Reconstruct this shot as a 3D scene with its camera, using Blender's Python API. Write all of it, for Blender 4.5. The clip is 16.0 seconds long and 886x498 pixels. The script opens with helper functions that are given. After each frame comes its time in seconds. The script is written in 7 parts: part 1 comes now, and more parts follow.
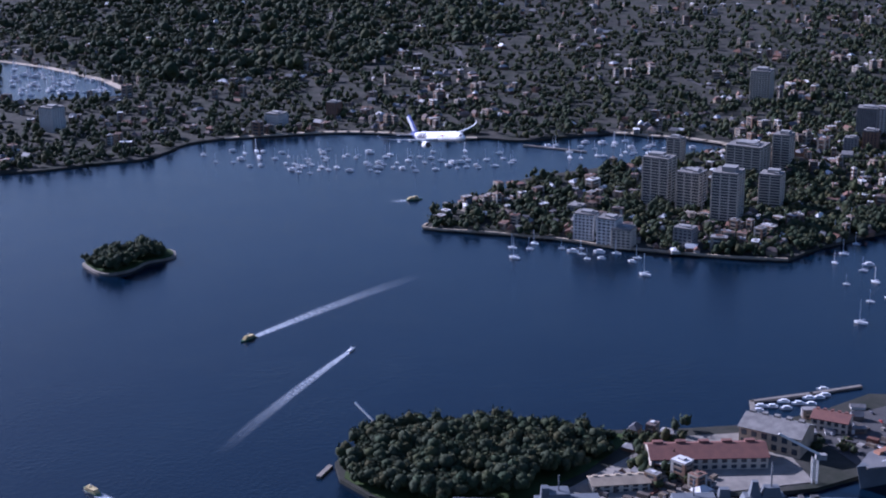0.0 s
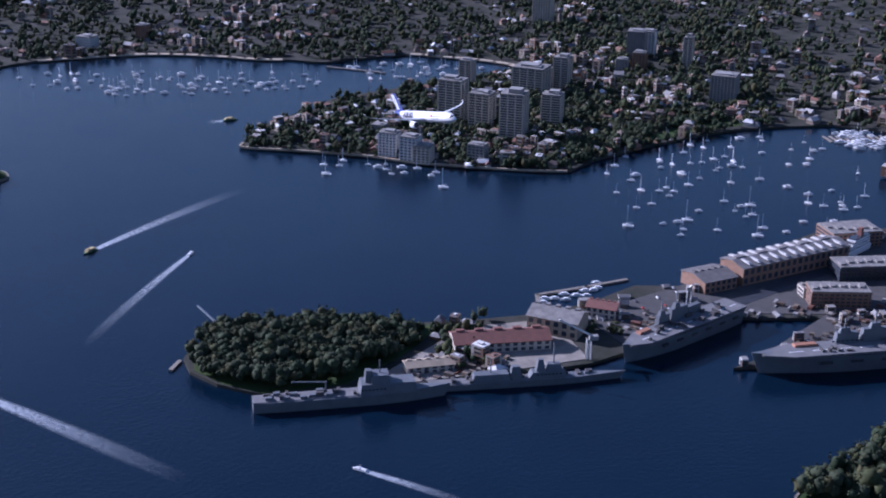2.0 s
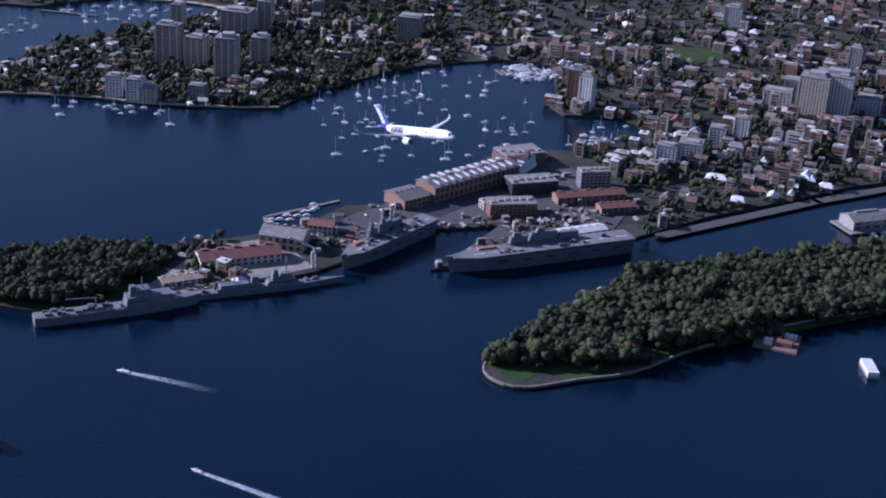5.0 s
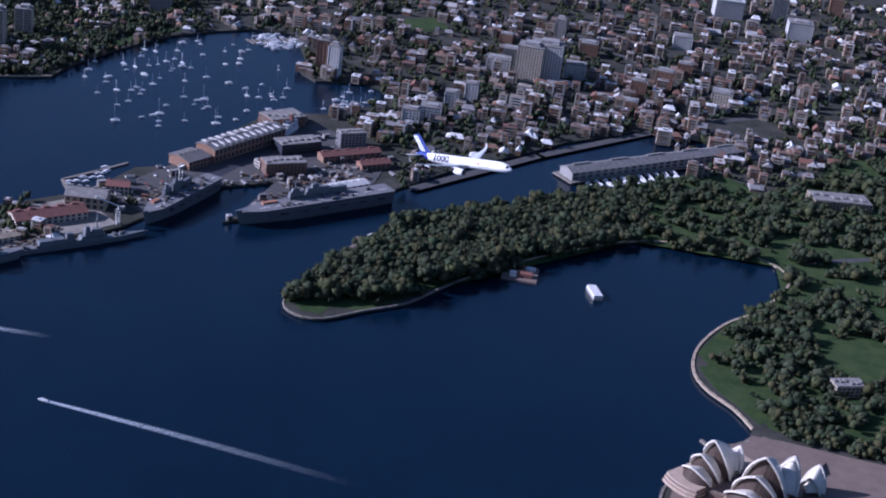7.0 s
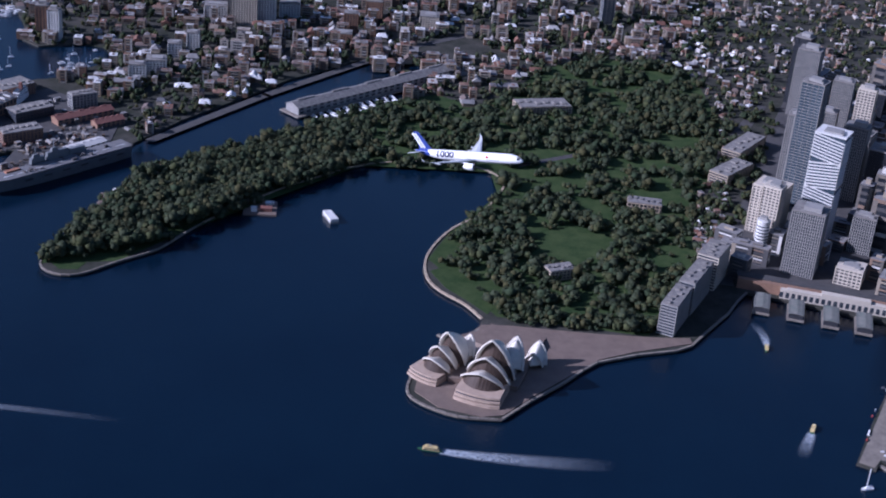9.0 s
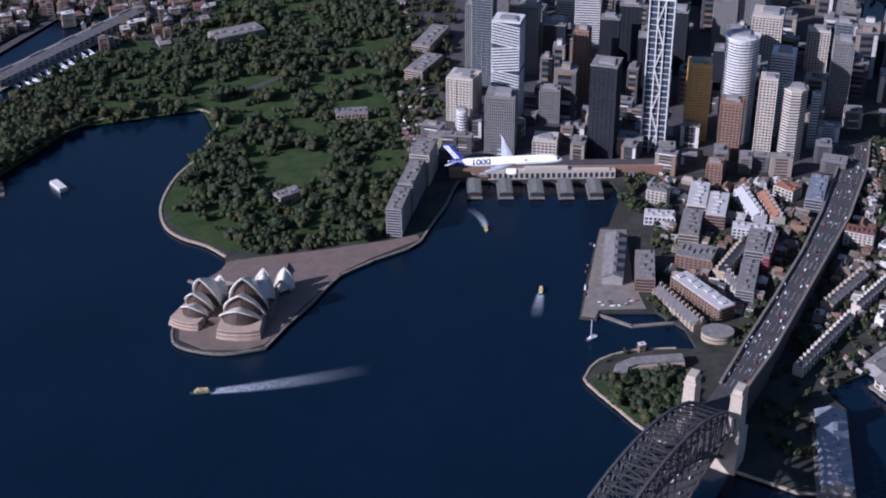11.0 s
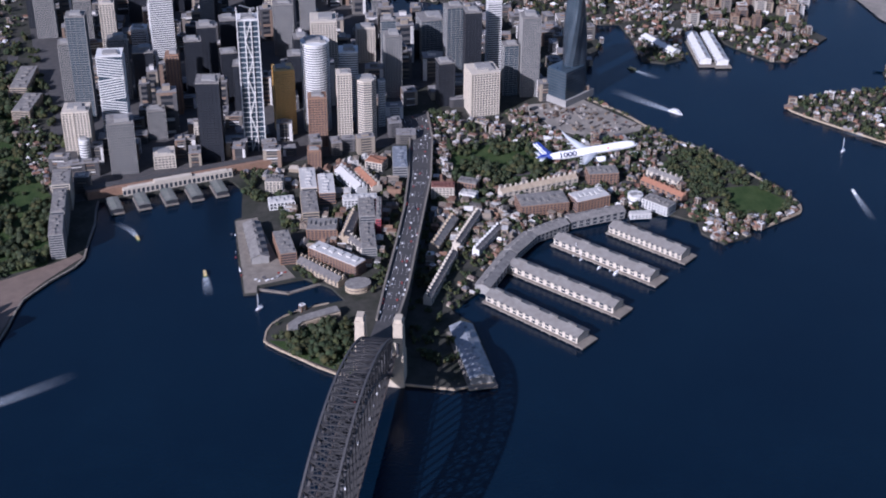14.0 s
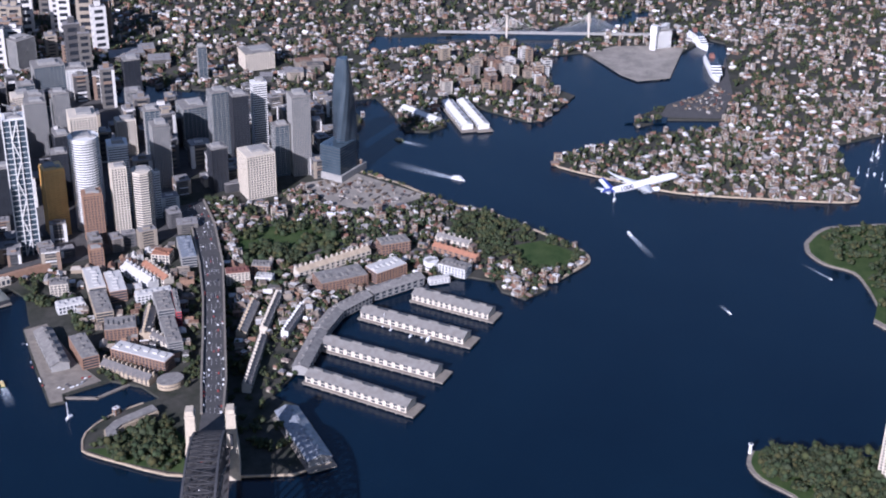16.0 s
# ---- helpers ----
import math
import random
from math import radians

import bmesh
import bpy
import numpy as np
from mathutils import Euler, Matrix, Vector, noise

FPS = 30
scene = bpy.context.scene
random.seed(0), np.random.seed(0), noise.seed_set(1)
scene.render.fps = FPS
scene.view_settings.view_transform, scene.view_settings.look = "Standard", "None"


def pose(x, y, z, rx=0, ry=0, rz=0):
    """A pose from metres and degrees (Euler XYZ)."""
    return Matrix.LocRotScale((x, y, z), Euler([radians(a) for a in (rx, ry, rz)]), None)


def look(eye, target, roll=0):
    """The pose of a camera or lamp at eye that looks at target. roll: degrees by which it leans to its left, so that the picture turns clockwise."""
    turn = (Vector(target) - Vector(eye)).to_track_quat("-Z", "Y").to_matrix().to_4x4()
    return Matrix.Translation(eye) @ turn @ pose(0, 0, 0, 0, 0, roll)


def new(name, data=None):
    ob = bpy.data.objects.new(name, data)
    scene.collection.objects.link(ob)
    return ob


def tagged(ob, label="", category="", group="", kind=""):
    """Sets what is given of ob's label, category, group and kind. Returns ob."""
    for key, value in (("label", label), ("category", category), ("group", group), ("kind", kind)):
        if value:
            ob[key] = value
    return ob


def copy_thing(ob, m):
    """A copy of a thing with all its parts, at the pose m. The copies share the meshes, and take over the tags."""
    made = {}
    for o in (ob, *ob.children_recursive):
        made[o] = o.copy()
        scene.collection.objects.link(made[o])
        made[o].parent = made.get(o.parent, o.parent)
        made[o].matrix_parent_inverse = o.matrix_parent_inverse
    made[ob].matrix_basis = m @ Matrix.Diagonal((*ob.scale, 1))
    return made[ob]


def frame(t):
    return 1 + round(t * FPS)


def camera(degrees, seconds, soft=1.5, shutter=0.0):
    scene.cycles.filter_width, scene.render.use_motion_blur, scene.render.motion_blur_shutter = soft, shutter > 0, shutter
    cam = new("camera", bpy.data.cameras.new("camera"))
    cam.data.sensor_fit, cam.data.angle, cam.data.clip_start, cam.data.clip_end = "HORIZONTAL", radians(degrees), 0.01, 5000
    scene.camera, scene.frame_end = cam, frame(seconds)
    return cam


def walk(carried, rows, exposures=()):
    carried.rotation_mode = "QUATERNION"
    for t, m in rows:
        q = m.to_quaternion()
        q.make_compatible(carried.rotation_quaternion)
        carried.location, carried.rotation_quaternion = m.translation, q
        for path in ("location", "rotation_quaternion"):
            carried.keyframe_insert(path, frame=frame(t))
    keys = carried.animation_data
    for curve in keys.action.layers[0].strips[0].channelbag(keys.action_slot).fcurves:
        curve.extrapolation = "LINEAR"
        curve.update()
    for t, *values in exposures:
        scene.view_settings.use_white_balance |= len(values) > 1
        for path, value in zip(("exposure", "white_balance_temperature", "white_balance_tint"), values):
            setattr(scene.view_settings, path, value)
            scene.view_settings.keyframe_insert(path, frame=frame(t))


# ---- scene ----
cam = camera(35.098, 16.0, soft=2.0)
PATH = [
    (0, look((152.20, 91.27, 118.56), (237.19, 46.98, 90.00), -0.83)),
    (0.5, look((138.97, 101.00, 123.18), (221.67, 53.55, 93.03), -0.25)),
    (1, look((131.52, 107.94, 127.18), (211.90, 57.63, 95.42), 0.11)),
    (1.5, look((125.29, 113.85, 131.02), (203.23, 60.79, 97.71), 0.51)),
    (2, look((119.64, 119.30, 134.25), (194.88, 63.38, 99.45), 0.92)),
    (2.5, look((114.88, 124.72, 137.47), (187.53, 66.07, 101.66), 1.30)),
    (3, look((110.42, 130.86, 140.52), (180.35, 69.52, 103.83), 1.75)),
    (3.5, look((106.22, 137.42, 144.19), (173.26, 73.48, 106.53), 2.28)),
    (4, look((98.86, 144.90, 148.95), (163.09, 78.70, 110.32), 2.61)),
    (4.2, look((94.92, 147.95, 150.93), (158.17, 81.00, 111.99), 2.98)),
    (6.3, look((73.87, 209.84, 172.44), (120.92, 131.17, 132.47), 5.88)),
    (6.5, look((73.97, 215.41, 174.92), (118.88, 135.66, 134.61), 6.71)),
    (7, look((71.42, 230.33, 180.48), (111.05, 147.90, 140.07), 7.63)),
    (7.5, look((67.45, 244.12, 185.56), (102.20, 159.57, 145.00), 8.27)),
    (8, look((63.43, 255.40, 190.33), (93.60, 169.30, 149.39), 8.49)),
    (8.2, look((62.00, 257.98, 191.96), (90.57, 171.49, 150.68), 8.33)),
    (10.3, look((49.45, 266.70, 210.94), (60.54, 179.88, 162.56), -1.04)),
    (10.5, look((49.97, 270.25, 214.45), (58.54, 183.59, 165.29), -0.75)),
    (11, look((54.62, 284.36, 224.52), (56.65, 198.00, 174.14), -0.45)),
    (11.5, look((61.30, 299.41, 232.46), (57.55, 213.43, 181.54), -0.07)),
    (12, look((69.23, 314.65, 239.58), (59.93, 229.23, 188.41), 0.12)),
    (12.5, look((77.77, 329.68, 246.40), (63.12, 245.02, 195.24), 0.30)),
    (13, look((88.20, 343.74, 252.61), (67.77, 260.14, 201.68), 0.31)),
    (13.5, look((100.56, 352.45, 259.38), (74.31, 270.39, 208.61), 0.41)),
    (14, look((109.67, 349.71, 260.36), (78.04, 269.31, 210.02), 0.49)),
    (14.5, look((117.97, 344.56, 258.73), (81.18, 265.72, 209.44), 0.57)),
    (15, look((125.43, 340.24, 257.41), (83.88, 262.96, 209.43), 0.57)),
    (15.5, look((132.46, 336.16, 256.15), (86.20, 260.63, 209.73), 0.57)),
    (16, look((139.39, 331.58, 254.72), (88.22, 258.28, 209.90), 0.89)),
]
walk(cam, PATH, [(0, 0.68, 4700, 32), (2, 0.66, 4740, 32), (4, 0.6, 4760, 32), (8, 0.42, 4680, 31), (11, 0.3, 4960, 28), (13.5, 0.38, 5020, 26), (16, 0.74, 5060, 25)])

# ---- world and sun ----
SUN = Vector((1.68, 0.90, 0.95)).normalized()
world = bpy.data.worlds.new("sky")
scene.world = world
world.use_nodes = True
wn = world.node_tree
sky = wn.nodes.new("ShaderNodeTexSky")
sky.sky_type, sky.sun_disc = "NISHITA", False
sky.sun_elevation = math.asin(SUN.z)
sky.sun_rotation = math.atan2(SUN.x, SUN.y)
sky.air_density, sky.dust_density, sky.ozone_density = 1.3, 1.2, 2.0
wn.links.new(sky.outputs[0], wn.nodes["Background"].inputs[0])
wn.nodes["Background"].inputs[1].default_value = 0.052
sun_data = bpy.data.lights.new("sun", "SUN")
sun_data.energy, sun_data.angle, sun_data.color = 5.0, radians(0.6), (1.0, 0.885, 0.74)
sun = new("sun", sun_data)
sun.matrix_world = look(SUN * 100, (0, 0, 0))
scene.view_settings.exposure = 0.0


# ---- materials ----
def material(name, color, rough=0.7, metal=0.0, color2=None, size=1.0, bump=0.0, detail=4.0, random_mix=None, spec=0.5):
    """A surface with two scales of variation. random_mix: "object" or "island" spreads a third, per piece tone."""
    m = bpy.data.materials.new(name)
    m.use_nodes = True
    nt = m.node_tree
    b = nt.nodes["Principled BSDF"]
    b.inputs["Roughness"].default_value, b.inputs["Metallic"].default_value = rough, metal
    b.inputs["Specular IOR Level"].default_value = spec
    c2 = color2 or tuple(v * 0.72 for v in color)
    geo = nt.nodes.new("ShaderNodeNewGeometry")
    n1, n2 = nt.nodes.new("ShaderNodeTexNoise"), nt.nodes.new("ShaderNodeTexNoise")
    n1.inputs["Scale"].default_value, n1.inputs["Detail"].default_value = size, detail
    n2.inputs["Scale"].default_value, n2.inputs["Detail"].default_value = size * 6.3, 3.0
    for n in (n1, n2):
        nt.links.new(geo.outputs["Position"], n.inputs["Vector"])
    add = nt.nodes.new("ShaderNodeMath")
    add.operation = "MULTIPLY_ADD"
    nt.links.new(n2.outputs["Fac"], add.inputs[0])
    add.inputs[1].default_value = 0.45
    nt.links.new(n1.outputs["Fac"], add.inputs[2])
    ramp = nt.nodes.new("ShaderNodeMapRange")
    ramp.inputs["From Min"].default_value, ramp.inputs["From Max"].default_value = 0.5, 0.95
    nt.links.new(add.outputs[0], ramp.inputs["Value"])
    mix = nt.nodes.new("ShaderNodeMix")
    mix.data_type = "RGBA"
    mix.inputs["A"].default_value, mix.inputs["B"].default_value = (*color, 1), (*c2, 1)
    nt.links.new(ramp.outputs[0], mix.inputs["Factor"])
    out = mix.outputs["Result"]
    if random_mix:
        if random_mix[0] == "object":
            r = nt.nodes.new("ShaderNodeObjectInfo").outputs["Random"]
        else:
            r = geo.outputs["Random Per Island"]
        cr = nt.nodes.new("ShaderNodeValToRGB")
        cr.color_ramp.interpolation = "CONSTANT"
        tones = random_mix[1]
        for i, tone in enumerate(tones):
            e = cr.color_ramp.elements[0] if i == 0 else cr.color_ramp.elements.new(i / len(tones))
            e.color = (*tone, 1)
        cr.color_ramp.elements[len(cr.color_ramp.elements) - 1].position = (len(tones) - 1) / len(tones)
        nt.links.new(r, cr.inputs[0])
        mul = nt.nodes.new("ShaderNodeMix")
        mul.data_type, mul.blend_type = "RGBA", "MULTIPLY"
        mul.inputs["Factor"].default_value = 1.0
        nt.links.new(out, mul.inputs["A"])
        nt.links.new(cr.outputs[0], mul.inputs["B"])
        out = mul.outputs["Result"]
    nt.links.new(out, b.inputs["Base Color"])
    if bump:
        bp = nt.nodes.new("ShaderNodeBump")
        bp.inputs["Strength"].default_value, bp.inputs["Distance"].default_value = 0.6, bump
        nt.links.new(add.outputs[0], bp.inputs["Height"])
        nt.links.new(bp.outputs[0], b.inputs["Normal"])
    return m


def water_material():
    m = material("sea_water", (0.0022, 0.0085, 0.020), 0.18, 0, (0.003, 0.011, 0.024), 0.02)
    nt = m.node_tree
    b = nt.nodes["Principled BSDF"]
    b.inputs["IOR"].default_value = 1.33
    geo = nt.nodes.new("ShaderNodeNewGeometry")
    bp = nt.nodes.new("ShaderNodeBump")
    a, c = nt.nodes.new("ShaderNodeTexNoise"), nt.nodes.new("ShaderNodeTexNoise")
    a.inputs["Scale"].default_value, a.inputs["Detail"].default_value = 0.9, 5
    c.inputs["Scale"].default_value, c.inputs["Detail"].default_value = 0.05, 3
    mul = nt.nodes.new("ShaderNodeMath")
    mul.operation = "MULTIPLY"
    for n in (a, c):
        nt.links.new(geo.outputs["Position"], n.inputs["Vector"])
    nt.links.new(a.outputs["Fac"], mul.inputs[0])
    nt.links.new(c.outputs["Fac"], mul.inputs[1])
    bp.inputs["Strength"].default_value, bp.inputs["Distance"].default_value = 0.5, 0.35
    nt.links.new(mul.outputs[0], bp.inputs["Height"])
    nt.links.new(bp.outputs[0], b.inputs["Normal"])
    return m


def foam_material():
    m = material("wake_foam", (0.62, 0.66, 0.7), 0.6, 0, (0.4, 0.46, 0.52), 0.8)
    nt = m.node_tree
    b, o = nt.nodes["Principled BSDF"], nt.nodes["Material Output"]
    uv = nt.nodes.new("ShaderNodeUVMap")
    sep = nt.nodes.new("ShaderNodeSeparateXYZ")
    nt.links.new(uv.outputs[0], sep.inputs[0])
    noise_node = nt.nodes.new("ShaderNodeTexNoise")
    geo = nt.nodes.new("ShaderNodeNewGeometry")
    nt.links.new(geo.outputs["Position"], noise_node.inputs["Vector"])
    noise_node.inputs["Scale"].default_value, noise_node.inputs["Detail"].default_value = 1.1, 6
    # strength: 1 - along, thinner to the rim
    sub = nt.nodes.new("ShaderNodeMath")
    sub.operation = "SUBTRACT"
    sub.inputs[0].default_value = 1.0
    nt.links.new(sep.outputs[0], sub.inputs[1])
    rim = nt.nodes.new("ShaderNodeMath")
    rim.operation = "PINGPONG"
    rim.inputs[1].default_value = 0.5
    nt.links.new(sep.outputs[1], rim.inputs[0])
    k = nt.nodes.new("ShaderNodeMath")
    k.operation = "MULTIPLY"
    power = nt.nodes.new("ShaderNodeMath")
    power.operation = "POWER"
    power.inputs[1].default_value = 1.7
    nt.links.new(sub.outputs[0], power.inputs[0])
    nt.links.new(power.outputs[0], k.inputs[0])
    nt.links.new(noise_node.outputs["Fac"], k.inputs[1])
    r2 = nt.nodes.new("ShaderNodeMath")
    r2.operation = "MULTIPLY"
    nt.links.new(k.outputs[0], r2.inputs[0])
    rr = nt.nodes.new("ShaderNodeMapRange")
    rr.inputs["From Max"].default_value = 0.28
    nt.links.new(rim.outputs[0], rr.inputs["Value"])
    nt.links.new(rr.outputs[0], r2.inputs[1])
    mr = nt.nodes.new("ShaderNodeMapRange")
    mr.inputs["From Min"].default_value, mr.inputs["From Max"].default_value = 0.02, 0.6
    mr.inputs["To Max"].default_value = 0.85
    nt.links.new(r2.outputs[0], mr.inputs["Value"])
    tr, ms = nt.nodes.new("ShaderNodeBsdfTransparent"), nt.nodes.new("ShaderNodeMixShader")
    nt.links.new(mr.outputs[0], ms.inputs[0])
    nt.links.new(tr.outputs[0], ms.inputs[1])
    nt.links.new(b.outputs[0], ms.inputs[2])
    nt.links.new(ms.outputs[0], o.inputs["Surface"])
    return m


WATER, FOAM = water_material(), foam_material()
GROUND = material("town_ground", (0.026, 0.031, 0.022), 0.95, 0, (0.070, 0.065, 0.058), 0.09, 0.05, 8, None, 0.1)
GRASS = material("mown_grass", (0.024, 0.046, 0.015), 0.95, 0, (0.056, 0.078, 0.028), 0.16, 0.02, 8, None, 0.1)
PAVING = material("stone_paving", (0.185, 0.138, 0.108), 0.85, 0, (0.135, 0.1, 0.08), 0.35, 0.0, 7)
ASPHALT = material("asphalt", (0.046, 0.044, 0.045), 0.9, 0, (0.072, 0.068, 0.066), 0.4)
SANDSTONE = material("sandstone", (0.42, 0.34, 0.24), 0.9, 0, (0.3, 0.24, 0.17), 0.6, 0.02)
QUAY = material("quay_stone", (0.24, 0.21, 0.17), 0.9, 0, (0.15, 0.13, 0.11), 0.5)
SAND = material("beach_sand", (0.45, 0.37, 0.27), 0.95, 0, (0.36, 0.3, 0.22), 0.3)
SITE = material("cleared_site", (0.16, 0.145, 0.125), 0.95, 0, (0.3, 0.27, 0.23), 0.12, 0.03, 8)
LEAF = material("tree_leaves", (0.028, 0.038, 0.021), 0.9, 0, (0.049, 0.058, 0.030), 0.5, 0.25, 8,
                ("island", [(1, 1, 1), (0.7, 0.8, 0.7), (1.3, 1.2, 0.9), (0.85, 1, 0.9), (1.35, 1.05, 0.8), (0.6, 0.7, 0.65)]), 0.2)
STORES = material("painted_stores", (0.32, 0.3, 0.28), 0.85, 0, (0.24, 0.22, 0.2), 0.8, 0, 4, ("island", [(0.35, 0.3, 0.26), (0.6, 0.5, 0.38), (0.25, 0.25, 0.27), (0.45, 0.2, 0.14), (0.9, 0.86, 0.8), (0.3, 0.22, 0.17), (0.5, 0.44, 0.38)]))
TRUNK = material("tree_bark", (0.12, 0.09, 0.06), 0.95, 0, None, 2.0)
WALLS = [(0.85, 0.78, 0.68), (0.66, 0.54, 0.4), (0.5, 0.31, 0.21), (0.8, 0.74, 0.64), (0.4, 0.25, 0.17), (0.56, 0.46, 0.38), (0.62, 0.5, 0.38)]
OLD_WALLS = [(0.6, 0.5, 0.4), (0.52, 0.4, 0.3), (0.4, 0.27, 0.2), (0.85, 0.8, 0.72), (0.32, 0.22, 0.17), (0.44, 0.4, 0.36), (0.62, 0.52, 0.4), (0.36, 0.29, 0.24)]
OLD_ROOFS = [(0.34, 0.2, 0.14), (0.42, 0.36, 0.3), (0.2, 0.19, 0.19), (0.4, 0.25, 0.17), (0.6, 0.55, 0.5), (0.3, 0.24, 0.2), (0.36, 0.33, 0.31)]
ROOFS = [(0.26, 0.13, 0.09), (0.36, 0.35, 0.35), (0.17, 0.17, 0.19), (0.3, 0.17, 0.12), (0.62, 0.6, 0.58), (0.22, 0.17, 0.15), (0.27, 0.26, 0.26)]
HOUSE_WALL = material("rendered_house_wall", (0.42, 0.405, 0.38), 0.9, 0, (0.4, 0.385, 0.36), 0.8, 0, 4, ("object", OLD_WALLS))
HOUSE_ROOF = material("house_roof_tiles", (0.56, 0.54, 0.5), 0.9, 0, (0.42, 0.4, 0.37), 1.0, 0, 4, ("object", OLD_ROOFS))
TOWN_WALL = material("rendered_town_wall", (0.4, 0.38, 0.35), 0.9, 0, (0.32, 0.3, 0.27), 0.8, 0, 4, ("island", WALLS))
TOWN_ROOF = material("town_roof_tiles", (0.68, 0.67, 0.65), 0.9, 0, (0.52, 0.51, 0.5), 1.0, 0, 4, ("island", ROOFS))
GLASS = material("dark_window_glass", (0.035, 0.042, 0.055), 0.2, 0, (0.05, 0.06, 0.075), 0.3)
DARK_GLASS = material("black_tower_glass", (0.018, 0.021, 0.028), 0.3, 0, (0.026, 0.03, 0.038), 0.3)
BLUE_GLASS = material("blue_tinted_glass", (0.05, 0.075, 0.1), 0.12, 0.3, (0.09, 0.12, 0.15), 0.2)
WHITE_WALL = material("white_concrete", (0.66, 0.65, 0.62), 0.8, 0, (0.54, 0.53, 0.51), 0.5)
CREAM_WALL = material("cream_concrete", (0.54, 0.48, 0.39), 0.85, 0, (0.45, 0.4, 0.33), 0.5)
BROWN_WALL = material("brown_brick", (0.26, 0.155, 0.1), 0.9, 0, (0.2, 0.12, 0.08), 0.8)
GREY_WALL = material("grey_concrete", (0.29, 0.28, 0.265), 0.85, 0, (0.22, 0.215, 0.205), 0.5)
DARK_WALL = material("dark_cladding", (0.052, 0.055, 0.064), 0.5, 0.2, (0.036, 0.037, 0.044), 0.5)
GOLD_WALL = material("gold_cladding", (0.62, 0.4, 0.14), 0.45, 0.15, (0.52, 0.32, 0.1), 0.5)
ROOF_GREY = material("flat_grey_roof", (0.25, 0.235, 0.215), 0.85, 0, (0.13, 0.122, 0.115), 0.7)
RED_ROOF = material("red_metal_roof", (0.2, 0.085, 0.062), 0.8, 0, (0.14, 0.062, 0.05), 0.8)
PALE_GLASS = material("pale_glazed_roof", (0.27, 0.29, 0.32), 0.4, 0, (0.13, 0.14, 0.16), 0.7)
SHELL = material("glazed_shell_tiles", (0.66, 0.62, 0.54), 0.45, 0, (0.56, 0.52, 0.45), 0.8)
TERRACE = material("pink_granite_terrace", (0.43, 0.33, 0.25), 0.8, 0, (0.35, 0.265, 0.2), 0.7)
FOYER_GLASS = material("bronze_foyer_glass", (0.045, 0.033, 0.027), 0.55, 0, (0.07, 0.05, 0.04), 0.6, 0, 4, None, 0.2)
CHORD = material("pale_grey_steel_chord", (0.105, 0.1, 0.1), 0.7, 0, (0.075, 0.07, 0.07), 0.8)
RAIL = material("brown_bridge_rail", (0.15, 0.115, 0.1), 0.8, 0, (0.1, 0.08, 0.07), 0.8)
STEEL = material("grey_painted_steel", (0.045, 0.044, 0.046), 0.7, 0, (0.03, 0.029, 0.031), 0.8)
PYLON = material("pale_granite", (0.5, 0.43, 0.33), 0.9, 0, (0.38, 0.33, 0.26), 0.9)
NAVY = material("naval_grey_paint", (0.14, 0.152, 0.165), 0.6, 0, (0.105, 0.115, 0.128), 0.4)
DECK = material("dark_flight_deck", (0.12, 0.12, 0.125), 0.9, 0, (0.17, 0.165, 0.165), 0.5)
BOAT_WHITE = material("white_gelcoat", (0.8, 0.8, 0.8), 0.35, 0, (0.7, 0.7, 0.7), 1.0)
FERRY_CREAM = material("cream_ferry_paint", (0.6, 0.47, 0.2), 0.5, 0, (0.5, 0.4, 0.2), 1.0)
FERRY_GREEN = material("dark_green_hull", (0.03, 0.1, 0.05), 0.4)
JET_WHITE = material("white_aircraft_paint", (0.86, 0.86, 0.86), 0.35, 0, (0.8, 0.8, 0.8), 0.6)
JET_GREY = material("grey_wing_paint", (0.5, 0.52, 0.54), 0.45, 0, (0.44, 0.46, 0.48), 0.6)
JET_BLUE = material("navy_blue_tail_paint", (0.02, 0.035, 0.2), 0.4, 0, (0.03, 0.06, 0.28), 0.3)
JET_DARK = material("dark_jet_parts", (0.015, 0.015, 0.02), 0.4)
JET_NAVY = material("dark_navy_lettering", (0.006, 0.010, 0.05), 0.6, 0, (0.008, 0.014, 0.06), 0.3)
JET_RED = material("red_lettering", (0.55, 0.04, 0.03), 0.5)
CAR = material("parked_car_paint", (0.8, 0.8, 0.8), 0.4, 0, (0.7, 0.7, 0.7), 1.0, 0, 2,
               ("object", [(0.9, 0.9, 0.9), (0.1, 0.1, 0.12), (0.5, 0.5, 0.52), (0.35, 0.06, 0.05), (0.8, 0.8, 0.8)]))


# ---- mesh helpers ----
def part(name, bm, mat, parent=None, label=""):
    me = bpy.data.meshes.new(name)
    bm.normal_update()
    bm.to_mesh(me)
    bm.free()
    for m in mat if isinstance(mat, (list, tuple)) else [mat]:
        me.materials.append(m)
    ob = new(name, me)
    if parent:
        ob.parent = parent
    if label:
        tagged(ob, label)
    return ob


def thing(name, x, y, z, turn, label, category, group="", kind=""):
    ob = new(name)
    ob.matrix_world = pose(x, y, z, 0, 0, turn)
    return tagged(ob, label, category, group, kind)


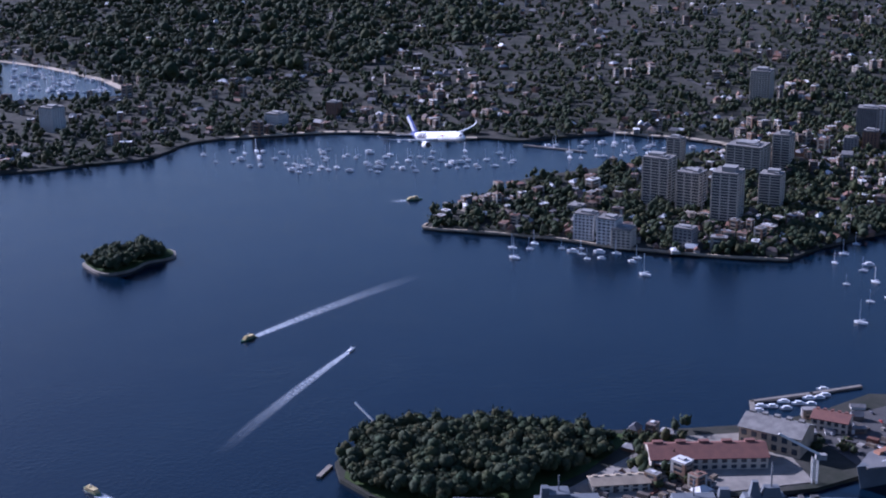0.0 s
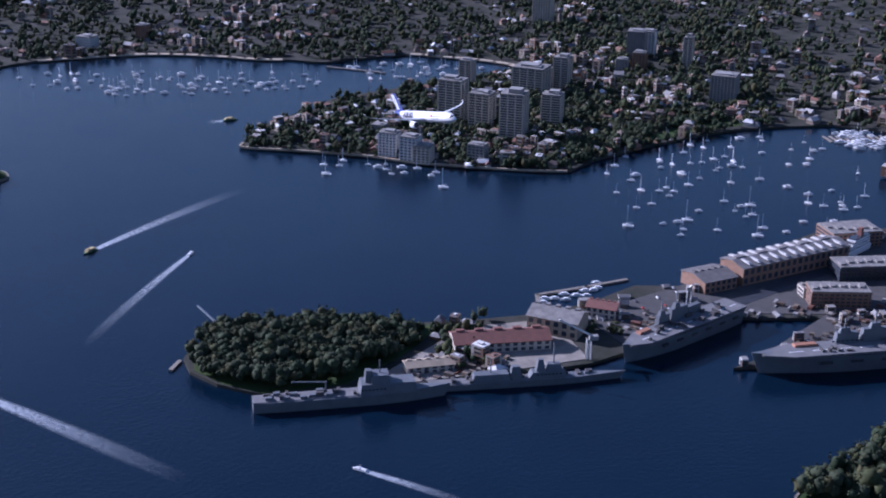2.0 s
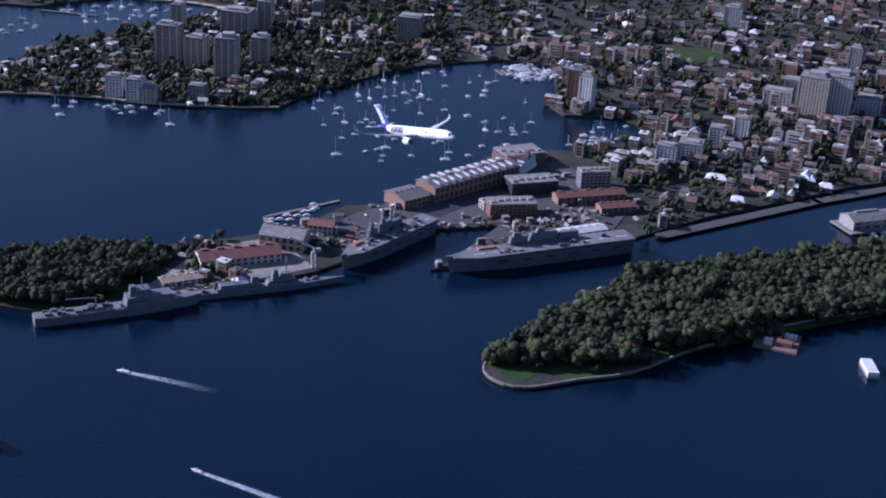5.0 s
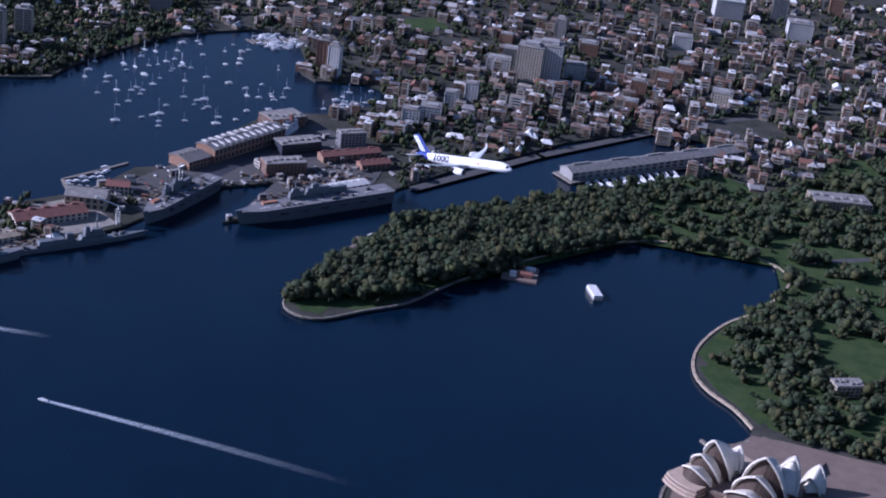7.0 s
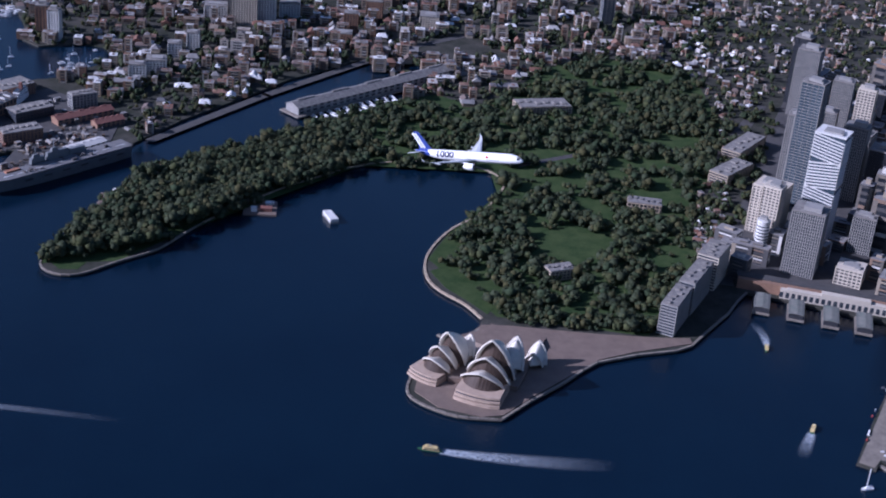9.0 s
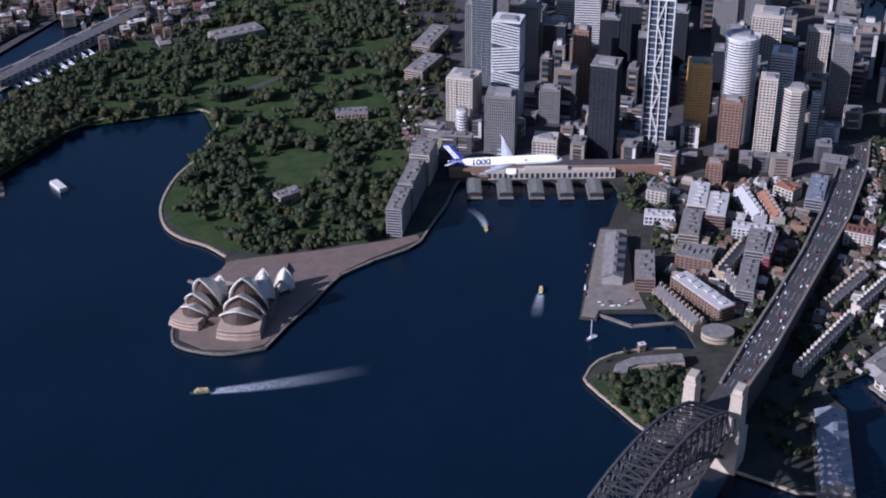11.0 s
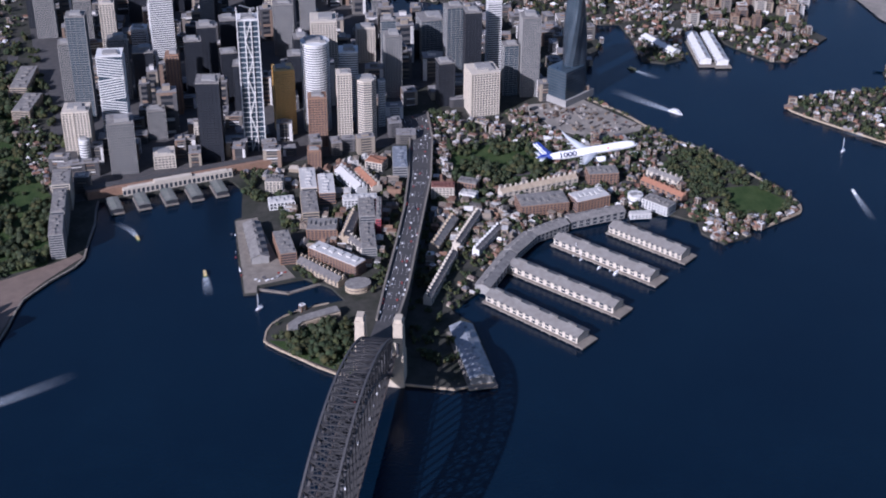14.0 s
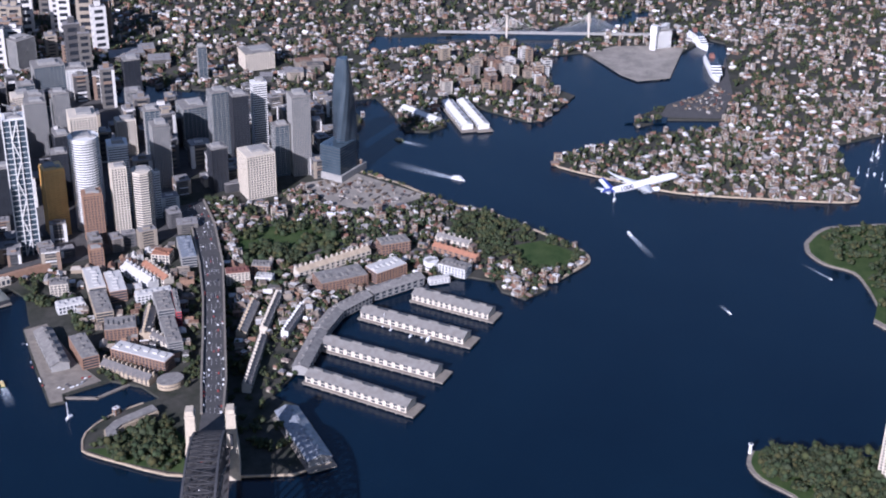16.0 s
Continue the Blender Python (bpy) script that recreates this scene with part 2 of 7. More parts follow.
def box(bm, c, s, turn=0.0, taper=1.0, mi=0):
    """A box on its base: c is the middle of the base."""
    r = Matrix.Rotation(radians(turn), 4, "Z")
    v = []
    for dz, k in ((0, 1.0), (s[2], taper)):
        for sx, sy in ((-1, -1), (1, -1), (1, 1), (-1, 1)):
            v.append(bm.verts.new(Vector(c) + r @ Vector((sx * s[0] / 2 * k, sy * s[1] / 2 * k, dz))))
    for f in ((3, 2, 1, 0), (4, 5, 6, 7), (0, 1, 5, 4), (1, 2, 6, 5), (2, 3, 7, 6), (3, 0, 4, 7)):
        bm.faces.new([v[i] for i in f]).material_index = mi
    return v


def beam(bm, a, b, w):
    """A square bar from a to b."""
    a, b = Vector(a), Vector(b)
    d = (b - a).normalized()
    u = d.cross(Vector((0, 0, 1)))
    u = (u.normalized() if u.length > 1e-4 else Vector((1, 0, 0))) * w / 2
    n = d.cross(u).normalized() * w / 2
    v = [bm.verts.new(p + u * i + n * j) for p in (a, b) for i, j in ((-1, -1), (1, -1), (1, 1), (-1, 1))]
    for f in ((3, 2, 1, 0), (4, 5, 6, 7), (0, 1, 5, 4), (1, 2, 6, 5), (2, 3, 7, 6), (3, 0, 4, 7)):
        bm.faces.new([v[i] for i in f])


def prism(bm, pts, z0, z1, taper=1.0):
    cx, cy = sum(p[0] for p in pts) / len(pts), sum(p[1] for p in pts) / len(pts)
    lo = [bm.verts.new((p[0], p[1], z0)) for p in pts]
    hi = [bm.verts.new((cx + (p[0] - cx) * taper, cy + (p[1] - cy) * taper, z1)) for p in pts]
    area = sum(pts[i - 1][0] * pts[i][1] - pts[i][0] * pts[i - 1][1] for i in range(len(pts)))
    if area < 0:
        lo.reverse(), hi.reverse()
    bm.faces.new(hi)
    for i in range(len(pts)):
        bm.faces.new((lo[i - 1], lo[i], hi[i], hi[i - 1]))


def ring(n, rx, ry, x=0.0, y=0.0, off=0.0):
    return [(x + rx * math.cos(math.tau * (i + off) / n), y + ry * math.sin(math.tau * (i + off) / n)) for i in range(n)]


def inside(p, pts):
    x, y, hit = p[0], p[1], False
    for i in range(len(pts)):
        (x1, y1), (x2, y2) = pts[i - 1], pts[i]
        if (y1 > y) != (y2 > y) and x < (x2 - x1) * (y - y1) / (y2 - y1) + x1:
            hit = not hit
    return hit


def slab(name, pts, z0, z1, mat, label, category, kind="structure"):
    bm = bmesh.new()
    prism(bm, pts, z0, z1)
    return tagged(part(name, bm, mat), label, category, "", kind)


# ---- water and land ----
bm = bmesh.new()
bmesh.ops.create_grid(bm, x_segments=8, y_segments=8, size=4500)
tagged(part("water", bm, WATER), "dark blue harbour water with fine ripples", "water", "", "structure")

SHORE_EAST = [(2900, 260), (900, 60), (690, 25), (673, 3), (668, -14), (669, -31), (667, -48), (676, -62), (685, -72), (687, -89), (683, -107),
              (677, -127), (669, -141), (656, -155), (640, -168), (632, -179), (621, -188), (618, -207), (613, -229), (602, -237),
              (589, -247), (569, -253), (563, -230), (565, -198), (566, -175), (565, -157), (553, -139), (547, -118), (530, -100),
              (525, -98), (513, -110), (500, -122), (491, -129), (480, -135), (471, -143), (461, -152), (453, -160), (444, -171)]
SHORE_BAYS = [(449, -188), (451, -213), (451, -237), (449, -255), (442, -274), (433, -291), (415, -300), (405, -288), (391, -271),
              (382, -254), (371, -249), (357, -262), (347, -262), (340, -256), (336, -248), (339, -234), (341, -220), (350, -212), (360, -197),
              (358, -175), (355, -152), (349, -142), (352, -130), (359, -120), (357, -104), (358, -89), (366, -69), (378, -47),
              (393, -19), (388, -9), (384, -5), (377, -3), (368, -5), (359, -10), (344, -40), (335, -63), (330, -79), (330, -89),
              (331, -105), (333, -122), (329, -127), (316, -145), (316, -148), (310, -119), (310, -104), (305, -115), (294, -135)]
SHORE_GARDENS = [(286, -161), (279, -200), (270, -229), (261, -262), (248, -291), (235, -321), (221, -349), (203, -356), (196, -344),
                 (193, -324), (201, -295), (214, -258), (225, -233), (232, -218), (243, -188), (253, -173), (268, -141), (268, -108),
                 (267, -85), (264, -71), (257, -67), (250, -70), (244, -82), (237, -95), (234, -113), (229, -131), (221, -154),
                 (211, -174), (203, -188), (192, -197), (180, -204), (169, -206), (158, -204), (151, -196), (150, -184), (152, -165),
                 (157, -151), (159, -137), (158.5, -124), (154.5, -112.5), (148, -105.5), (139, -100.5), (132, -94)]
SHORE_QUAY = [(131, -87), (134, -81), (137, -72), (140, -61), (141, -52), (139, -45), (133, -41.5), (124, -40), (116, -42), (113, -43),
              (108, -55), (102, -67), (98, -77), (95, -83), (85, -92), (75, -99), (71, -104), (68, -114), (63, -129), (61, -139),
              (59, -146), (6, -144), (4, -136), (8, -122), (10, -114), (13, -113), (19, -84), (23, -60), (18, -59), (17, -63),
              (0, -63), (-7, -54), (-9, -44), (-3, -44), (9, -43), (19, -38), (23, -31), (23, -27), (16, -16), (7, -3), (-6, 7)]
SHORE_WALSH = [(-25, 18), (-38, 19), (-42, 5), (-45, -15), (-42, -21), (-41, -25), (-55, -33), (-68, -46), (-82, -60), (-98, -70),
               (-107, -71), (-130, -66), (-146, -58), (-152, -50), (-149, -42), (-153, -32), (-166, -34), (-164, -42), (-171, -37),
               (-187, -41), (-194, -44), (-197, -55), (-192, -80), (-187, -103), (-180, -114), (-175, -129), (-171, -149),
               (-164, -167), (-166, -172), (-177, -197), (-200, -226), (-200, -249), (-178, -268), (-138, -298), (-146, -308),
               (-164, -292), (-195, -263), (-207, -250), (-220, -246), (-216, -225), (-208, -199), (-217, -192), (-229, -194)]
SHORE_WEST = [(-240, -222), (-255, -222), (-258, -200), (-262, -188), (-266, -177), (-274, -174), (-309, -193), (-307, -206),
              (-311, -220), (-327, -238), (-331, -252), (-357, -245), (-356, -229), (-353, -193), (-364, -188), (-400, -213), (-434, -225),
              (-437, -213), (-424, -197), (-389, -170), (-368, -157), (-339, -156), (-312, -153), (-306, -142), (-326, -142),
              (-350, -126), (-339, -119), (-315, -130), (-292, -132), (-262, -135), (-248, -132), (-243, -124), (-256, -96),
              (-269, -73), (-296, -48), (-325, -25), (-335, -27), (-342, -37), (-372, -73), (-404, -69), (-2900, 500), (-2900, -2900), (2900, -2900)]


def flow(pts, n=3):
    """A smooth line through the points."""
    out = []
    for i in range(len(pts) - 1):
        p0, p1, p2, p3 = (Vector(pts[min(max(k, 0), len(pts) - 1)]) for k in (i - 1, i, i + 1, i + 2))
        for j in range(n):
            t = j / n
            q = 0.5 * (2 * p1 + (p2 - p0) * t + (2 * p0 - 5 * p1 + 4 * p2 - p3) * t * t + (3 * p1 - p0 - 3 * p2 + p3) * t ** 3)
            out.append((q.x, q.y))
    return out + [tuple(pts[-1])]


SHORE_GARDENS = SHORE_GARDENS[:12] + flow(SHORE_GARDENS[12:])
SHORE_EAST = SHORE_EAST[:2] + flow(SHORE_EAST[2:])
BENNELONG = flow(SHORE_QUAY[:10]) + SHORE_QUAY[10:21]
DAWES_EDGE = flow(SHORE_QUAY[33:], 2) + SHORE_WALSH[:2]
SHORE_QUAY = BENNELONG + SHORE_QUAY[21:33] + DAWES_EDGE[:-2]
HEAD_EDGE = flow(SHORE_WALSH[18:29])
SHORE_WALSH = SHORE_WALSH[:18] + HEAD_EDGE + SHORE_WALSH[29:]
WEST_EDGE = flow(SHORE_WEST[29:39])
SHORE_WEST = SHORE_WEST[:29] + WEST_EDGE + SHORE_WEST[39:]
MAINLAND = SHORE_EAST + SHORE_BAYS + SHORE_GARDENS + SHORE_QUAY + SHORE_WALSH + SHORE_WEST
slab("ground", MAINLAND, -1.5, 0.8, [GROUND], "low green and grey harbour suburbs behind stone sea walls", "ground")
ISLANDS = {
    "small_wooded_island": [(543, 5), (534, 4), (529, 1), (530, -6), (535, -12), (536, -20), (543, -22), (547, -17), (549, -2)],
    "western_wooded_island": [(-279, -8), (-273, -1), (-271, 10), (-275, 21), (-270, 32), (-261, 45), (-250, 58), (-286, 89), (-365, 59), (-348, 16), (-307, -9), (-294, -13)],
    "northern_point": [(-152, 86), (-146, 90), (-143, 98), (-145, 110), (-146, 126), (-177, 147), (-208, 123), (-184, 111), (-173, 103), (-163, 93), (-155, 89)],
}
for key, pts in ISLANDS.items():
    pts = flow(pts + pts[:1])[:-1]
    slab("ground_" + key, pts, -1.5, 0.7, QUAY, "rocky edge of a " + key.replace("_", " "), "ground")
    inner = [(sum(p[0] for p in pts) / len(pts) * 0.06 + p[0] * 0.94, sum(p[1] for p in pts) / len(pts) * 0.06 + p[1] * 0.94) for p in pts]
    slab("lawn_" + key, inner, 0.6, 0.95, GRASS, "rough grass on a wooded island", "grass")

# sea walls and beaches follow the shore
def strip(name, pts, w, z, h, mat, label, category):
    bm = bmesh.new()
    for a, b in zip(pts, pts[1:]):
        d = Vector((b[0] - a[0], b[1] - a[1], 0))
        m = ((a[0] + b[0]) / 2, (a[1] + b[1]) / 2, z)
        box(bm, m, (d.length + w * 0.5, w, h), math.degrees(math.atan2(d.y, d.x)))
    return tagged(part(name, bm, mat), label, category, "", "structure")


strip("sea_wall_point", SHORE_GARDENS[16:50], 0.5, 0.5, 0.5, QUAY, "dark rough stone edge of the wooded point", "sea wall")
strip("sea_wall_cove", SHORE_GARDENS[49:], 0.8, 0.5, 0.55, SANDSTONE, "pale sandstone sea wall round the garden cove", "sea wall")
strip("sea_wall_quay", BENNELONG, 0.7, 0.5, 0.52, QUAY, "stone sea wall along the opera house quay", "sea wall")
strip("sea_wall_dawes", DAWES_EDGE, 0.6, 0.5, 0.55, SANDSTONE, "pale stone sea wall under the bridge", "sea wall")
strip("sea_wall_headland", HEAD_EDGE, 1.2, 0.5, 0.5, SANDSTONE, "sandstone block edge of the headland park", "sea wall")
strip("sea_wall_towers", SHORE_EAST[80:], 0.7, 0.5, 0.6, SANDSTONE, "stone sea wall along the tower point", "sea wall")
strip("beach_bay", SHORE_EAST[23:41], 2.4, 0.4, 0.5, SAND, "pale sand beach at the bay head", "beach")
strip("beach_inner_bay", SHORE_EAST[50:62], 2.4, 0.4, 0.5, SAND, "pale sand beach behind the point", "beach")
strip("sea_wall_balmain", WEST_EDGE[4:22], 0.8, 0.5, 0.55, SANDSTONE, "stone edge of the western peninsula", "sea wall")
ROSE = [(945, -49), (911, -66), (877, -76), (849, -83), (814, -84), (806, -79), (806, -61), (822, -25)]
slab("water_far_bay", ROSE, 0.5, 0.9, WATER, "far bay with moored boats", "water")
strip("beach_far_bay", ROSE[:5], 4.0, 0.5, 0.6, SAND, "curved pale beach of the far bay", "beach")
slab("water_western_inlet", [(-273, -330), (-287, -319), (-306, -310), (-345, -298), (-381, -285), (-412, -295), (-431, -291), (-447, -279), (-422, -270), (-389, -268), (-361, -261), (-335, -259),
                             (-336, -286), (-323, -291), (-299, -300), (-285, -304), (-254, -310), (-257, -323)], 0.5, 0.9, WATER, "blue inlet beyond the peninsula", "water")
slab("water_cove", [(-108, -327), (-128, -324), (-149, -294), (-140, -273), (-131, -275), (-126, -292), (-104, -311)], 0.5, 0.88, WATER, "dark city cove between tall buildings", "water")
slab("water_strip", [(-305, -150), (-313, -153), (-330, -145), (-322, -138)], 0.5, 0.88, WATER, "narrow dock beside the wharf", "water")

LAWNS = [
    [(155, -117), (150, -124), (138, -112), (130, -103), (131, -97), (139, -103), (147, -108)], [(132, -160), (119, -172), (104, -163), (107, -147), (115, -137), (128, -143)],
    [(115, -263), (102, -275), (90, -279), (91, -260), (110, -254)], [(192, -200), (180, -207), (168, -209), (156, -207), (148, -198), (146, -203), (156, -213), (170, -215), (190, -210)],
    [(-93, -127), (-103, -130), (-113, -126), (-103, -118), (-92, -120)], [(-175, -71), (-189, -68), (-194, -52), (-182, -44), (-169, -50)],
    [(454, -216), (455, -241), (451, -264), (460, -262), (462, -236), (458, -215)],
    [(401, -360), (388, -384), (373, -372), (381, -350)], [(262, -73), (259, -78), (252, -77), (252, -72), (257, -70)],
    [(14, -36), (2, -38), (-1, -28), (8, -20), (16, -22)], [(100, -190), (90, -200), (95, -215), (108, -210)],
    [(150, -230), (135, -238), (128, -225), (140, -215)], [(170, -225), (160, -235), (155, -222), (165, -214)],
]
for pts in LAWNS:
    slab("lawn", pts, 0.7, 0.86, GRASS, "mown green lawn in a harbourside park", "lawn")
slab("pavement_forecourt", [(131, -90), (123, -93), (110, -96), (98, -99), (82, -104), (72, -108), (71, -105), (86, -93), (95, -84), (107, -59), (113, -45), (118, -42), (130, -42), (138, -47), (139.5, -55), (136, -73), (133, -82)],
     0.7, 1.0, PAVING, "pinkish granite forecourt round the opera house", "forecourt")
slab("pavement_quay_apron", [(13, -112), (22.4, -60.5), (18.4, -59.6), (17, -64), (3, -64.5), (5.5, -80), (4.5, -112)], 0.7, 0.9, QUAY, "worn timber and stone apron of the cruise quay", "wharf")
slab("pavement_city", [(70, -158), (60, -158), (10, -158), (-25, -153), (-68, -153), (-78, -182), (-88, -200), (-120, -215), (-130, -300), (-60, -355), (60, -355), (64, -300)], 0.7, 0.86, ASPHALT, "dark asphalt streets between the towers", "street")
slab("cleared_ground", [(-135, -171), (-161, -167), (-174, -130), (-149, -128), (-135, -143)], 0.7, 0.95, SITE, "bare grey construction ground by the water", "building site")
slab("pavement_naval_base", [(352, -132), (350, -142), (354, -152), (356, -175), (340, -205), (300, -190), (290, -160), (312, -120), (318, -146), (334, -124), (333, -92), (352, -95)],
     0.7, 0.96, ASPHALT, "grey working wharf of the naval base", "wharf")
slab("pavement_naval_north", [(354, -88), (362, -68), (352, -38), (346, -36), (337, -62), (332, -80)], 0.7, 0.95, SITE, "pale wharf apron beside the moored ships", "wharf")


# ---- roads ----
LEFT = [(-10, -13, 11), (-20, -34, 9.5), (-33, -60, 8), (-47, -89, 6.5), (-59, -117, 5), (-73, -154, 3), (-75, -178, 1.2)]
RIGHT = [(-16, -10, 11), (-27, -30, 9.5), (-40, -57, 8), (-54, -86, 6.5), (-67, -113, 5), (-82, -151, 3), (-90, -178, 1.2)]


def expressway():
    bm = bmesh.new()
    for a, b in ((0, 1), (1, 2), (2, 3), (3, 4), (4, 5), (5, 6)):
        top = [bm.verts.new(p) for p in (LEFT[a], LEFT[b], RIGHT[b], RIGHT[a])]
        low = [bm.verts.new((p[0], p[1], 0.5)) for p in (LEFT[a], LEFT[b], RIGHT[b], RIGHT[a])]
        bm.faces.new(reversed(top))
        for i in range(4):
            bm.faces.new((top[i - 1], top[i], low[i], low[i - 1]))
    ob = tagged(part("road", bm, ASPHALT), "wide asphalt motorway on a masonry approach ramp", "road", "", "structure")
    for side, rows in (("east", LEFT), ("west", RIGHT)):
        bm = bmesh.new()
        for a, b in zip(rows, rows[1:]):
            beam(bm, (a[0], a[1], a[2] + 0.35), (b[0], b[1], b[2] + 0.35), 0.7)
        part("parapet", bm, QUAY, ob)
    for k in (1, 2, 3, 4):
        bm = bmesh.new()
        for a, b in zip(range(6), range(1, 7)):
            for j in range(3):
                u0, u1 = j / 3, j / 3 + 0.17
                p = [Vector(LEFT[a]).lerp(Vector(RIGHT[a]), k / 5), Vector(LEFT[b]).lerp(Vector(RIGHT[b]), k / 5)]
                beam(bm, p[0].lerp(p[1], u0) + Vector((0, 0, 0.02)), p[0].lerp(p[1], u1) + Vector((0, 0, 0.02)), 0.07)
        part("lane_marking", bm, WHITE_WALL, ob)


expressway()


def street(pts, w, z=0.84):
    bm = bmesh.new()
    for a, b in zip(pts, pts[1:]):
        d = Vector((b[0] - a[0], b[1] - a[1], 0))
        box(bm, ((a[0] + b[0]) / 2, (a[1] + b[1]) / 2, z - 0.1), (d.length + w * 0.6, w, 0.14), math.degrees(math.atan2(d.y, d.x)))
    tagged(part("road", bm, ASPHALT), "grey asphalt street between low buildings", "road", "", "structure")


for pts, w in ((((66, -150), (72, -190), (80, -260), (70, -330)), 5), (((150, -215), (120, -250), (90, -262), (72, -262)), 3),
               (((280, -175), (262, -240), (230, -330), (200, -380), (180, -480)), 4), (((0, -160), (-5, -240), (-20, -340)), 4),
               (((-60, -55), (-90, -85), (-130, -85), (-165, -95)), 3), (((-35, -50), (-60, -95), (-100, -110), (-150, -110)), 3),
               (((230, -370), (330, -420), (420, -480)), 4), (((470, -260), (560, -300), (700, -330)), 3), (((700, -170), (800, -260), (950, -330)), 3)):
    street(pts, w)

# ---- towers ----
STYLE = {
    "lattice": (BLUE_GLASS, WHITE_WALL, "glass office tower with white slanting bands"), "ribbed": (GLASS, GREY_WALL, "grey office tower with close upright ribs"),
    "glass": (BLUE_GLASS, GREY_WALL, "slim tower of blue tinted glass"), "dark": (DARK_GLASS, DARK_WALL, "dark glass office tower with thin mullions"),
    "frame": (BLUE_GLASS, WHITE_WALL, "glass tower behind a white braced steel frame"), "gold": (GLASS, GOLD_WALL, "golden clad office tower with floor bands"),
    "drum": (GLASS, WHITE_WALL, "round white tower with banded floors"), "brown": (GLASS, BROWN_WALL, "brown tower with small windows"),
    "cream": (GLASS, CREAM_WALL, "cream concrete tower with rows of windows"), "octa": (GLASS, CREAM_WALL, "eight sided pale tower with curved bands"),
    "band": (GLASS, WHITE_WALL, "tower with white and dark floor bands"), "slabs": (GLASS, CREAM_WALL, "tall apartment tower with stacked balconies"),
    "block": (GLASS, WHITE_WALL, "pale apartment block with rows of windows"), "brownb": (GLASS, BROWN_WALL, "brown brick apartment block with rows of windows"),
}


def tower(x, y, w, h, style, turn, floor=0.95):
    glass, wall, label = STYLE[style]
    floor *= 1.12
    if style == "block" and random.random() < 0.45:
        wall = random.choice((CREAM_WALL, GREY_WALL, BROWN_WALL))
        label = {CREAM_WALL: "cream", GREY_WALL: "grey", BROWN_WALL: "brown brick"}[wall] + " apartment block with rows of windows"
    d = w * random.uniform(0.75, 1.05)
    ob = thing("tower" if h > 12 else "apartment_block", x, y, 0.7, turn, label, "tower" if h > 12 else "apartment block")
    n = 24 if style == "drum" else 8 if style == "octa" else 0
    foot = ring(n, w / 2, w / 2, 0, 0, 0.5) if n else [(-w / 2, -d / 2), (w / 2, -d / 2), (w / 2, d / 2), (-w / 2, d / 2)]
    shrink = 1 - 0.36 / w
    bm = bmesh.new()
    prism(bm, [(p[0] * shrink, p[1] * shrink) for p in foot], 0, h)
    part("glass_core", bm, glass, ob)
    count = max(3, int(h / floor))
    step = h / count
    bm = bmesh.new()
    share = {"band": 0.5, "drum": 0.55, "cream": 0.42, "octa": 0.5, "gold": 0.78, "slabs": 0.38, "block": 0.45, "brown": 0.45, "brownb": 0.5}.get(style, 0.16)
    for i in range(count + 1):
        if style in ("lattice", "frame"):
            continue
        if i == 0:
            prism(bm, foot, 0, step * share)
            band = part("floor_band", bm, wall, ob).data
            bm = bmesh.new()
        else:
            copy = new("floor_band", band)
            copy.parent = ob
            copy.location = (0, 0, i * step - 0.1 - (step * share - 0.3 if i == count else 0))
    bm.free()
    bm = bmesh.new()
    if style in ("ribbed", "cream", "block", "brown", "brownb", "dark", "gold", "glass", "slabs"):
        pitch = {"ribbed": 0.75, "dark": 1.6, "glass": 2.0, "slabs": 3.0, "gold": 1.9}.get(style, 1.3)
        thick = {"ribbed": 0.3, "dark": 0.12, "glass": 0.1}.get(style, 0.42)
        for s, o, sx in ((w, d, 1), (d, w, 0)):
            k = max(2, round(s / pitch))
            for i in range(k + 1):
                u = -s / 2 + s * i / k
                for v in (-o / 2 + 0.05, o / 2 - 0.05):
                    box(bm, (u, v, 0) if sx else (v, u, 0), (thick, 0.22, h) if sx else (0.22, thick, h))
    if style == "lattice":
        for i in range(int(h / 1.1)):
            z0 = i * 1.1
            tilt = 0.8 if (i // 9) % 2 else -0.8
            for s in (-1, 1):
                beam(bm, (-w / 2, s * d / 2, z0 + 0.8 - tilt), (w / 2, s * d / 2, z0 + 0.8 + tilt), 0.4)
                beam(bm, (s * w / 2, -d / 2, z0 + 0.8 + s * tilt), (s * w / 2, d / 2, z0 + 0.8 + s * tilt), 0.4)
    if style == "frame":
        for sx in (-0.5, -0.15, 0.15, 0.5):
            beam(bm, (sx * w, d / 2 + 0.4, 0), (sx * w, d / 2 + 0.4, h + (6 if abs(sx) > 0.3 else 0)), 0.4)
        for i in range(7):
            z0, z1 = h * i / 7, h * (i + 1) / 7
            s = 1 if i % 2 else -1
            beam(bm, (-0.15 * w * s, d / 2 + 0.5, z0), (0.15 * w * s, d / 2 + 0.5, z1), 0.4)
        for i in range(int(h / 2.2)):
            beam(bm, (-w / 2, d / 2 + 0.1, i * 2.2), (w / 2, d / 2 + 0.1, i * 2.2), 0.18)
            beam(bm, (w / 2, -d / 2, i * 2.2), (w / 2, d / 2, i * 2.2), 0.18)
    if bm.verts:
        part("facade_grid", bm, wall, ob)
    else:
        bm.free()
    bm = bmesh.new()
    prism(bm, [(p[0] * 1.02, p[1] * 1.02) for p in foot], h, h + 0.5)
    part("roof", bm, ROOF_GREY if style in ("glass", "dark", "block", "brownb", "ribbed", "slabs") else wall, ob)
    bm = bmesh.new()
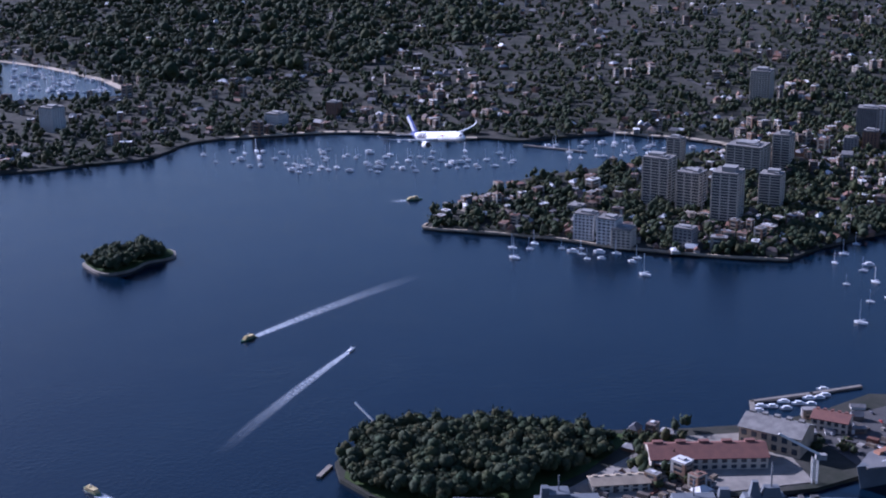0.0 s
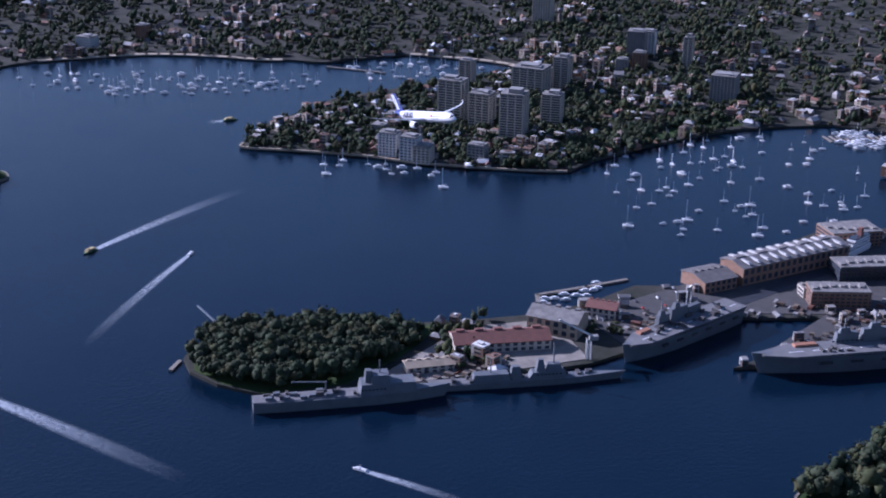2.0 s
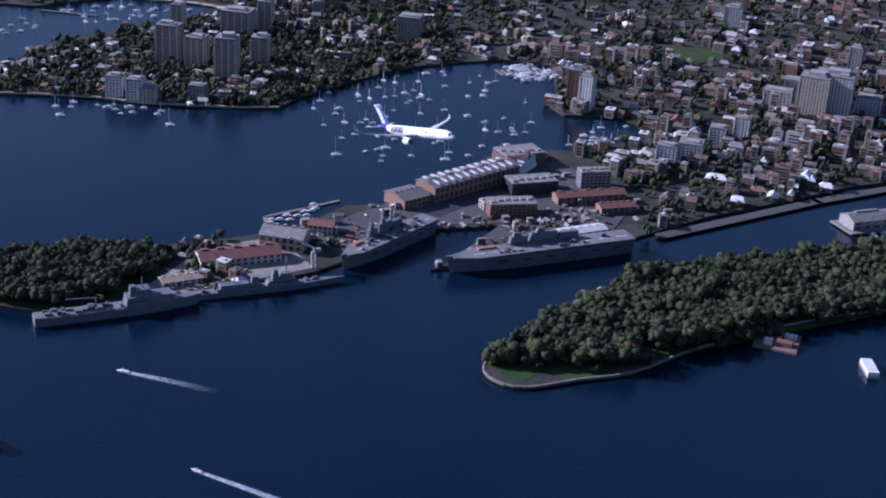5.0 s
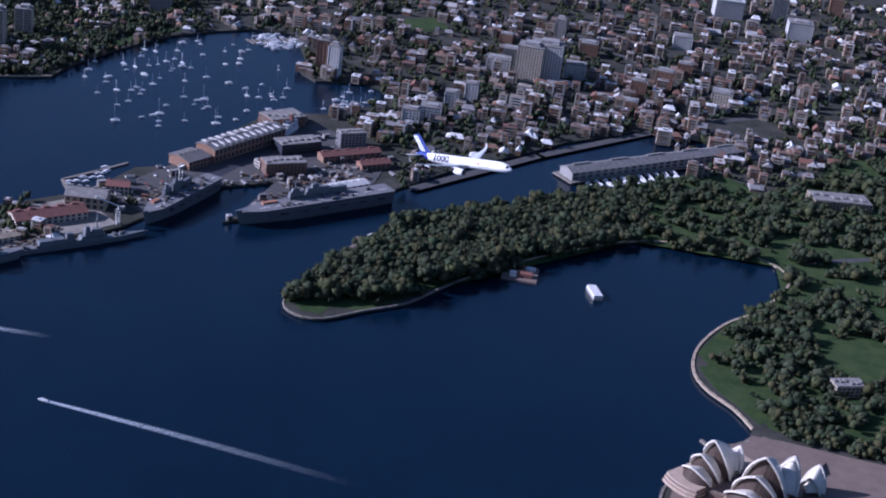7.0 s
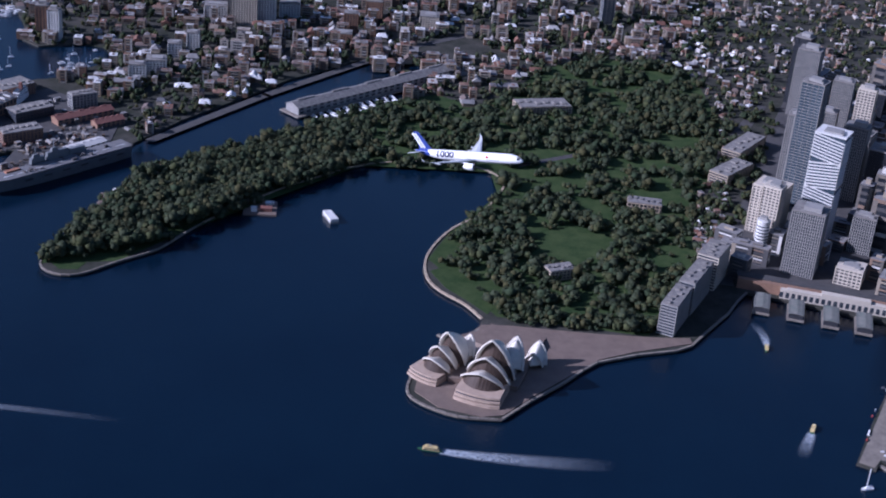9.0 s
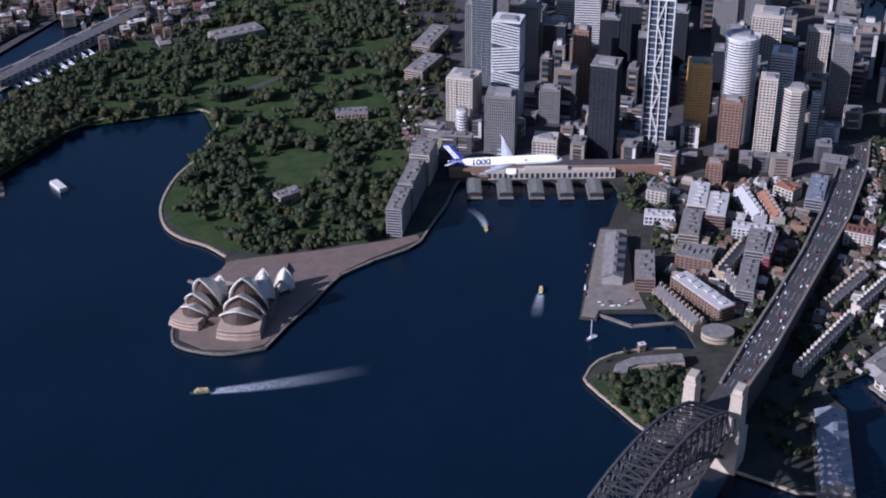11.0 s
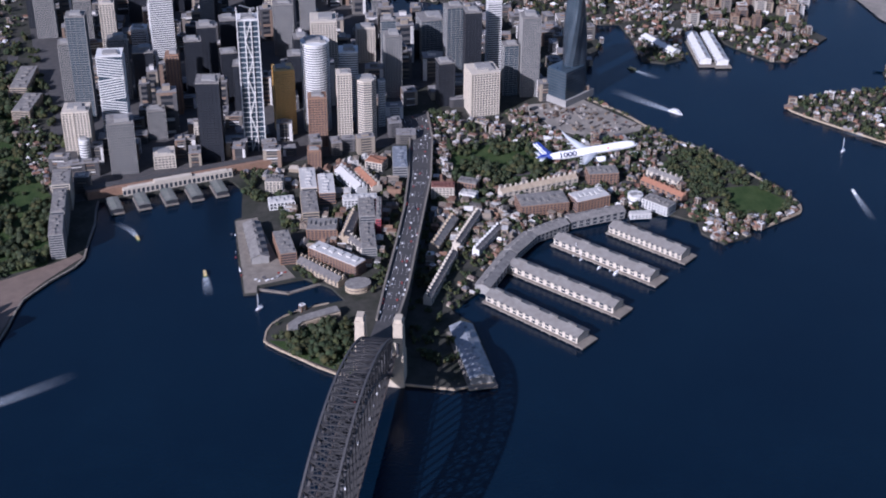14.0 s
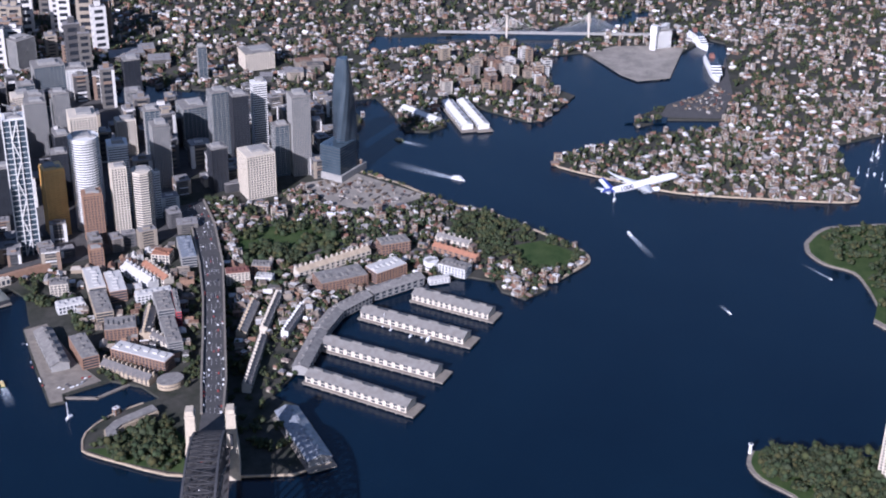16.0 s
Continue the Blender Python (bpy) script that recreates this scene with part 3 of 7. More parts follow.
    box(bm, (w * random.uniform(-0.12, 0.12), d * random.uniform(-0.12, 0.12), h + 0.45), (w * 0.55, d * 0.5, random.uniform(0.6, 1.6) * min(1, h / 15)))
    box(bm, (-w * 0.25, d * 0.22, h + 0.45), (w * 0.22, d * 0.25, 0.6))
    part("roof_plant", bm, GREY_WALL, ob)
    return ob


TOWERS = [
    ("lattice", 41.4, -198.7, 11.8, 39.2), ("ribbed", 44.2, -170.2, 11.8, 22.2), ("glass", 50.0, -227.8, 9.3, 46.5), ("dark", 8.0, -168.0, 10.6, 35.0),
    ("frame", -10.8, -172.2, 9.6, 57.2), ("gold", -26.7, -181.8, 9.1, 29.3), ("drum", -40.6, -180.6, 13.6, 39.8), ("brown", -36.4, -165.6, 8.5, 21.9),
    ("cream", -48.4, -166.3, 6.7, 30.4), ("octa", -57.6, -165.2, 10.1, 26.7), ("band", -67.2, -173.2, 3.2, 20.9), ("band", -58.0, -190.0, 9.4, 30.0),
    ("ribbed", -82.5, -202.4, 8.4, 29.3), ("cream", -61.8, -239.6, 13.2, 26.3), ("brown", 12.7, -217.7, 6.4, 27.7), ("band", 6.0, -276.6, 12.2, 41.6),
    ("ribbed", -18.2, -288.9, 7.1, 28.6), ("dark", -16.5, -211.3, 9.9, 21.4), ("dark", -101.4, -186.0, 8.1, 20.1), ("cream", -113.5, -172.8, 14.5, 20.0),
    ("glass", -115.9, -212.4, 9.5, 34.7), ("dark", -119.9, -199.9, 8.3, 36.2), ("band", -132.5, -205.1, 7.4, 37.9), ("glass", -132.6, -186.0, 7.7, 23.9),
    ("ribbed", -140.4, -182.6, 9.3, 37.5), ("drum", 58.1, -179.0, 5.0, 11.4), ("cream", 57.6, -198.3, 12.1, 17.2), ("ribbed", 28.5, -271.8, 9.4, 16.2),
    ("band", 14.0, -295.1, 8.1, 11.5), ("ribbed", -50.3, -267.2, 10.8, 25.7), ("cream", -83.8, -244.9, 9.7, 17.1), ("dark", -106.1, -242.8, 9.2, 14.4),
    ("glass", -114.8, -239.1, 13.6, 20.1), ("dark", -21.3, -257.3, 9.5, 25.1), ("dark", 21.6, -241.2, 10.1, 21.6), ("dark", 0.9, -232.1, 8.6, 27.0),
    ("ribbed", 53.6, -248.6, 7.5, 26.7), ("dark", -46.7, -224.9, 7.7, 24.7), ("ribbed", 25.5, -195.8, 8.5, 13.0), ("cream", 28.2, -168.6, 9.6, 5.9),
    ("brown", -28.8, -146.2, 6.0, 7.7), ("cream", 10.2, -180.3, 5.9, 9.8), ("slabs", 514.6, -177.7, 8.9, 15.2), ("slabs", 501.8, -181.1, 7.7, 12.5),
    ("slabs", 483.7, -181.0, 8.1, 16.3), ("slabs", 488.8, -202.9, 6.9, 11.8), ("slabs", 531.7, -228.9, 12.5, 10.3), ("slabs", 528.7, -242.2, 6.1, 13.0),
    ("slabs", 551.8, -212.4, 5.3, 10.9), ("block", 491.1, -133.9, 6.1, 7.8), ("block", 482.6, -136.5, 5.7, 8.0), ("block", 478.6, -138.8, 5.7, 5.5),
    ("block", 468.5, -153.6, 5.6, 5.9), ("block", 514.7, -145.8, 4.7, 3.2), ("block", 638.2, -324.7, 8.7, 13.3), ("block", 738.7, -31.4, 7.6, 10.1),
    ("block", 704.1, -144.3, 4.9, 6.4), ("block", 536.3, -291.7, 5.1, 7.6), ("block", 557.2, -316.4, 6.8, 10.3), ("block", 700.2, -116.1, 7.2, 5.1),
    ("ribbed", 555.2, -307.8, 7.4, 11.7), ("slabs", 527.4, -311.2, 3.8, 13.3), ("block", 480.5, -283.2, 9.2, 10.3), ("block", 534.9, -280.4, 4.7, 6.4),
    ("block", 377.0, -263.5, 5.7, 13.7), ("block", 369.5, -260.5, 4.8, 13.5), ("block", 404.5, -430.6, 8.2, 8.8), ("block", 304.7, -334.0, 14.2, 16.3),
    ("block", 322.4, -338.0, 8.8, 9.1), ("block", 313.1, -279.6, 5.2, 7.5), ("block", 315.4, -266.2, 5.6, 6.1), ("brownb", 261.5, -339.5, 6.5, 9.1),
    ("brownb", 258.9, -366.3, 7.7, 8.6), ("brownb", 257.7, -390.5, 6.4, 7.5), ("block", 277.3, -442.6, 9.2, 6.5), ("block", 238.0, -518.8, 12.8, 9.4),
    ("band", 283.2, -534.0, 15.9, 9.7), ("glass", 258.0, -549.3, 8.3, 13.0), ("brownb", 237.4, -596.4, 7.3, 10.1), ("brownb", 305.9, -388.7, 8.2, 6.2),
    ("block", 328.4, -404.9, 5.1, 9.8), ("block", 295.3, -347.8, 9.3, 6.7), ("brownb", 341.2, -370.1, 6.0, 5.6), ("block", 231.6, -368.3, 9.1, 5.3),
    ("brownb", 259.6, -324.8, 7.8, 3.9), ("block", 314.9, -231.5, 6.7, 7.0), ("block", 312.7, -243.6, 8.1, 6.0), ("block", 365.8, -330.1, 5.8, 4.9),
    ("block", 323.7, -326.1, 10.2, 6.6), ("block", 309.0, -326.7, 11.1, 15.8), ("glass", 154.7, -421.1, 6.2, 16.0), ("dark", 140.3, -543.2, 19.2, 19.7),
    ("block", 113.6, -526.8, 18.7, 12.9), ("cream", 56.8, -186.3, 7.1, 21.5), ("glass", -158.8, -320.6, 5.4, 17.2), ("block", -191.3, -321.5, 18.4, 9.6),
    ("block", -401.9, -228.9, 9.1, 10.1), ("ribbed", -84.6, -388.7, 12.2, 15.9), ("glass", -81.8, -339.0, 17.4, 16.7),
    ("block", -93.9, -331.3, 11.6, 15.2),
]
random.seed(5)
for i in range(34):
    p = (random.uniform(-125, 62), random.uniform(-345, -212))
    if all((p[0] - t[1]) ** 2 + (p[1] - t[2]) ** 2 > 110 for t in TOWERS):
        TOWERS.append((random.choice(("dark", "ribbed", "dark", "cream", "dark", "glass", "dark")), *p, random.uniform(7, 11), random.uniform(14, 30)))
for style, x, y, w, h in TOWERS:
    city = x < 75 and y > -345
    tower(x, y, w * (0.88 if city else 1), h, style, random.uniform(-6, 6) + (-12 if city else 35 if x > 440 else 20), 0.95 if city else 0.8)

# tall dark glass hotel on its podium
def harbour_hotel():
    ob = thing("hotel_tower", -156, -172, 0.7, 25, "tall dark blue glass hotel tower twisting on a stone podium", "tower")
    bm = bmesh.new()
    box(bm, (0, 0, 0), (20, 13, 3.4))
    part("podium", bm, GREY_WALL, ob)
    bm = bmesh.new()
    box(bm, (3, 0, 3.38), (13, 11, 13), 0, 0.97)
    part("lower_block", bm, BLUE_GLASS, ob, "dark glass block at the tower's foot")
    for i in range(9):
        bm = bmesh.new()
        box(bm, (3, 0, 4.4 + i * 1.35), (13.1, 11.1, 0.22))
        part("floor_band", bm, DARK_WALL, ob)
    bm = bmesh.new()
    levels, n = 26, 18
    rows = []
    for i in range(levels + 1):
        u = i / levels
        r = 5.2 * (1 - 0.12 * u - 0.42 * u ** 4)
        rows.append([bm.verts.new((-2 + r * math.cos(math.tau * j / n + u * 1.1) * (1 + 0.16 * math.cos(3 * math.tau * j / n)),
                                   r * math.sin(math.tau * j / n + u * 1.1) * (1 + 0.16 * math.cos(3 * math.tau * j / n)), 5 + 49 * u)) for j in range(n)])
    for a, b in zip(rows, rows[1:]):
        for j in range(n):
            bm.faces.new((a[j - 1], a[j], b[j], b[j - 1]))
    bm.faces.new(rows[-1])
    part("glass_shaft", bm, BLUE_GLASS, ob)
    bm = bmesh.new()
    for i in range(44):
        u = i / 44
        r = 5.5 * (1 - 0.12 * u - 0.42 * u ** 4)
        prism(bm, [(-2 + r * math.cos(math.tau * j / n + u * 1.1) * (1 + 0.16 * math.cos(3 * math.tau * j / n)), r * math.sin(math.tau * j / n + u * 1.1) * (1 + 0.16 * math.cos(3 * math.tau * j / n))) for j in range(n)], 5 + 49 * u, 5.18 + 49 * u)
    part("floor_edges", bm, DARK_WALL, ob)


harbour_hotel()


# ---- opera house ----
def bow(a, b, out, t):
    """A bowed line from a to b."""
    return a * (1 - t) ** 2 + ((a + b) / 2 + out) * 2 * t * (1 - t) + b * t ** 2


def shell(bm, w, h, lean, length):
    """One roof shell opening to +y: ribs fan out from two feet to a curved ridge that leans over the mouth."""
    n, m = 12, 10
    tip, back = Vector((0, lean, h)), Vector((0, -length, h * 0.12))
    for s in (-1, 1):
        foot = Vector((s * w / 2, 0, 0))
        rows = []
        for i in range(n + 1):
            u = i / n
            ridge = bow(tip, back, Vector((0, -length * 0.06, h * 0.24)), u)
            out = Vector((s * w * 0.19, lean * 0.25, h * 0.17)) * (1 - 0.6 * u)
            rows.append([bm.verts.new(bow(foot, ridge, out, 0.02 + 0.98 * j / m)) for j in range(m + 1)])
        for p, q in zip(rows, rows[1:]):
            for j in range(m):
                f = (p[j], p[j + 1], q[j + 1], q[j])
                bm.faces.new(f if s > 0 else tuple(reversed(f)))


def rim(w, h, lean, m=9):
    """The mouth's edge from one foot over the tip to the other."""
    tip = Vector((0, lean, h))
    left = [bow(Vector((-w / 2, 0, 0)), tip, Vector((-w * 0.19, lean * 0.25, h * 0.17)), j / m) for j in range(m + 1)]
    return left + [Vector((-p.x, p.y, p.z)) for p in reversed(left[:-1])]


def opera_shell(ob, x, y, turn, w, h, lean, length, z=3.0, skirt=0.0, label="white tiled roof shell"):
    bm = bmesh.new()
    shell(bm, w, h, lean, length)
    bmesh.ops.remove_doubles(bm, verts=bm.verts, dist=0.01)
    sh = smooth_part("shell", bm, SHELL, ob, label)
    sh.matrix_basis = pose(x, y, z, 0, 0, turn)
    sh.modifiers.new("thickness", "SOLIDIFY").thickness = 0.35
    edge = rim(w, h, lean)
    bm = bmesh.new()
    for a, b in zip(edge, edge[1:]):
        beam(bm, a, b, 0.42)
    part("rim", bm, SHELL, sh, "pale concrete edge of a roof shell")
    bm = bmesh.new()
    inner = [Vector((p.x * 0.92, p.y * 0.8 - 0.7, p.z * 0.93)) for p in edge]
    k = len(inner) - 1
    base = [Vector((-math.cos(math.pi * i / k) * w * 0.46, -0.6 + math.sin(math.pi * i / k) * (lean + skirt), -0.4)) for i in range(k + 1)]
    top, low = [bm.verts.new(p) for p in inner], [bm.verts.new(p) for p in base]
    for i in range(k):
        bm.faces.new((top[i], top[i + 1], low[i + 1], low[i]))
    part("glass_wall", bm, FOYER_GLASS, sh, "dark bronze glass wall under a roof shell")


def smooth_part(*args):
    ob = part(*args)
    for p in ob.data.polygons:
        p.use_smooth = True
    return ob


def opera_house():
    ob = thing("opera_house", 125, -62, 0.95, 0, "white shell roofed opera house on a pink granite podium", "opera house")
    bm = bmesh.new()
    prism(bm, [(13.5, -2), (9.5, -17), (3, -24), (-13, -22), (-12.5, 4), (6, 7)], 0, 1.5)
    part("podium", bm, PAVING, ob)
    for i in range(9):
        bm = bmesh.new()
        box(bm, (-5, -22.6 - i * 0.7, 0), (17, 0.75, 1.45 - i * 0.15), -6)
        part("step", bm, PAVING, ob)
    for x0, y0, turn, r, f, tall in ((-4.2, 7.0, -2, 6.4, 8.8, 1.0), (10.0, 1.4, -21, 4.9, 9.2, 0.8)):
        bm = bmesh.new()
        for i, z in enumerate((0.0, 1.3, 2.35)):
            prism(bm, hall_plan(r - 0.12 * i, f - 0.35 * i, 16), z * tall, (z + (0.95 if i == 0 else 0.58)) * tall)
        hall = part("hall", bm, TERRACE, ob, "layered pink stone foyer terraces")
        hall.matrix_basis = pose(x0, y0, 0, 0, 0, turn)
        bm = bmesh.new()
        prism(bm, hall_plan(r - 0.5, f - 0.9, 15.6), 0.1, 2.9 * tall)
        part("foyer_glazing", bm, GLASS, hall, "dark band of foyer windows")
    for x, y, turn, w, h, lean, length, z, skirt in (
            (-3.8, 8.4, -6, 12.4, 4.6, 3.6, 7, 3.0, 1.0), (-4.6, 5.2, -8, 12.4, 8.2, 3.8, 8.0, 2.8, 0), (-5.4, 1.4, -9, 11.8, 12.4, 4.2, 10, 2.4, 0), (-8.6, -4.4, 171, 7.0, 8.6, 2.6, 3.4, 2.0, 1.5),
            (10.2, 4.5, -22, 9.0, 3.6, 2.8, 5.5, 2.5, 0.8), (9.2, 1.4, -22, 9.2, 6.4, 3.0, 6.5, 2.3, 0), (7.4, -2.0, -23, 9.0, 9.8, 3.3, 8, 2.0, 0), (5.0, -6.6, 157, 5.6, 5.6, 1.8, 3.0, 1.8, 1.2)):
        opera_shell(ob, x, y, turn, w, h, lean, length, z, skirt)
    for x, y, w, h, length, turn in ((-13.6, -11.0, 5.6, 4.0, 3.6, -10), (-14.0, -12.6, 6.0, 6.2, 4.5, 170)):
        opera_shell(ob, x, y, turn, w, h, 1.2, length, 0.6, 0.6, "small white tiled restaurant shell")


def hall_plan(r, f, back):
    return [(-r * 0.94, -back), (r * 0.94, -back), (r, f - 1.0), (r * 0.6, f - 0.3), (0, f), (-r * 0.6, f - 0.3), (-r, f - 1.0)]


opera_house()


# ---- harbour bridge ----
AX = Vector((0.474, 0.880, 0)).normalized()
SIDE = Vector((AX.y, -AX.x, 0))
FOOT = Vector((-4.6, 5.5, 0))
SPAN = 128.0


def bridge():
    ob = thing("arch_bridge", 0, 0, 0, 0, "grey riveted steel arch bridge with granite pylons", "bridge")

    def at(u, s, z):
        p = FOOT + AX * (SPAN * u) + SIDE * s
        return (p.x, p.y, z)

    def low(u):
        return 3 + 26.5 * (4 * u * (1 - u))

    def top(u):
        return 17 + 18.3 * (4 * u * (1 - u)) ** 0.9

    n = 28
    for s in (-4.3, 4.3):
        bm = bmesh.new()
        for i in range(n):
            u, v = i / n, (i + 1) / n
            beam(bm, at(u, s, top(u)), at(v, s, top(v)), 0.62)
            beam(bm, at(u, s, low(u)), at(v, s, low(v)), 0.75)
        part("arch_chord", bm, CHORD, ob)
        bm = bmesh.new()
        for i in range(n + 1):
            u = i / n
            beam(bm, at(u, s, low(u)), at(u, s, top(u)), 0.42)
            if i < n:
                v = (i + 1) / n
                a, b = ((low, top) if i < n / 2 else (top, low))
                beam(bm, at(u, s, b(u)), at(v, s, a(v)), 0.34)
            if low(u) > 12:
                beam(bm, at(u, s, 11.5), at(u, s, low(u)), 0.24)
        part("web_bracing", bm, STEEL, ob)
    bm = bmesh.new()
    for i in range(n + 1):
        u = i / n
        beam(bm, at(u, -4.3, top(u)), at(u, 4.3, top(u)), 0.4)
        beam(bm, at(u, -4.3, low(u)), at(u, 4.3, low(u)), 0.4)
        if i < n:
            v = (i + 1) / n
            for f in (top, low):
                beam(bm, at(u, -4.3, f(u)), at(v, 4.3, f(v)), 0.26)
                beam(bm, at(u, 4.3, f(u)), at(v, -4.3, f(v)), 0.26)
    part("cross_bracing", bm, STEEL, ob)
    bm = bmesh.new()
    for i in range(n):
        beam(bm, at(i / n, 0, 11.2), at((i + 1) / n, 0, 11.2), 0.8)
        a, b = i / n, (i + 1) / n
        v = [bm.verts.new(at(*q)) for q in ((a, -5.4, 11.6), (b, -5.4, 11.6), (b, 5.4, 11.6), (a, 5.4, 11.6))]
        w = [bm.verts.new(at(*q)) for q in ((a, -5.4, 11.0), (b, -5.4, 11.0), (b, 5.4, 11.0), (a, 5.4, 11.0))]
        bm.faces.new(reversed(v))
        for j in range(4):
            bm.faces.new((v[j - 1], v[j], w[j], w[j - 1]))
    part("deck", bm, ASPHALT, ob)
    for s in (-5.5, 5.5):
        bm = bmesh.new()
        for i in range(n * 4):
            a, b = i / (n * 4), (i + 1) / (n * 4)
            beam(bm, at(a, s, 12.6), at(b, s, 12.6), 0.22)
            beam(bm, at(a, s, 11.4), at(a, s, 12.6), 0.16)
            beam(bm, at(a, s, 11.5), at(b, s, 12.5), 0.1)
        part("footway_rail", bm, RAIL, ob, "brown riveted footway railing")
    # approach deck between the pylons and the ramp
    bm = bmesh.new()
    q = [at(0, -4.8, 11.6), at(0, 4.8, 11.6), (-10, -13, 11.04), (-16, -10, 11.04)]
    v = [bm.verts.new(p) for p in q]
    w = [bm.verts.new((p[0], p[1], 9.5)) for p in q]
    bm.faces.new((v[0], v[1], v[2], v[3]))
    for j in range(4):
        bm.faces.new((v[j - 1], v[j], w[j], w[j - 1]))
    part("approach_deck", bm, ASPHALT, ob)
    for u, tall in ((-0.012, 1), (1.012, 1)):
        for s in (-6.0, 6.0):
            bm = bmesh.new()
            p = FOOT + AX * (SPAN * u) + SIDE * s
            turn = math.degrees(math.atan2(AX.y, AX.x))
            box(bm, (p.x, p.y, 0), (6.5, 4.2, 11.5), turn, 0.9)
            box(bm, (p.x, p.y, 11.4), (5.0, 3.3, 11.0), turn, 0.86)
            box(bm, (p.x, p.y, 22.3), (4.6, 3.1, 0.7), turn)
            box(bm, (p.x, p.y, 22.9), (3.8, 2.5, 1.6), turn, 0.9)
            pylon = part("pylon", bm, PYLON, ob, "pale granite bridge pylon")
            # solid dark block whose colour gives the shade inside the pylon's opening
            bm = bmesh.new()
            box(bm, (p.x, p.y, 12.0), (5.2, 1.0, 4.2), turn)
            part("opening_shade_block", bm, DARK_WALL, pylon)
    bm = bmesh.new()
    box(bm, tuple(FOOT - AX * 3), (9, 15, 9.5), math.degrees(math.atan2(AX.y, AX.x)))
    part("abutment", bm, PYLON, ob, "pale granite abutment")


bridge()


# ---- wharves and piers ----
PIER_ROOF = material("pale_weathered_pier_roof", (0.22, 0.21, 0.195), 0.85, 0, (0.16, 0.145, 0.13), 0.5)
WHARF_ROOF = material("grey_green_wharf_roof", (0.12, 0.14, 0.12), 0.85, 0, (0.2, 0.19, 0.17), 0.4)
RIBBED = material("weathered_shed_roof", (0.2, 0.19, 0.18), 0.8, 0, (0.11, 0.1, 0.1), 0.5)


def shed(name, a, b, w, h, label, category, group="", wall=WHITE_WALL, roof=ROOF_GREY, wharf=1.35, bays=14, pitch=0.2):
    a, b = Vector((*a, 0)), Vector((*b, 0))
    d = b - a
    m = (a + b) / 2
    l = d.length
    ob = thing(name, m.x, m.y, 0, math.degrees(math.atan2(d.y, d.x)), label, category, group)
    if wharf:
        bm = bmesh.new()
        box(bm, (l * 0.03, 0, 0.5), (l * 1.1, w * wharf, 0.5))
        for i in range(12):
            for s in (-1, 1):
                box(bm, (-l * 0.5 + l * i / 11, s * w * wharf * 0.45, -0.8), (0.35, 0.35, 1.4))
        part("wharf_deck", bm, QUAY, ob)
    base = 0.98 if wharf else 0.8
    bm = bmesh.new()
    box(bm, (0, 0, base), (l, w, h))
    part("wall", bm, wall, ob)
    pane = None
    for s in (-1, 1):
        for i in range(bays):
            for k in range(2):
                if pane is None:
                    bm = bmesh.new()
                    box(bm, (0, 0, 0), (l / bays * 0.55, 0.12, h * 0.28))
                    one = part("window", bm, GLASS, ob)
                    pane = one.data
                else:
                    one = new("window", pane)
                    one.parent = ob
                one.location = (-l / 2 + l * (i + 0.5) / bays, s * w / 2, base + h * (0.14 + 0.46 * k))
    for s in (-1, 1):
        bm = bmesh.new()
        v = [bm.verts.new(p) for p in ((-l / 2 - .3, s * (w / 2 + .3), base + h - 0.05), (l / 2 + .3, s * (w / 2 + .3), base + h - 0.05), (l / 2 + .3, 0, base + h + w * pitch), (-l / 2 - .3, 0, base + h + w * pitch))]
        bm.faces.new(v if s < 0 else list(reversed(v)))
        r = part("roof_slope", bm, roof, ob)
        r.modifiers.new("thickness", "SOLIDIFY").thickness = 0.18
    for i in range(5):
        bm = bmesh.new()
        box(bm, (-l * 0.42 + l * 0.2 * i, w * 0.08, base + h + w * pitch * 0.6), (l * 0.09, w * 0.14, w * pitch * 0.6))
        part("roof_light", bm, ROOF_GREY if roof is WHITE_WALL else roof, ob)
    for e in (-1, 1):
        bm = bmesh.new()
        v = [bm.verts.new((e * l / 2, *p)) for p in ((-w / 2, base + h), (w / 2, base + h), (0, base + h + w * pitch))]
        bm.faces.new(v)
        part("gable", bm, wall, ob).modifiers.new("thickness", "SOLIDIFY").thickness = 0.2
    return ob


for a, b in (((-57, -27.5), (-75, 7.5)), ((-72.5, -43.5), (-94.5, -5)), ((-95.7, -55), (-116, -18.5)), ((-119, -56), (-134, -28))):
    shed("finger_pier", a, b, 6.2, 2.6, "long white two storey timber pier shed on piles", "pier", "finger piers", CREAM_WALL, PIER_ROOF)
for a, b in (((-55, -31), (-73, -49)), ((-74, -50), (-86, -59)), ((-87, -59.5), (-102, -63.5)), ((-104, -64.5), (-127, -65))):
    shed("shore_shed", a, b, 5.5, 3.2, "grey roofed shore shed behind the piers", "shed", "shore sheds", GREY_WALL, ROOF_GREY, 0, 8)
shed("glass_roof_pier", (-39, -11.5), (-34.2, 18.5), 7.5, 2.6, "pier hotel with a pale glazed roof", "pier", "", GREY_WALL, PALE_GLASS, 1.25)
shed("finger_wharf", (245, -226), (202, -306), 7.5, 3.0, "long grey finger wharf of apartments on piles", "wharf", "", GREY_WALL, ROOF_GREY, 1.5, 26)
for a, b in (((-245, -217), (-234, -184)), ((-252, -214), (-241, -180))):
    shed("twin_pier_shed", a, b, 5.5, 2.4, "white roofed pier shed", "pier", "twin sheds", WHITE_WALL, WHITE_WALL, 1.4, 10)
shed("pier_shed", (-222, -222), (-226, -198), 5, 2.4, "white roofed pier shed", "pier", "twin sheds", WHITE_WALL, WHITE_WALL, 1.4, 8)
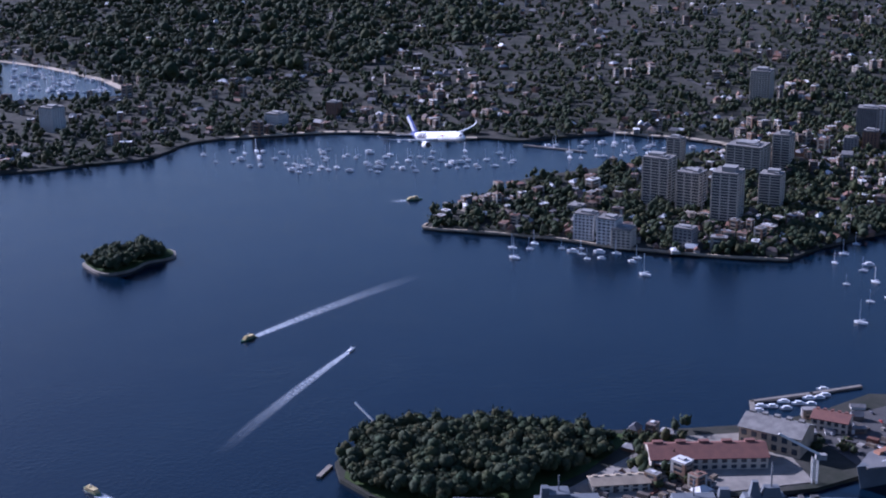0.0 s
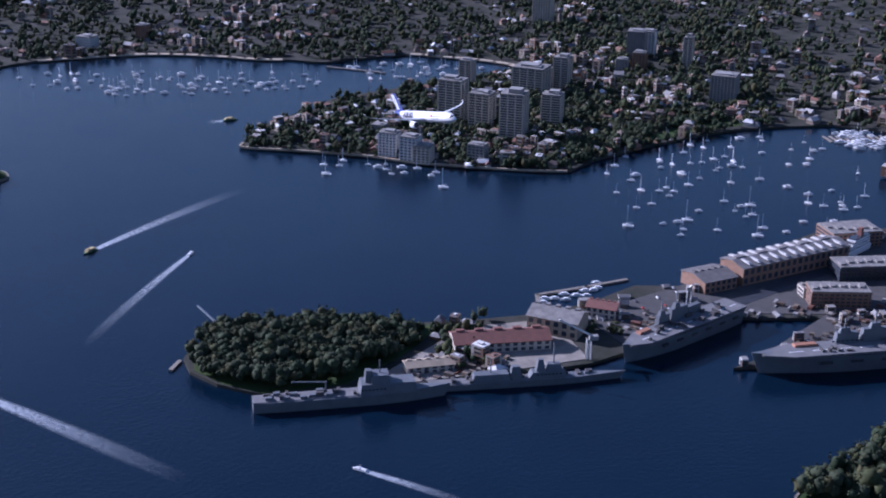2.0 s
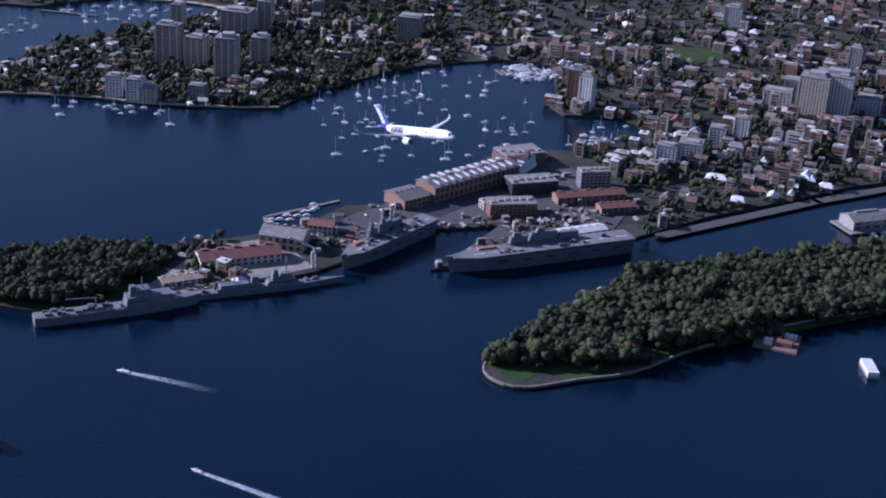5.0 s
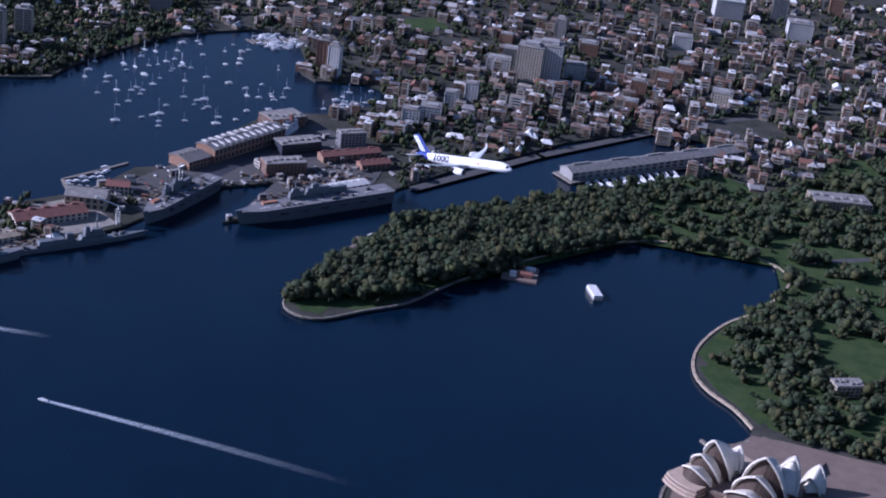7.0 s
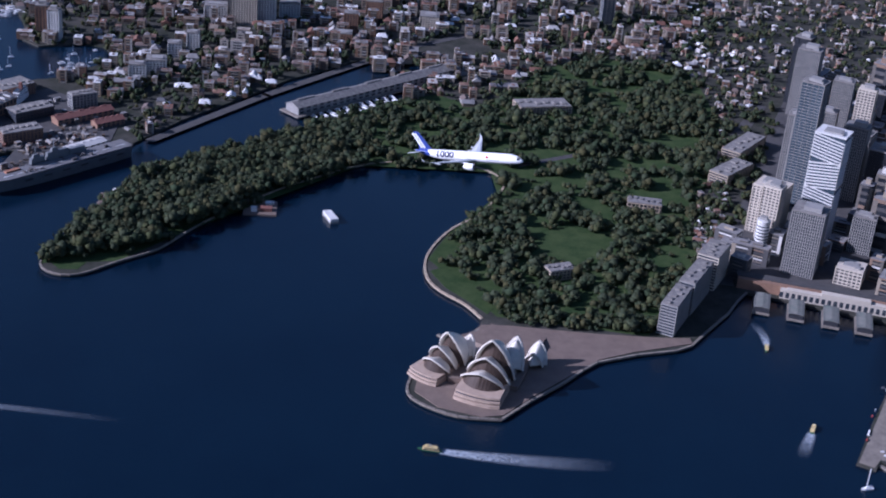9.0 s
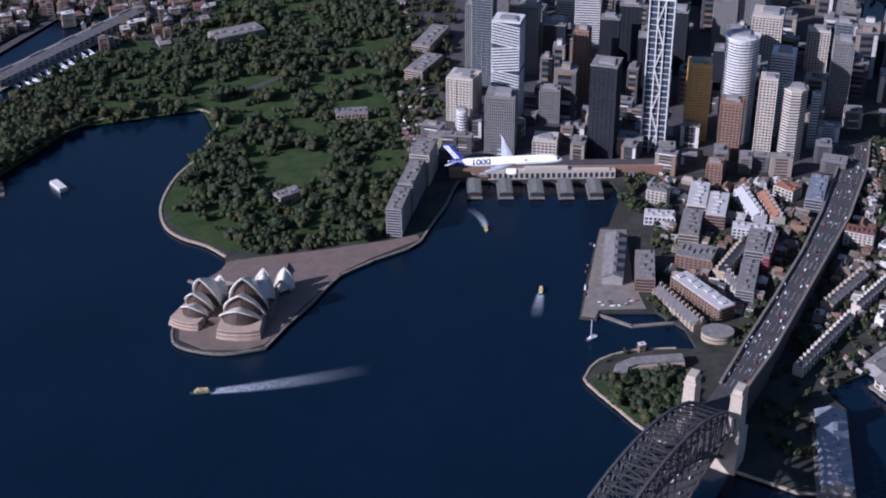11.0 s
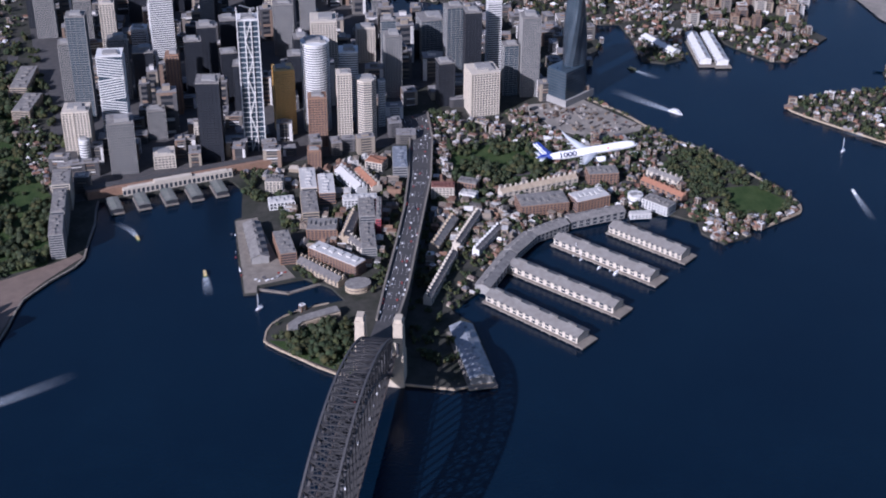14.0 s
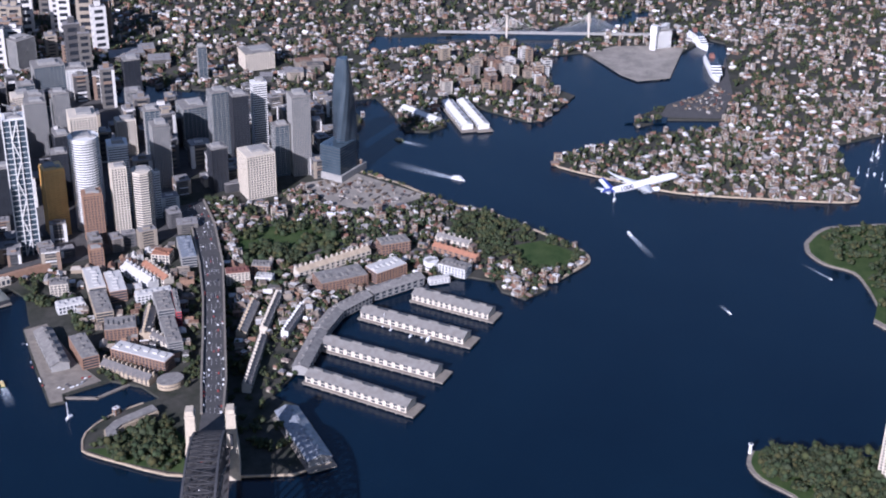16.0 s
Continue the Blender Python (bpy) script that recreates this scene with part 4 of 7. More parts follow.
shed("passenger_terminal", (8.6, -104), (12, -78), 6.2, 2.8, "long grey cruise terminal with a flat roof", "terminal", "", GREY_WALL, ROOF_GREY, 0, 12)
for x in (54, 43.5, 33, 23, 13):
    shed("ferry_wharf", (x, -144), (x - 0.4, -134), 4.2, 1.8, "green roofed ferry wharf on piles", "wharf", "ferry wharves", DARK_WALL, WHARF_ROOF, 1.25, 5, 0.05)


def station():
    ob = thing("quay_station", 27, -149.5, 0.8, 2, "long pale railway station on a road viaduct", "station")
    bm = bmesh.new()
    box(bm, (-2, -3, 0), (75, 6, 3.4))
    part("viaduct", bm, BROWN_WALL, ob)
    bm = bmesh.new()
    box(bm, (-2, -3.6, 3.38), (76, 3.6, 0.3))
    part("roadway", bm, ASPHALT, ob)
    bm = bmesh.new()
    box(bm, (0, 0.8, 0), (44, 2.2, 3.0))
    box(bm, (0, 0.8, 3.0), (40, 2.4, 0.35))
    box(bm, (2, 0.9, 3.3), (15, 2.2, 0.9))
    part("concourse", bm, CREAM_WALL, ob)
    bm = bmesh.new()
    for i in range(24):
        box(bm, (-21 + i * 1.85, 1.92, 0.5), (1.1, 0.1, 1.8))
    part("windows", bm, GLASS, ob)


station()


def long_block(name, a, b, w, h, wall, label, category, roof=ROOF_GREY):
    d = Vector((b[0] - a[0], b[1] - a[1], 0))
    l = d.length
    ob = thing(name, (a[0] + b[0]) / 2, (a[1] + b[1]) / 2, 0.8, math.degrees(math.atan2(d.y, d.x)), label, category)
    bm = bmesh.new()
    box(bm, (0, 0, 0), (l - 0.4, w - 0.4, h))
    part("glass_core", bm, GLASS, ob)
    bm = bmesh.new()
    fl = max(2, int(h / 0.95))
    box(bm, (0, 0, 0), (l, w, 0.34))
    band = part("floor_band", bm, wall, ob).data
    for i in range(1, fl + 1):
        copy = new("floor_band", band)
        copy.parent = ob
        copy.location = (0, 0, h * i / fl)
    bm = bmesh.new()
    for i in range(int(l / 1.4) + 1):
        for s in (-1, 1):
            box(bm, (-l / 2 + i * 1.4 + 0.2, s * (w / 2 - 0.1), 0), (0.4, 0.2, h))
    part("facade_grid", bm, wall, ob)
    bm = bmesh.new()
    box(bm, (0, 0, h + 0.33), (l * 0.98, w * 0.96, 0.3))
    for i in range(6):
        box(bm, (-l * 0.42 + i * l * 0.16, random.uniform(-0.2, 0.2) * w, h + 0.6), (l * 0.08, w * 0.3, 0.45))
    part("roof", bm, roof, ob)


long_block("quay_apartments", (79.5, -107), (77, -122), 5.2, 9.6, GREY_WALL, "curved fronted pale quay apartment building", "apartment block")
long_block("quay_apartments", (76.5, -123), (73, -141), 5.2, 10.2, GREY_WALL, "long pale quay apartment building with roof plant", "apartment block")
long_block("quay_hotel", (72.5, -143), (70, -156), 7, 11, CREAM_WALL, "pale quay hotel with a flat roof", "hotel")
long_block("conservatorium", (106, -196), (94, -198), 6, 2.6, SANDSTONE, "cream castle like conservatory among trees", "music school")
long_block("government_house", (120, -128), (113, -134), 5, 3.0, SANDSTONE, "castellated sandstone mansion among trees", "mansion")
long_block("library", (78, -232), (70, -250), 8, 4, SANDSTONE, "large sandstone public building", "library")
long_block("hospital", (76, -258), (68, -282), 8, 4, SANDSTONE, "long sandstone hospital range", "hospital")
long_block("art_gallery", (165, -272), (146, -284), 10, 3, SANDSTONE, "long sandstone gallery with pale roofs", "gallery")
# ---- old town under the bridge and behind the piers ----
def terrace(a, b, w, h, houses, wall, roof, label):
    """A row of narrow houses under one ridge, with party wall chimneys."""
    d = Vector((b[0] - a[0], b[1] - a[1], 0))
    l = d.length
    ob = thing("terrace_row", (a[0] + b[0]) / 2, (a[1] + b[1]) / 2, 0.8, math.degrees(math.atan2(d.y, d.x)), label, "terrace")
    bm = bmesh.new()
    box(bm, (0, 0, 0), (l, w, h))
    part("wall", bm, wall, ob)
    rise = w * 0.3
    for s in (-1, 1):
        bm = bmesh.new()
        v = [bm.verts.new(p) for p in ((-l / 2, s * (w / 2 + 0.15), h - 0.05), (l / 2, s * (w / 2 + 0.15), h - 0.05), (l / 2, 0, h + rise), (-l / 2, 0, h + rise))]
        bm.faces.new(v if s < 0 else list(reversed(v)))
        part("roof_slope", bm, roof, ob).modifiers.new("thickness", "SOLIDIFY").thickness = 0.12
    chimney = pane = None
    for i in range(houses + 1):
        u = -l / 2 + l * i / houses
        if chimney is None:
            bm = bmesh.new()
            box(bm, (0, 0, 0), (0.3, w * 0.96, h + rise * 0.2))
            box(bm, (0, 0.15 * w, h), (0.55, 0.9, rise + 0.6))
            one = part("party_wall", bm, wall, ob)
            chimney = one.data
        else:
            one = new("party_wall", chimney)
            one.parent = ob
        one.location = (u, 0, 0.02)
        if i == houses:
            break
        for s in (-1, 1):
            for k in range(2):
                if pane is None:
                    bm = bmesh.new()
                    box(bm, (0, 0, 0), (l / houses * 0.5, 0.1, h * 0.24))
                    one = part("window", bm, GLASS, ob)
                    pane = one.data
                else:
                    one = new("window", pane)
                    one.parent = ob
                one.location = (u + l / houses / 2, s * w / 2, h * (0.16 + 0.44 * k))


RED_PANEL = material("red_site_sheeting", (0.45, 0.05, 0.06), 0.8, 0, (0.3, 0.04, 0.05), 0.8)
PALE_ROOF = material("pale_metal_roof", (0.5, 0.48, 0.45), 0.6, 0, (0.45, 0.44, 0.42), 0.6)
SLATE = material("dark_slate_roof", (0.1, 0.095, 0.095), 0.8, 0, (0.16, 0.145, 0.135), 0.7)
TILE_ROOF = material("orange_tile_roof", (0.34, 0.16, 0.09), 0.85, 0, (0.25, 0.12, 0.075), 0.8)
LOW_BLOCKS = [
    ("brick_store", (0.9, -91), (2.6, -74), 6, 4.2, BROWN_WALL, ROOF_GREY, "brown brick store with a flat grey roof"),
    ("corner_block", (-1.8, -118), (-11.5, -116.5), 5, 2.8, WHITE_WALL, PALE_ROOF, "low white block with a pale roof"),
    ("office_block", (-4.5, -132), (-11, -129.5), 6, 5.2, CREAM_WALL, ROOF_GREY, "tan office block with banded windows"),
    ("brick_warehouse", (-7.7, -77), (-19.5, -58), 6, 4.3, BROWN_WALL, PALE_ROOF, "long brown brick warehouse with a white roof"),
    ("brick_hotel", (-9.5, -91.5), (-20, -87.5), 9, 4.8, BROWN_WALL, ROOF_GREY, "large brown brick building with a flat roof"),
    ("stepped_flats", (-36, -102), (-32, -88), 6, 5.6, GREY_WALL, ROOF_GREY, "stacked grey concrete flats"),
    ("stepped_flats", (-31, -86), (-26, -68), 5.5, 3.8, GREY_WALL, ROOF_GREY, "stacked grey concrete flats stepping down"),
    ("sheeted_block", (-41, -101), (-35, -84), 2.0, 5.6, RED_PANEL, ROOF_GREY, "block wrapped in red site sheeting"),
    ("flat_roofed_row", (-29, -109), (-42, -106), 4.5, 3.4, WHITE_WALL, PALE_ROOF, "pale row with white flat roofs"),
    ("old_store", (-23, -138), (-19, -121), 6.5, 3.6, CREAM_WALL, PALE_ROOF, "cream rendered store with patched roofs"),
    ("old_store", (-18, -119), (-14, -102), 6.5, 3.4, SANDSTONE, ROOF_GREY, "sandstone store with a grey roof"),
    ("brick_office", (-28, -129), (-24, -113), 6.5, 4.4, BROWN_WALL, PALE_ROOF, "brick office with a pale roof"),
    ("orange_roofed_block", (-49, -138), (-54.5, -133), 6, 3.6, CREAM_WALL, TILE_ROOF, "cream block with an orange roof"),
    ("glazed_office", (-64, -142), (-58, -124), 6, 4.4, GREY_WALL, PALE_GLASS, "grey office with a glazed stepped roof"),
    ("red_roofed_school", (-64, -105), (-72.5, -101.5), 5, 4.8, CREAM_WALL, RED_ROOF, "cream school with a red roof edge"),
    ("hall", (-77, -108), (-83, -103), 5, 3.4, BROWN_WALL, ROOF_GREY, "brown brick hall with a grey roof"),
    ("hall", (-74.5, -100), (-79.5, -95.5), 4.5, 2.4, WHITE_WALL, PALE_ROOF, "low hall with a white roof"),
    ("gallery_block", (-91, -82), (-110, -79), 10, 4.0, BROWN_WALL, ROOF_GREY, "large brown brick theatre block"),
    ("gallery_block", (-111.5, -76), (-126, -77), 8, 4.4, BROWN_WALL, PALE_ROOF, "brick block with white glazed roof"),
    ("brick_house_block", (-127, -95), (-139, -92), 7, 4.4, BROWN_WALL, ROOF_GREY, "brown brick flats with a flat roof"),
    ("white_flats", (-140, -69.5), (-145.5, -59), 6, 3.4, WHITE_WALL, ROOF_GREY, "stepped white harbourside flats"),
    ("quay_shed", (-129, -62), (-137, -60), 3, 1.6, WHITE_WALL, PALE_ROOF, "low white boat shed"),
]
TERRACES = [
    ((-1.5, -72.5), (-11, -53.5), 4.6, 2.2, 11, SANDSTONE, SLATE, "row of gabled sandstone bond stores"),
    ((-34.5, -31), (-54.5, -57), 3.0, 3.2, 14, CREAM_WALL, SLATE, "long cream terrace with chimneys"),
    ((-57.5, -62), (-74, -81.5), 3.0, 3.2, 12, CREAM_WALL, SLATE, "long cream terrace with chimneys"),
    ((-49.5, -64), (-64, -81.5), 4.0, 2.6, 9, SANDSTONE, ROOF_GREY, "sandstone terrace with grey roofs"),
    ((-63, -56.5), (-77.5, -69.5), 2.8, 2.4, 9, WHITE_WALL, SLATE, "white terrace with dark roofs"),
    ((-36, -134.5), (-39, -116), 5.0, 3.0, 7, WHITE_WALL, PALE_ROOF, "curving row of white old shops"),
    ((-43, -132), (-45, -115), 4.4, 3.0, 7, CREAM_WALL, TILE_ROOF, "row of cream shops with tiled roofs"),
    ((-89, -94.5), (-122.5, -96), 4.0, 2.8, 14, CREAM_WALL, SANDSTONE, "long pale terrace below the park"),
    ((-147.5, -85.5), (-155.5, -66.5), 3.6, 2.4, 8, BROWN_WALL, TILE_ROOF, "terrace with orange tiled roofs"),
    ((-153.5, -92), (-160.5, -78.5), 3.4, 2.4, 6, CREAM_WALL, ROOF_GREY, "pale terrace near the headland"),
    ((-20.5, -81), (-30, -97), 4.2, 3.2, 8, SANDSTONE, SLATE, "sandstone terrace on a steep street"),
    ((-22.5, -83), (-26, -69.5), 3.2, 2.6, 6, CREAM_WALL, SLATE, "cream terrace on a steep street"),
]
for name, a, b, w, h, wall, roof, label in LOW_BLOCKS:
    long_block(name, a, b, w, h, wall, label, "building", roof)
for row in TERRACES:
    terrace(*row)
BUILT = [(a, b, w) for name, a, b, w, h, wall, roof, label in LOW_BLOCKS] + [r[:3] for r in TERRACES] + [((8.6, -104), (12, -78), 8)]


def near_built(p, pad=1.6):
    for a, b, w in BUILT:
        a, b, q = Vector(a), Vector(b), Vector(p[:2])
        d = b - a
        u = min(1.0, max(0.0, (q - a).dot(d) / d.length_squared))
        if (q - a - d * u).length < w / 2 + pad:
            return True
    return False


def curved_hotel():
    ob = thing("cove_hotel", 0, 0, 0.8, 0, "low curved sandstone hotel stepping round the point", "hotel")
    line = [Vector(p) for p in ((14, -28.5), (13, -32), (9.5, -34.2), (4, -35.2), (-4, -36.2))]
    for k, (w, z0, z1, mat) in enumerate(((4.4, 0, 0.9, SANDSTONE), (4.0, 0.9, 1.1, GLASS), (4.4, 1.1, 1.9, SANDSTONE), (3.2, 1.9, 2.1, GLASS), (3.4, 2.1, 2.6, ROOF_GREY))):
        bm = bmesh.new()
        lo = []
        for i, p in enumerate(line):
            d = (line[min(i + 1, 4)] - line[max(i - 1, 0)]).normalized()
            n = Vector((-d.y, d.x)) * w / 2
            lo.append((p + n, p - n))
        prism(bm, [tuple(p[0]) for p in lo] + [tuple(p[1]) for p in reversed(lo)], z0, z1)
        part("storey" if k < 4 else "roof", bm, mat, ob)
    ob = thing("round_bond_house", -15.5, -49.5, 0.8, 0, "round fronted sandstone apartments by the bridge", "apartments")
    for z0, z1, r, mat in ((0, 0.9, 4.6, SANDSTONE), (0.9, 1.3, 4.3, GLASS), (1.3, 2.2, 4.6, SANDSTONE), (2.2, 2.5, 4.7, ROOF_GREY)):
        bm = bmesh.new()
        prism(bm, ring(24, r, r * 0.8), z0, z1)
        part("storey" if z1 < 2.4 else "roof", bm, mat, ob)


curved_hotel()
tower(-136, -71, 6, 4.2, "drum", 0)

# ---- naval base ----
shed("dockyard_shed", (347, -143), (343, -180), 9, 5.0, "long dockyard workshop with a ribbed roof", "workshop", "", BROWN_WALL, RIBBED, 0, 18, 0.12)
long_block("dockyard_store", (352, -186), (346, -200), 10, 4.0, BROWN_WALL, "dockyard store with a flat pale roof", "store")
def roof_ribs(a, b, w, z, count):
    """Pale glazed ridges across a long workshop roof, with darker ends."""
    a, b = Vector(a), Vector(b)
    d = (b - a)
    turn = math.degrees(math.atan2(d.y, d.x))
    for i in range(count):
        p = a + d * ((i + 0.5) / count)
        ob = thing("roof_ridge", p.x, p.y, z, turn, "pale raised roof light on the dockyard workshop", "roof light", "workshop roof lights")
        bm = bmesh.new()
        box(bm, (0, 0, 0), (d.length / count * 0.28, w, 0.45), 0, 0.8)
        part("body", bm, PALE_ROOF, ob)


roof_ribs((347, -144), (343, -179), 8.6, 6.35, 11)
shed("dockyard_front_shop", (349, -131), (347.5, -141), 10, 3.4, "low dockyard shop with a dark roof and blue doors", "workshop", "", BROWN_WALL, SLATE, 0, 6, 0.1)
long_block("dockyard_stair_block", (322, -190), (316, -198), 5, 5.2, GREY_WALL, "grey concrete dockyard tower block", "office")
long_block("wharf_office", (330, -150), (326, -158), 4, 2.2, CREAM_WALL, "low cream wharf office beside the dock", "office")
shed("wharf_canopy", (300, -150), (294, -164), 5, 1.8, "white roofed wharf canopy behind the ship", "shed", "", WHITE_WALL, PALE_ROOF, 0, 6, 0.1)
shed("dockyard_red_shed", (354, -58), (344, -78), 7.5, 2.6, "dockyard sheds with red ribbed roofs", "workshop", "", CREAM_WALL, RED_ROOF, 0, 12)
shed("dockyard_hall", (354, -82), (343, -88), 8, 4.2, "sandstone dockyard hall with a grey hipped roof", "hall", "", SANDSTONE, ROOF_GREY, 0, 6)
shed("dockyard_office", (352, -98), (346, -102), 5, 2.8, "cream dockyard office with a red roof", "office", "", CREAM_WALL, RED_ROOF, 0, 5)
shed("dockyard_barracks", (318, -172), (306, -192), 5, 2.6, "brick barracks with a red tiled roof", "barracks", "", BROWN_WALL, RED_ROOF, 0, 10)
shed("dockyard_barracks", (304, -176), (298, -186), 4.5, 2.2, "brick barracks with a red tiled roof", "barracks", "", BROWN_WALL, RED_ROOF, 0, 6)
long_block("dockyard_offices", (326, -148), (317, -160), 7, 3.8, BROWN_WALL, "grey concrete dockyard office block", "office")
long_block("dockyard_depot", (334, -168), (326, -182), 8, 3.5, DARK_WALL, "dark flat roofed dockyard depot", "depot")
shed("dockyard_store_low", (350, -42), (346, -52), 4, 1.8, "low cream store beside the wharf", "store", "", CREAM_WALL, SANDSTONE, 0, 6)
# no pit is cut: a flat dark sheet paints the graving dock's shaded depth
slab("dock_shade_sheet", [(333, -124), (337, -124), (341, -170), (336, -171)], 0.9, 1.0, DARK_WALL, "flat dark sheet for the shaded depth of a graving dock between workshops", "dock")


def hull(bm, l, w, h, flare=0.8, stern=0.85):
    """A ship's hull, bow to +x, on the waterline."""
    n = 14
    rows = []
    for i in range(n + 1):
        u = i / n
        k = 1.0 if u < 0.6 else max(0.02, 1 - ((u - 0.6) / 0.4) ** 1.8)
        k *= stern + (1 - stern) * min(1, u / 0.15)
        x = -l / 2 + l * u
        sheer = h * (1 + 0.22 * max(0, u - 0.6) / 0.4)
        xr = x + (l * 0.04 * max(0, u - 0.7) / 0.3)
        rows.append([bm.verts.new(p) for p in ((xr, -w / 2 * k, sheer), (x, -w / 2 * k * flare, -0.4), (x, w / 2 * k * flare, -0.4), (xr, w / 2 * k, sheer))])
    for a, b in zip(rows, rows[1:]):
        for j in range(3):
            bm.faces.new((a[j], a[j + 1], b[j + 1], b[j]))
        bm.faces.new((a[0], b[0], b[3], a[3]))
    bm.faces.new(rows[0])
    bm.faces.new(list(reversed(rows[-1])))


def mast(bm, x, y, z, h, w=0.25):
    beam(bm, (x, y, z), (x, y, z + h), w)
    beam(bm, (x, y - h * 0.14, z + h * 0.7), (x, y + h * 0.14, z + h * 0.7), w * 0.6)
    beam(bm, (x, y - h * 0.1, z + h * 0.85), (x, y + h * 0.1, z + h * 0.85), w * 0.6)


def warship(name, bow, stern, w, h, kind, label):
    d = Vector((bow[0] - stern[0], bow[1] - stern[1], 0))
    l = d.length
    ob = thing(name, (bow[0] + stern[0]) / 2, (bow[1] + stern[1]) / 2, 0, math.degrees(math.atan2(d.y, d.x)), label, "warship")
    bm = bmesh.new()
    hull(bm, l, w, h, 0.7 if kind == "carrier" else 0.85)
    part("hull", bm, NAVY, ob)
    bm = bmesh.new()
    if kind == "carrier":
        prism(bm, [(-l * 0.5, -w * 0.48), (l * 0.36, -w * 0.48), (l * 0.5, -w * 0.1), (l * 0.5, w * 0.2), (l * 0.38, w * 0.48), (-l * 0.5, w * 0.48)], h + 0.3, h + 0.75)
    else:
        prism(bm, [(-l * 0.5, -w * 0.4), (l * 0.2, -w * 0.42), (l * 0.2, w * 0.42), (-l * 0.5, w * 0.4)], h + 0.02, h + 0.12)
    part("deck", bm, DECK, ob)
    bm = bmesh.new()
    if kind == "carrier":
        y0 = -w * 0.36
        for x0, sx, sz in ((-l * 0.16, l * 0.12, 2.2), (-l * 0.02, l * 0.16, 3.0), (l * 0.12, l * 0.1, 2.4)):
            box(bm, (x0, y0, h + 0.7), (sx, w * 0.2, sz), 0, 0.9)
        box(bm, (0, y0, h + 3.5), (l * 0.05, w * 0.16, 1.4), 0, 0.7)
        box(bm, (l * 0.13, y0, h + 3.0), (l * 0.05, w * 0.14, 1.2), 0, 0.7)
    elif kind == "dock":
        box(bm, (l * 0.2, 0, h), (l * 0.3, w * 0.92, 2.4), 0, 0.94)
        box(bm, (l * 0.16, 0, h + 2.4), (l * 0.1, w * 0.8, 1.8), 0, 0.9)
        box(bm, (l * 0.1, 0, h + 2.4), (l * 0.04, w * 0.4, 2.6), 0, 0.8)
        for i in range(9):
            box(bm, (-l * 0.42 + i * l * 0.045, random.uniform(-0.3, 0.3) * w, h + 0.1), (l * 0.035, w * 0.2, 0.6))
    else:
        box(bm, (l * 0.12, 0, h), (l * 0.2, w * 0.8, 1.6), 0, 0.85)
        box(bm, (l * 0.15, 0, h + 1.6), (l * 0.08, w * 0.6, 1.6), 0, 0.8)
        box(bm, (-l * 0.18, 0, h), (l * 0.2, w * 0.75, 1.7), 0, 0.9)
        box(bm, (-l * 0.05, 0, h), (l * 0.06, w * 0.5, 3.0), 0, 0.7)
        box(bm, (l * 0.08, 0, h + 1.5), (l * 0.05, w * 0.5, 2.8), 0, 0.5)
        box(bm, (l * 0.33, 0, h), (l * 0.03, w * 0.2, 0.7), 0, 0.7)
    part("superstructure", bm, NAVY, ob)
    if kind == "carrier":
        for k in range(9):
            bm = bmesh.new()
            box(bm, (-l * 0.44 + k * l * 0.1, w * 0.12, h + 0.752), (l * 0.06, 0.22, 0.03))
            part("deck_line", bm, BOAT_WHITE, ob)
        bm = bmesh.new()
        box(bm, (l * 0.3, -w * 0.28, h + 0.75), (l * 0.1, w * 0.22, 0.5), 0, 0.9)
        part("stowed_gear", bm, TILE_ROOF, ob, "orange covered gear on the foredeck")
        # the hull is closed: dark boxes paint the shade of its side openings
        for s in (-1, 1):
            bm = bmesh.new()
            for k in range(6):
                box(bm, (-l * 0.4 + k * l * 0.13, s * w * 0.46, h * 0.62), (l * 0.05, 0.5, 0.5))
            part("hull_opening_shade", bm, DARK_WALL, ob)
    for i in range(16):
        bm = bmesh.new()
        x, y = random.uniform(-0.44, 0.36) * l, random.uniform(-0.3, 0.34) * w
        box(bm, (x, y, h + (0.74 if kind == "carrier" else 0.1)), (random.uniform(0.5, 2.2), random.uniform(0.4, 0.9), random.uniform(0.3, 1.0)), random.choice((0, 90)))
        part("deck_gear", bm, STORES, ob)
    bm = bmesh.new()
    for i in range(7):
        box(bm, (l * (0.06 + 0.02 * i), -w * (0.47 if kind != "carrier" else 0.25), h + 1.1), (l * 0.012, 0.08, 0.3))
    part("bridge_windows", bm, GLASS, ob)
    bm = bmesh.new()
    if kind == "carrier":
        mast(bm, 0, -w * 0.36, h + 4.8, 3.0)
        mast(bm, l * 0.13, -w * 0.36, h + 4.1, 2.4)
    elif kind == "dock":
        mast(bm, l * 0.16, 0, h + 3.7, 3.4)
        beam(bm, (-l * 0.12, w * 0.2, h), (-l * 0.12, w * 0.2, h + 2.6), 0.35)
        beam(bm, (-l * 0.12, w * 0.2, h + 2.4), (-l * 0.3, w * 0.1, h + 3.2), 0.25)
    else:
        mast(bm, l * 0.15, 0, h + 3.0, 5.0)
        mast(bm, -l * 0.18, 0, h + 1.6, 3.2)
    part("mast", bm, NAVY, ob)


random.seed(8)
warship("landing_ship", (337, -43), (354, -6), 4.6, 2.4, "dock", "grey dock landing ship moored with trucks on its after deck")
warship("frigate", (322, -80), (341, -42), 3.4, 1.5, "frigate", "grey frigate with a lattice mast moored alongside")
warship("assault_ship", (327, -87), (330, -126), 7, 4.0, "carrier", "grey flat decked assault ship with a twin island")
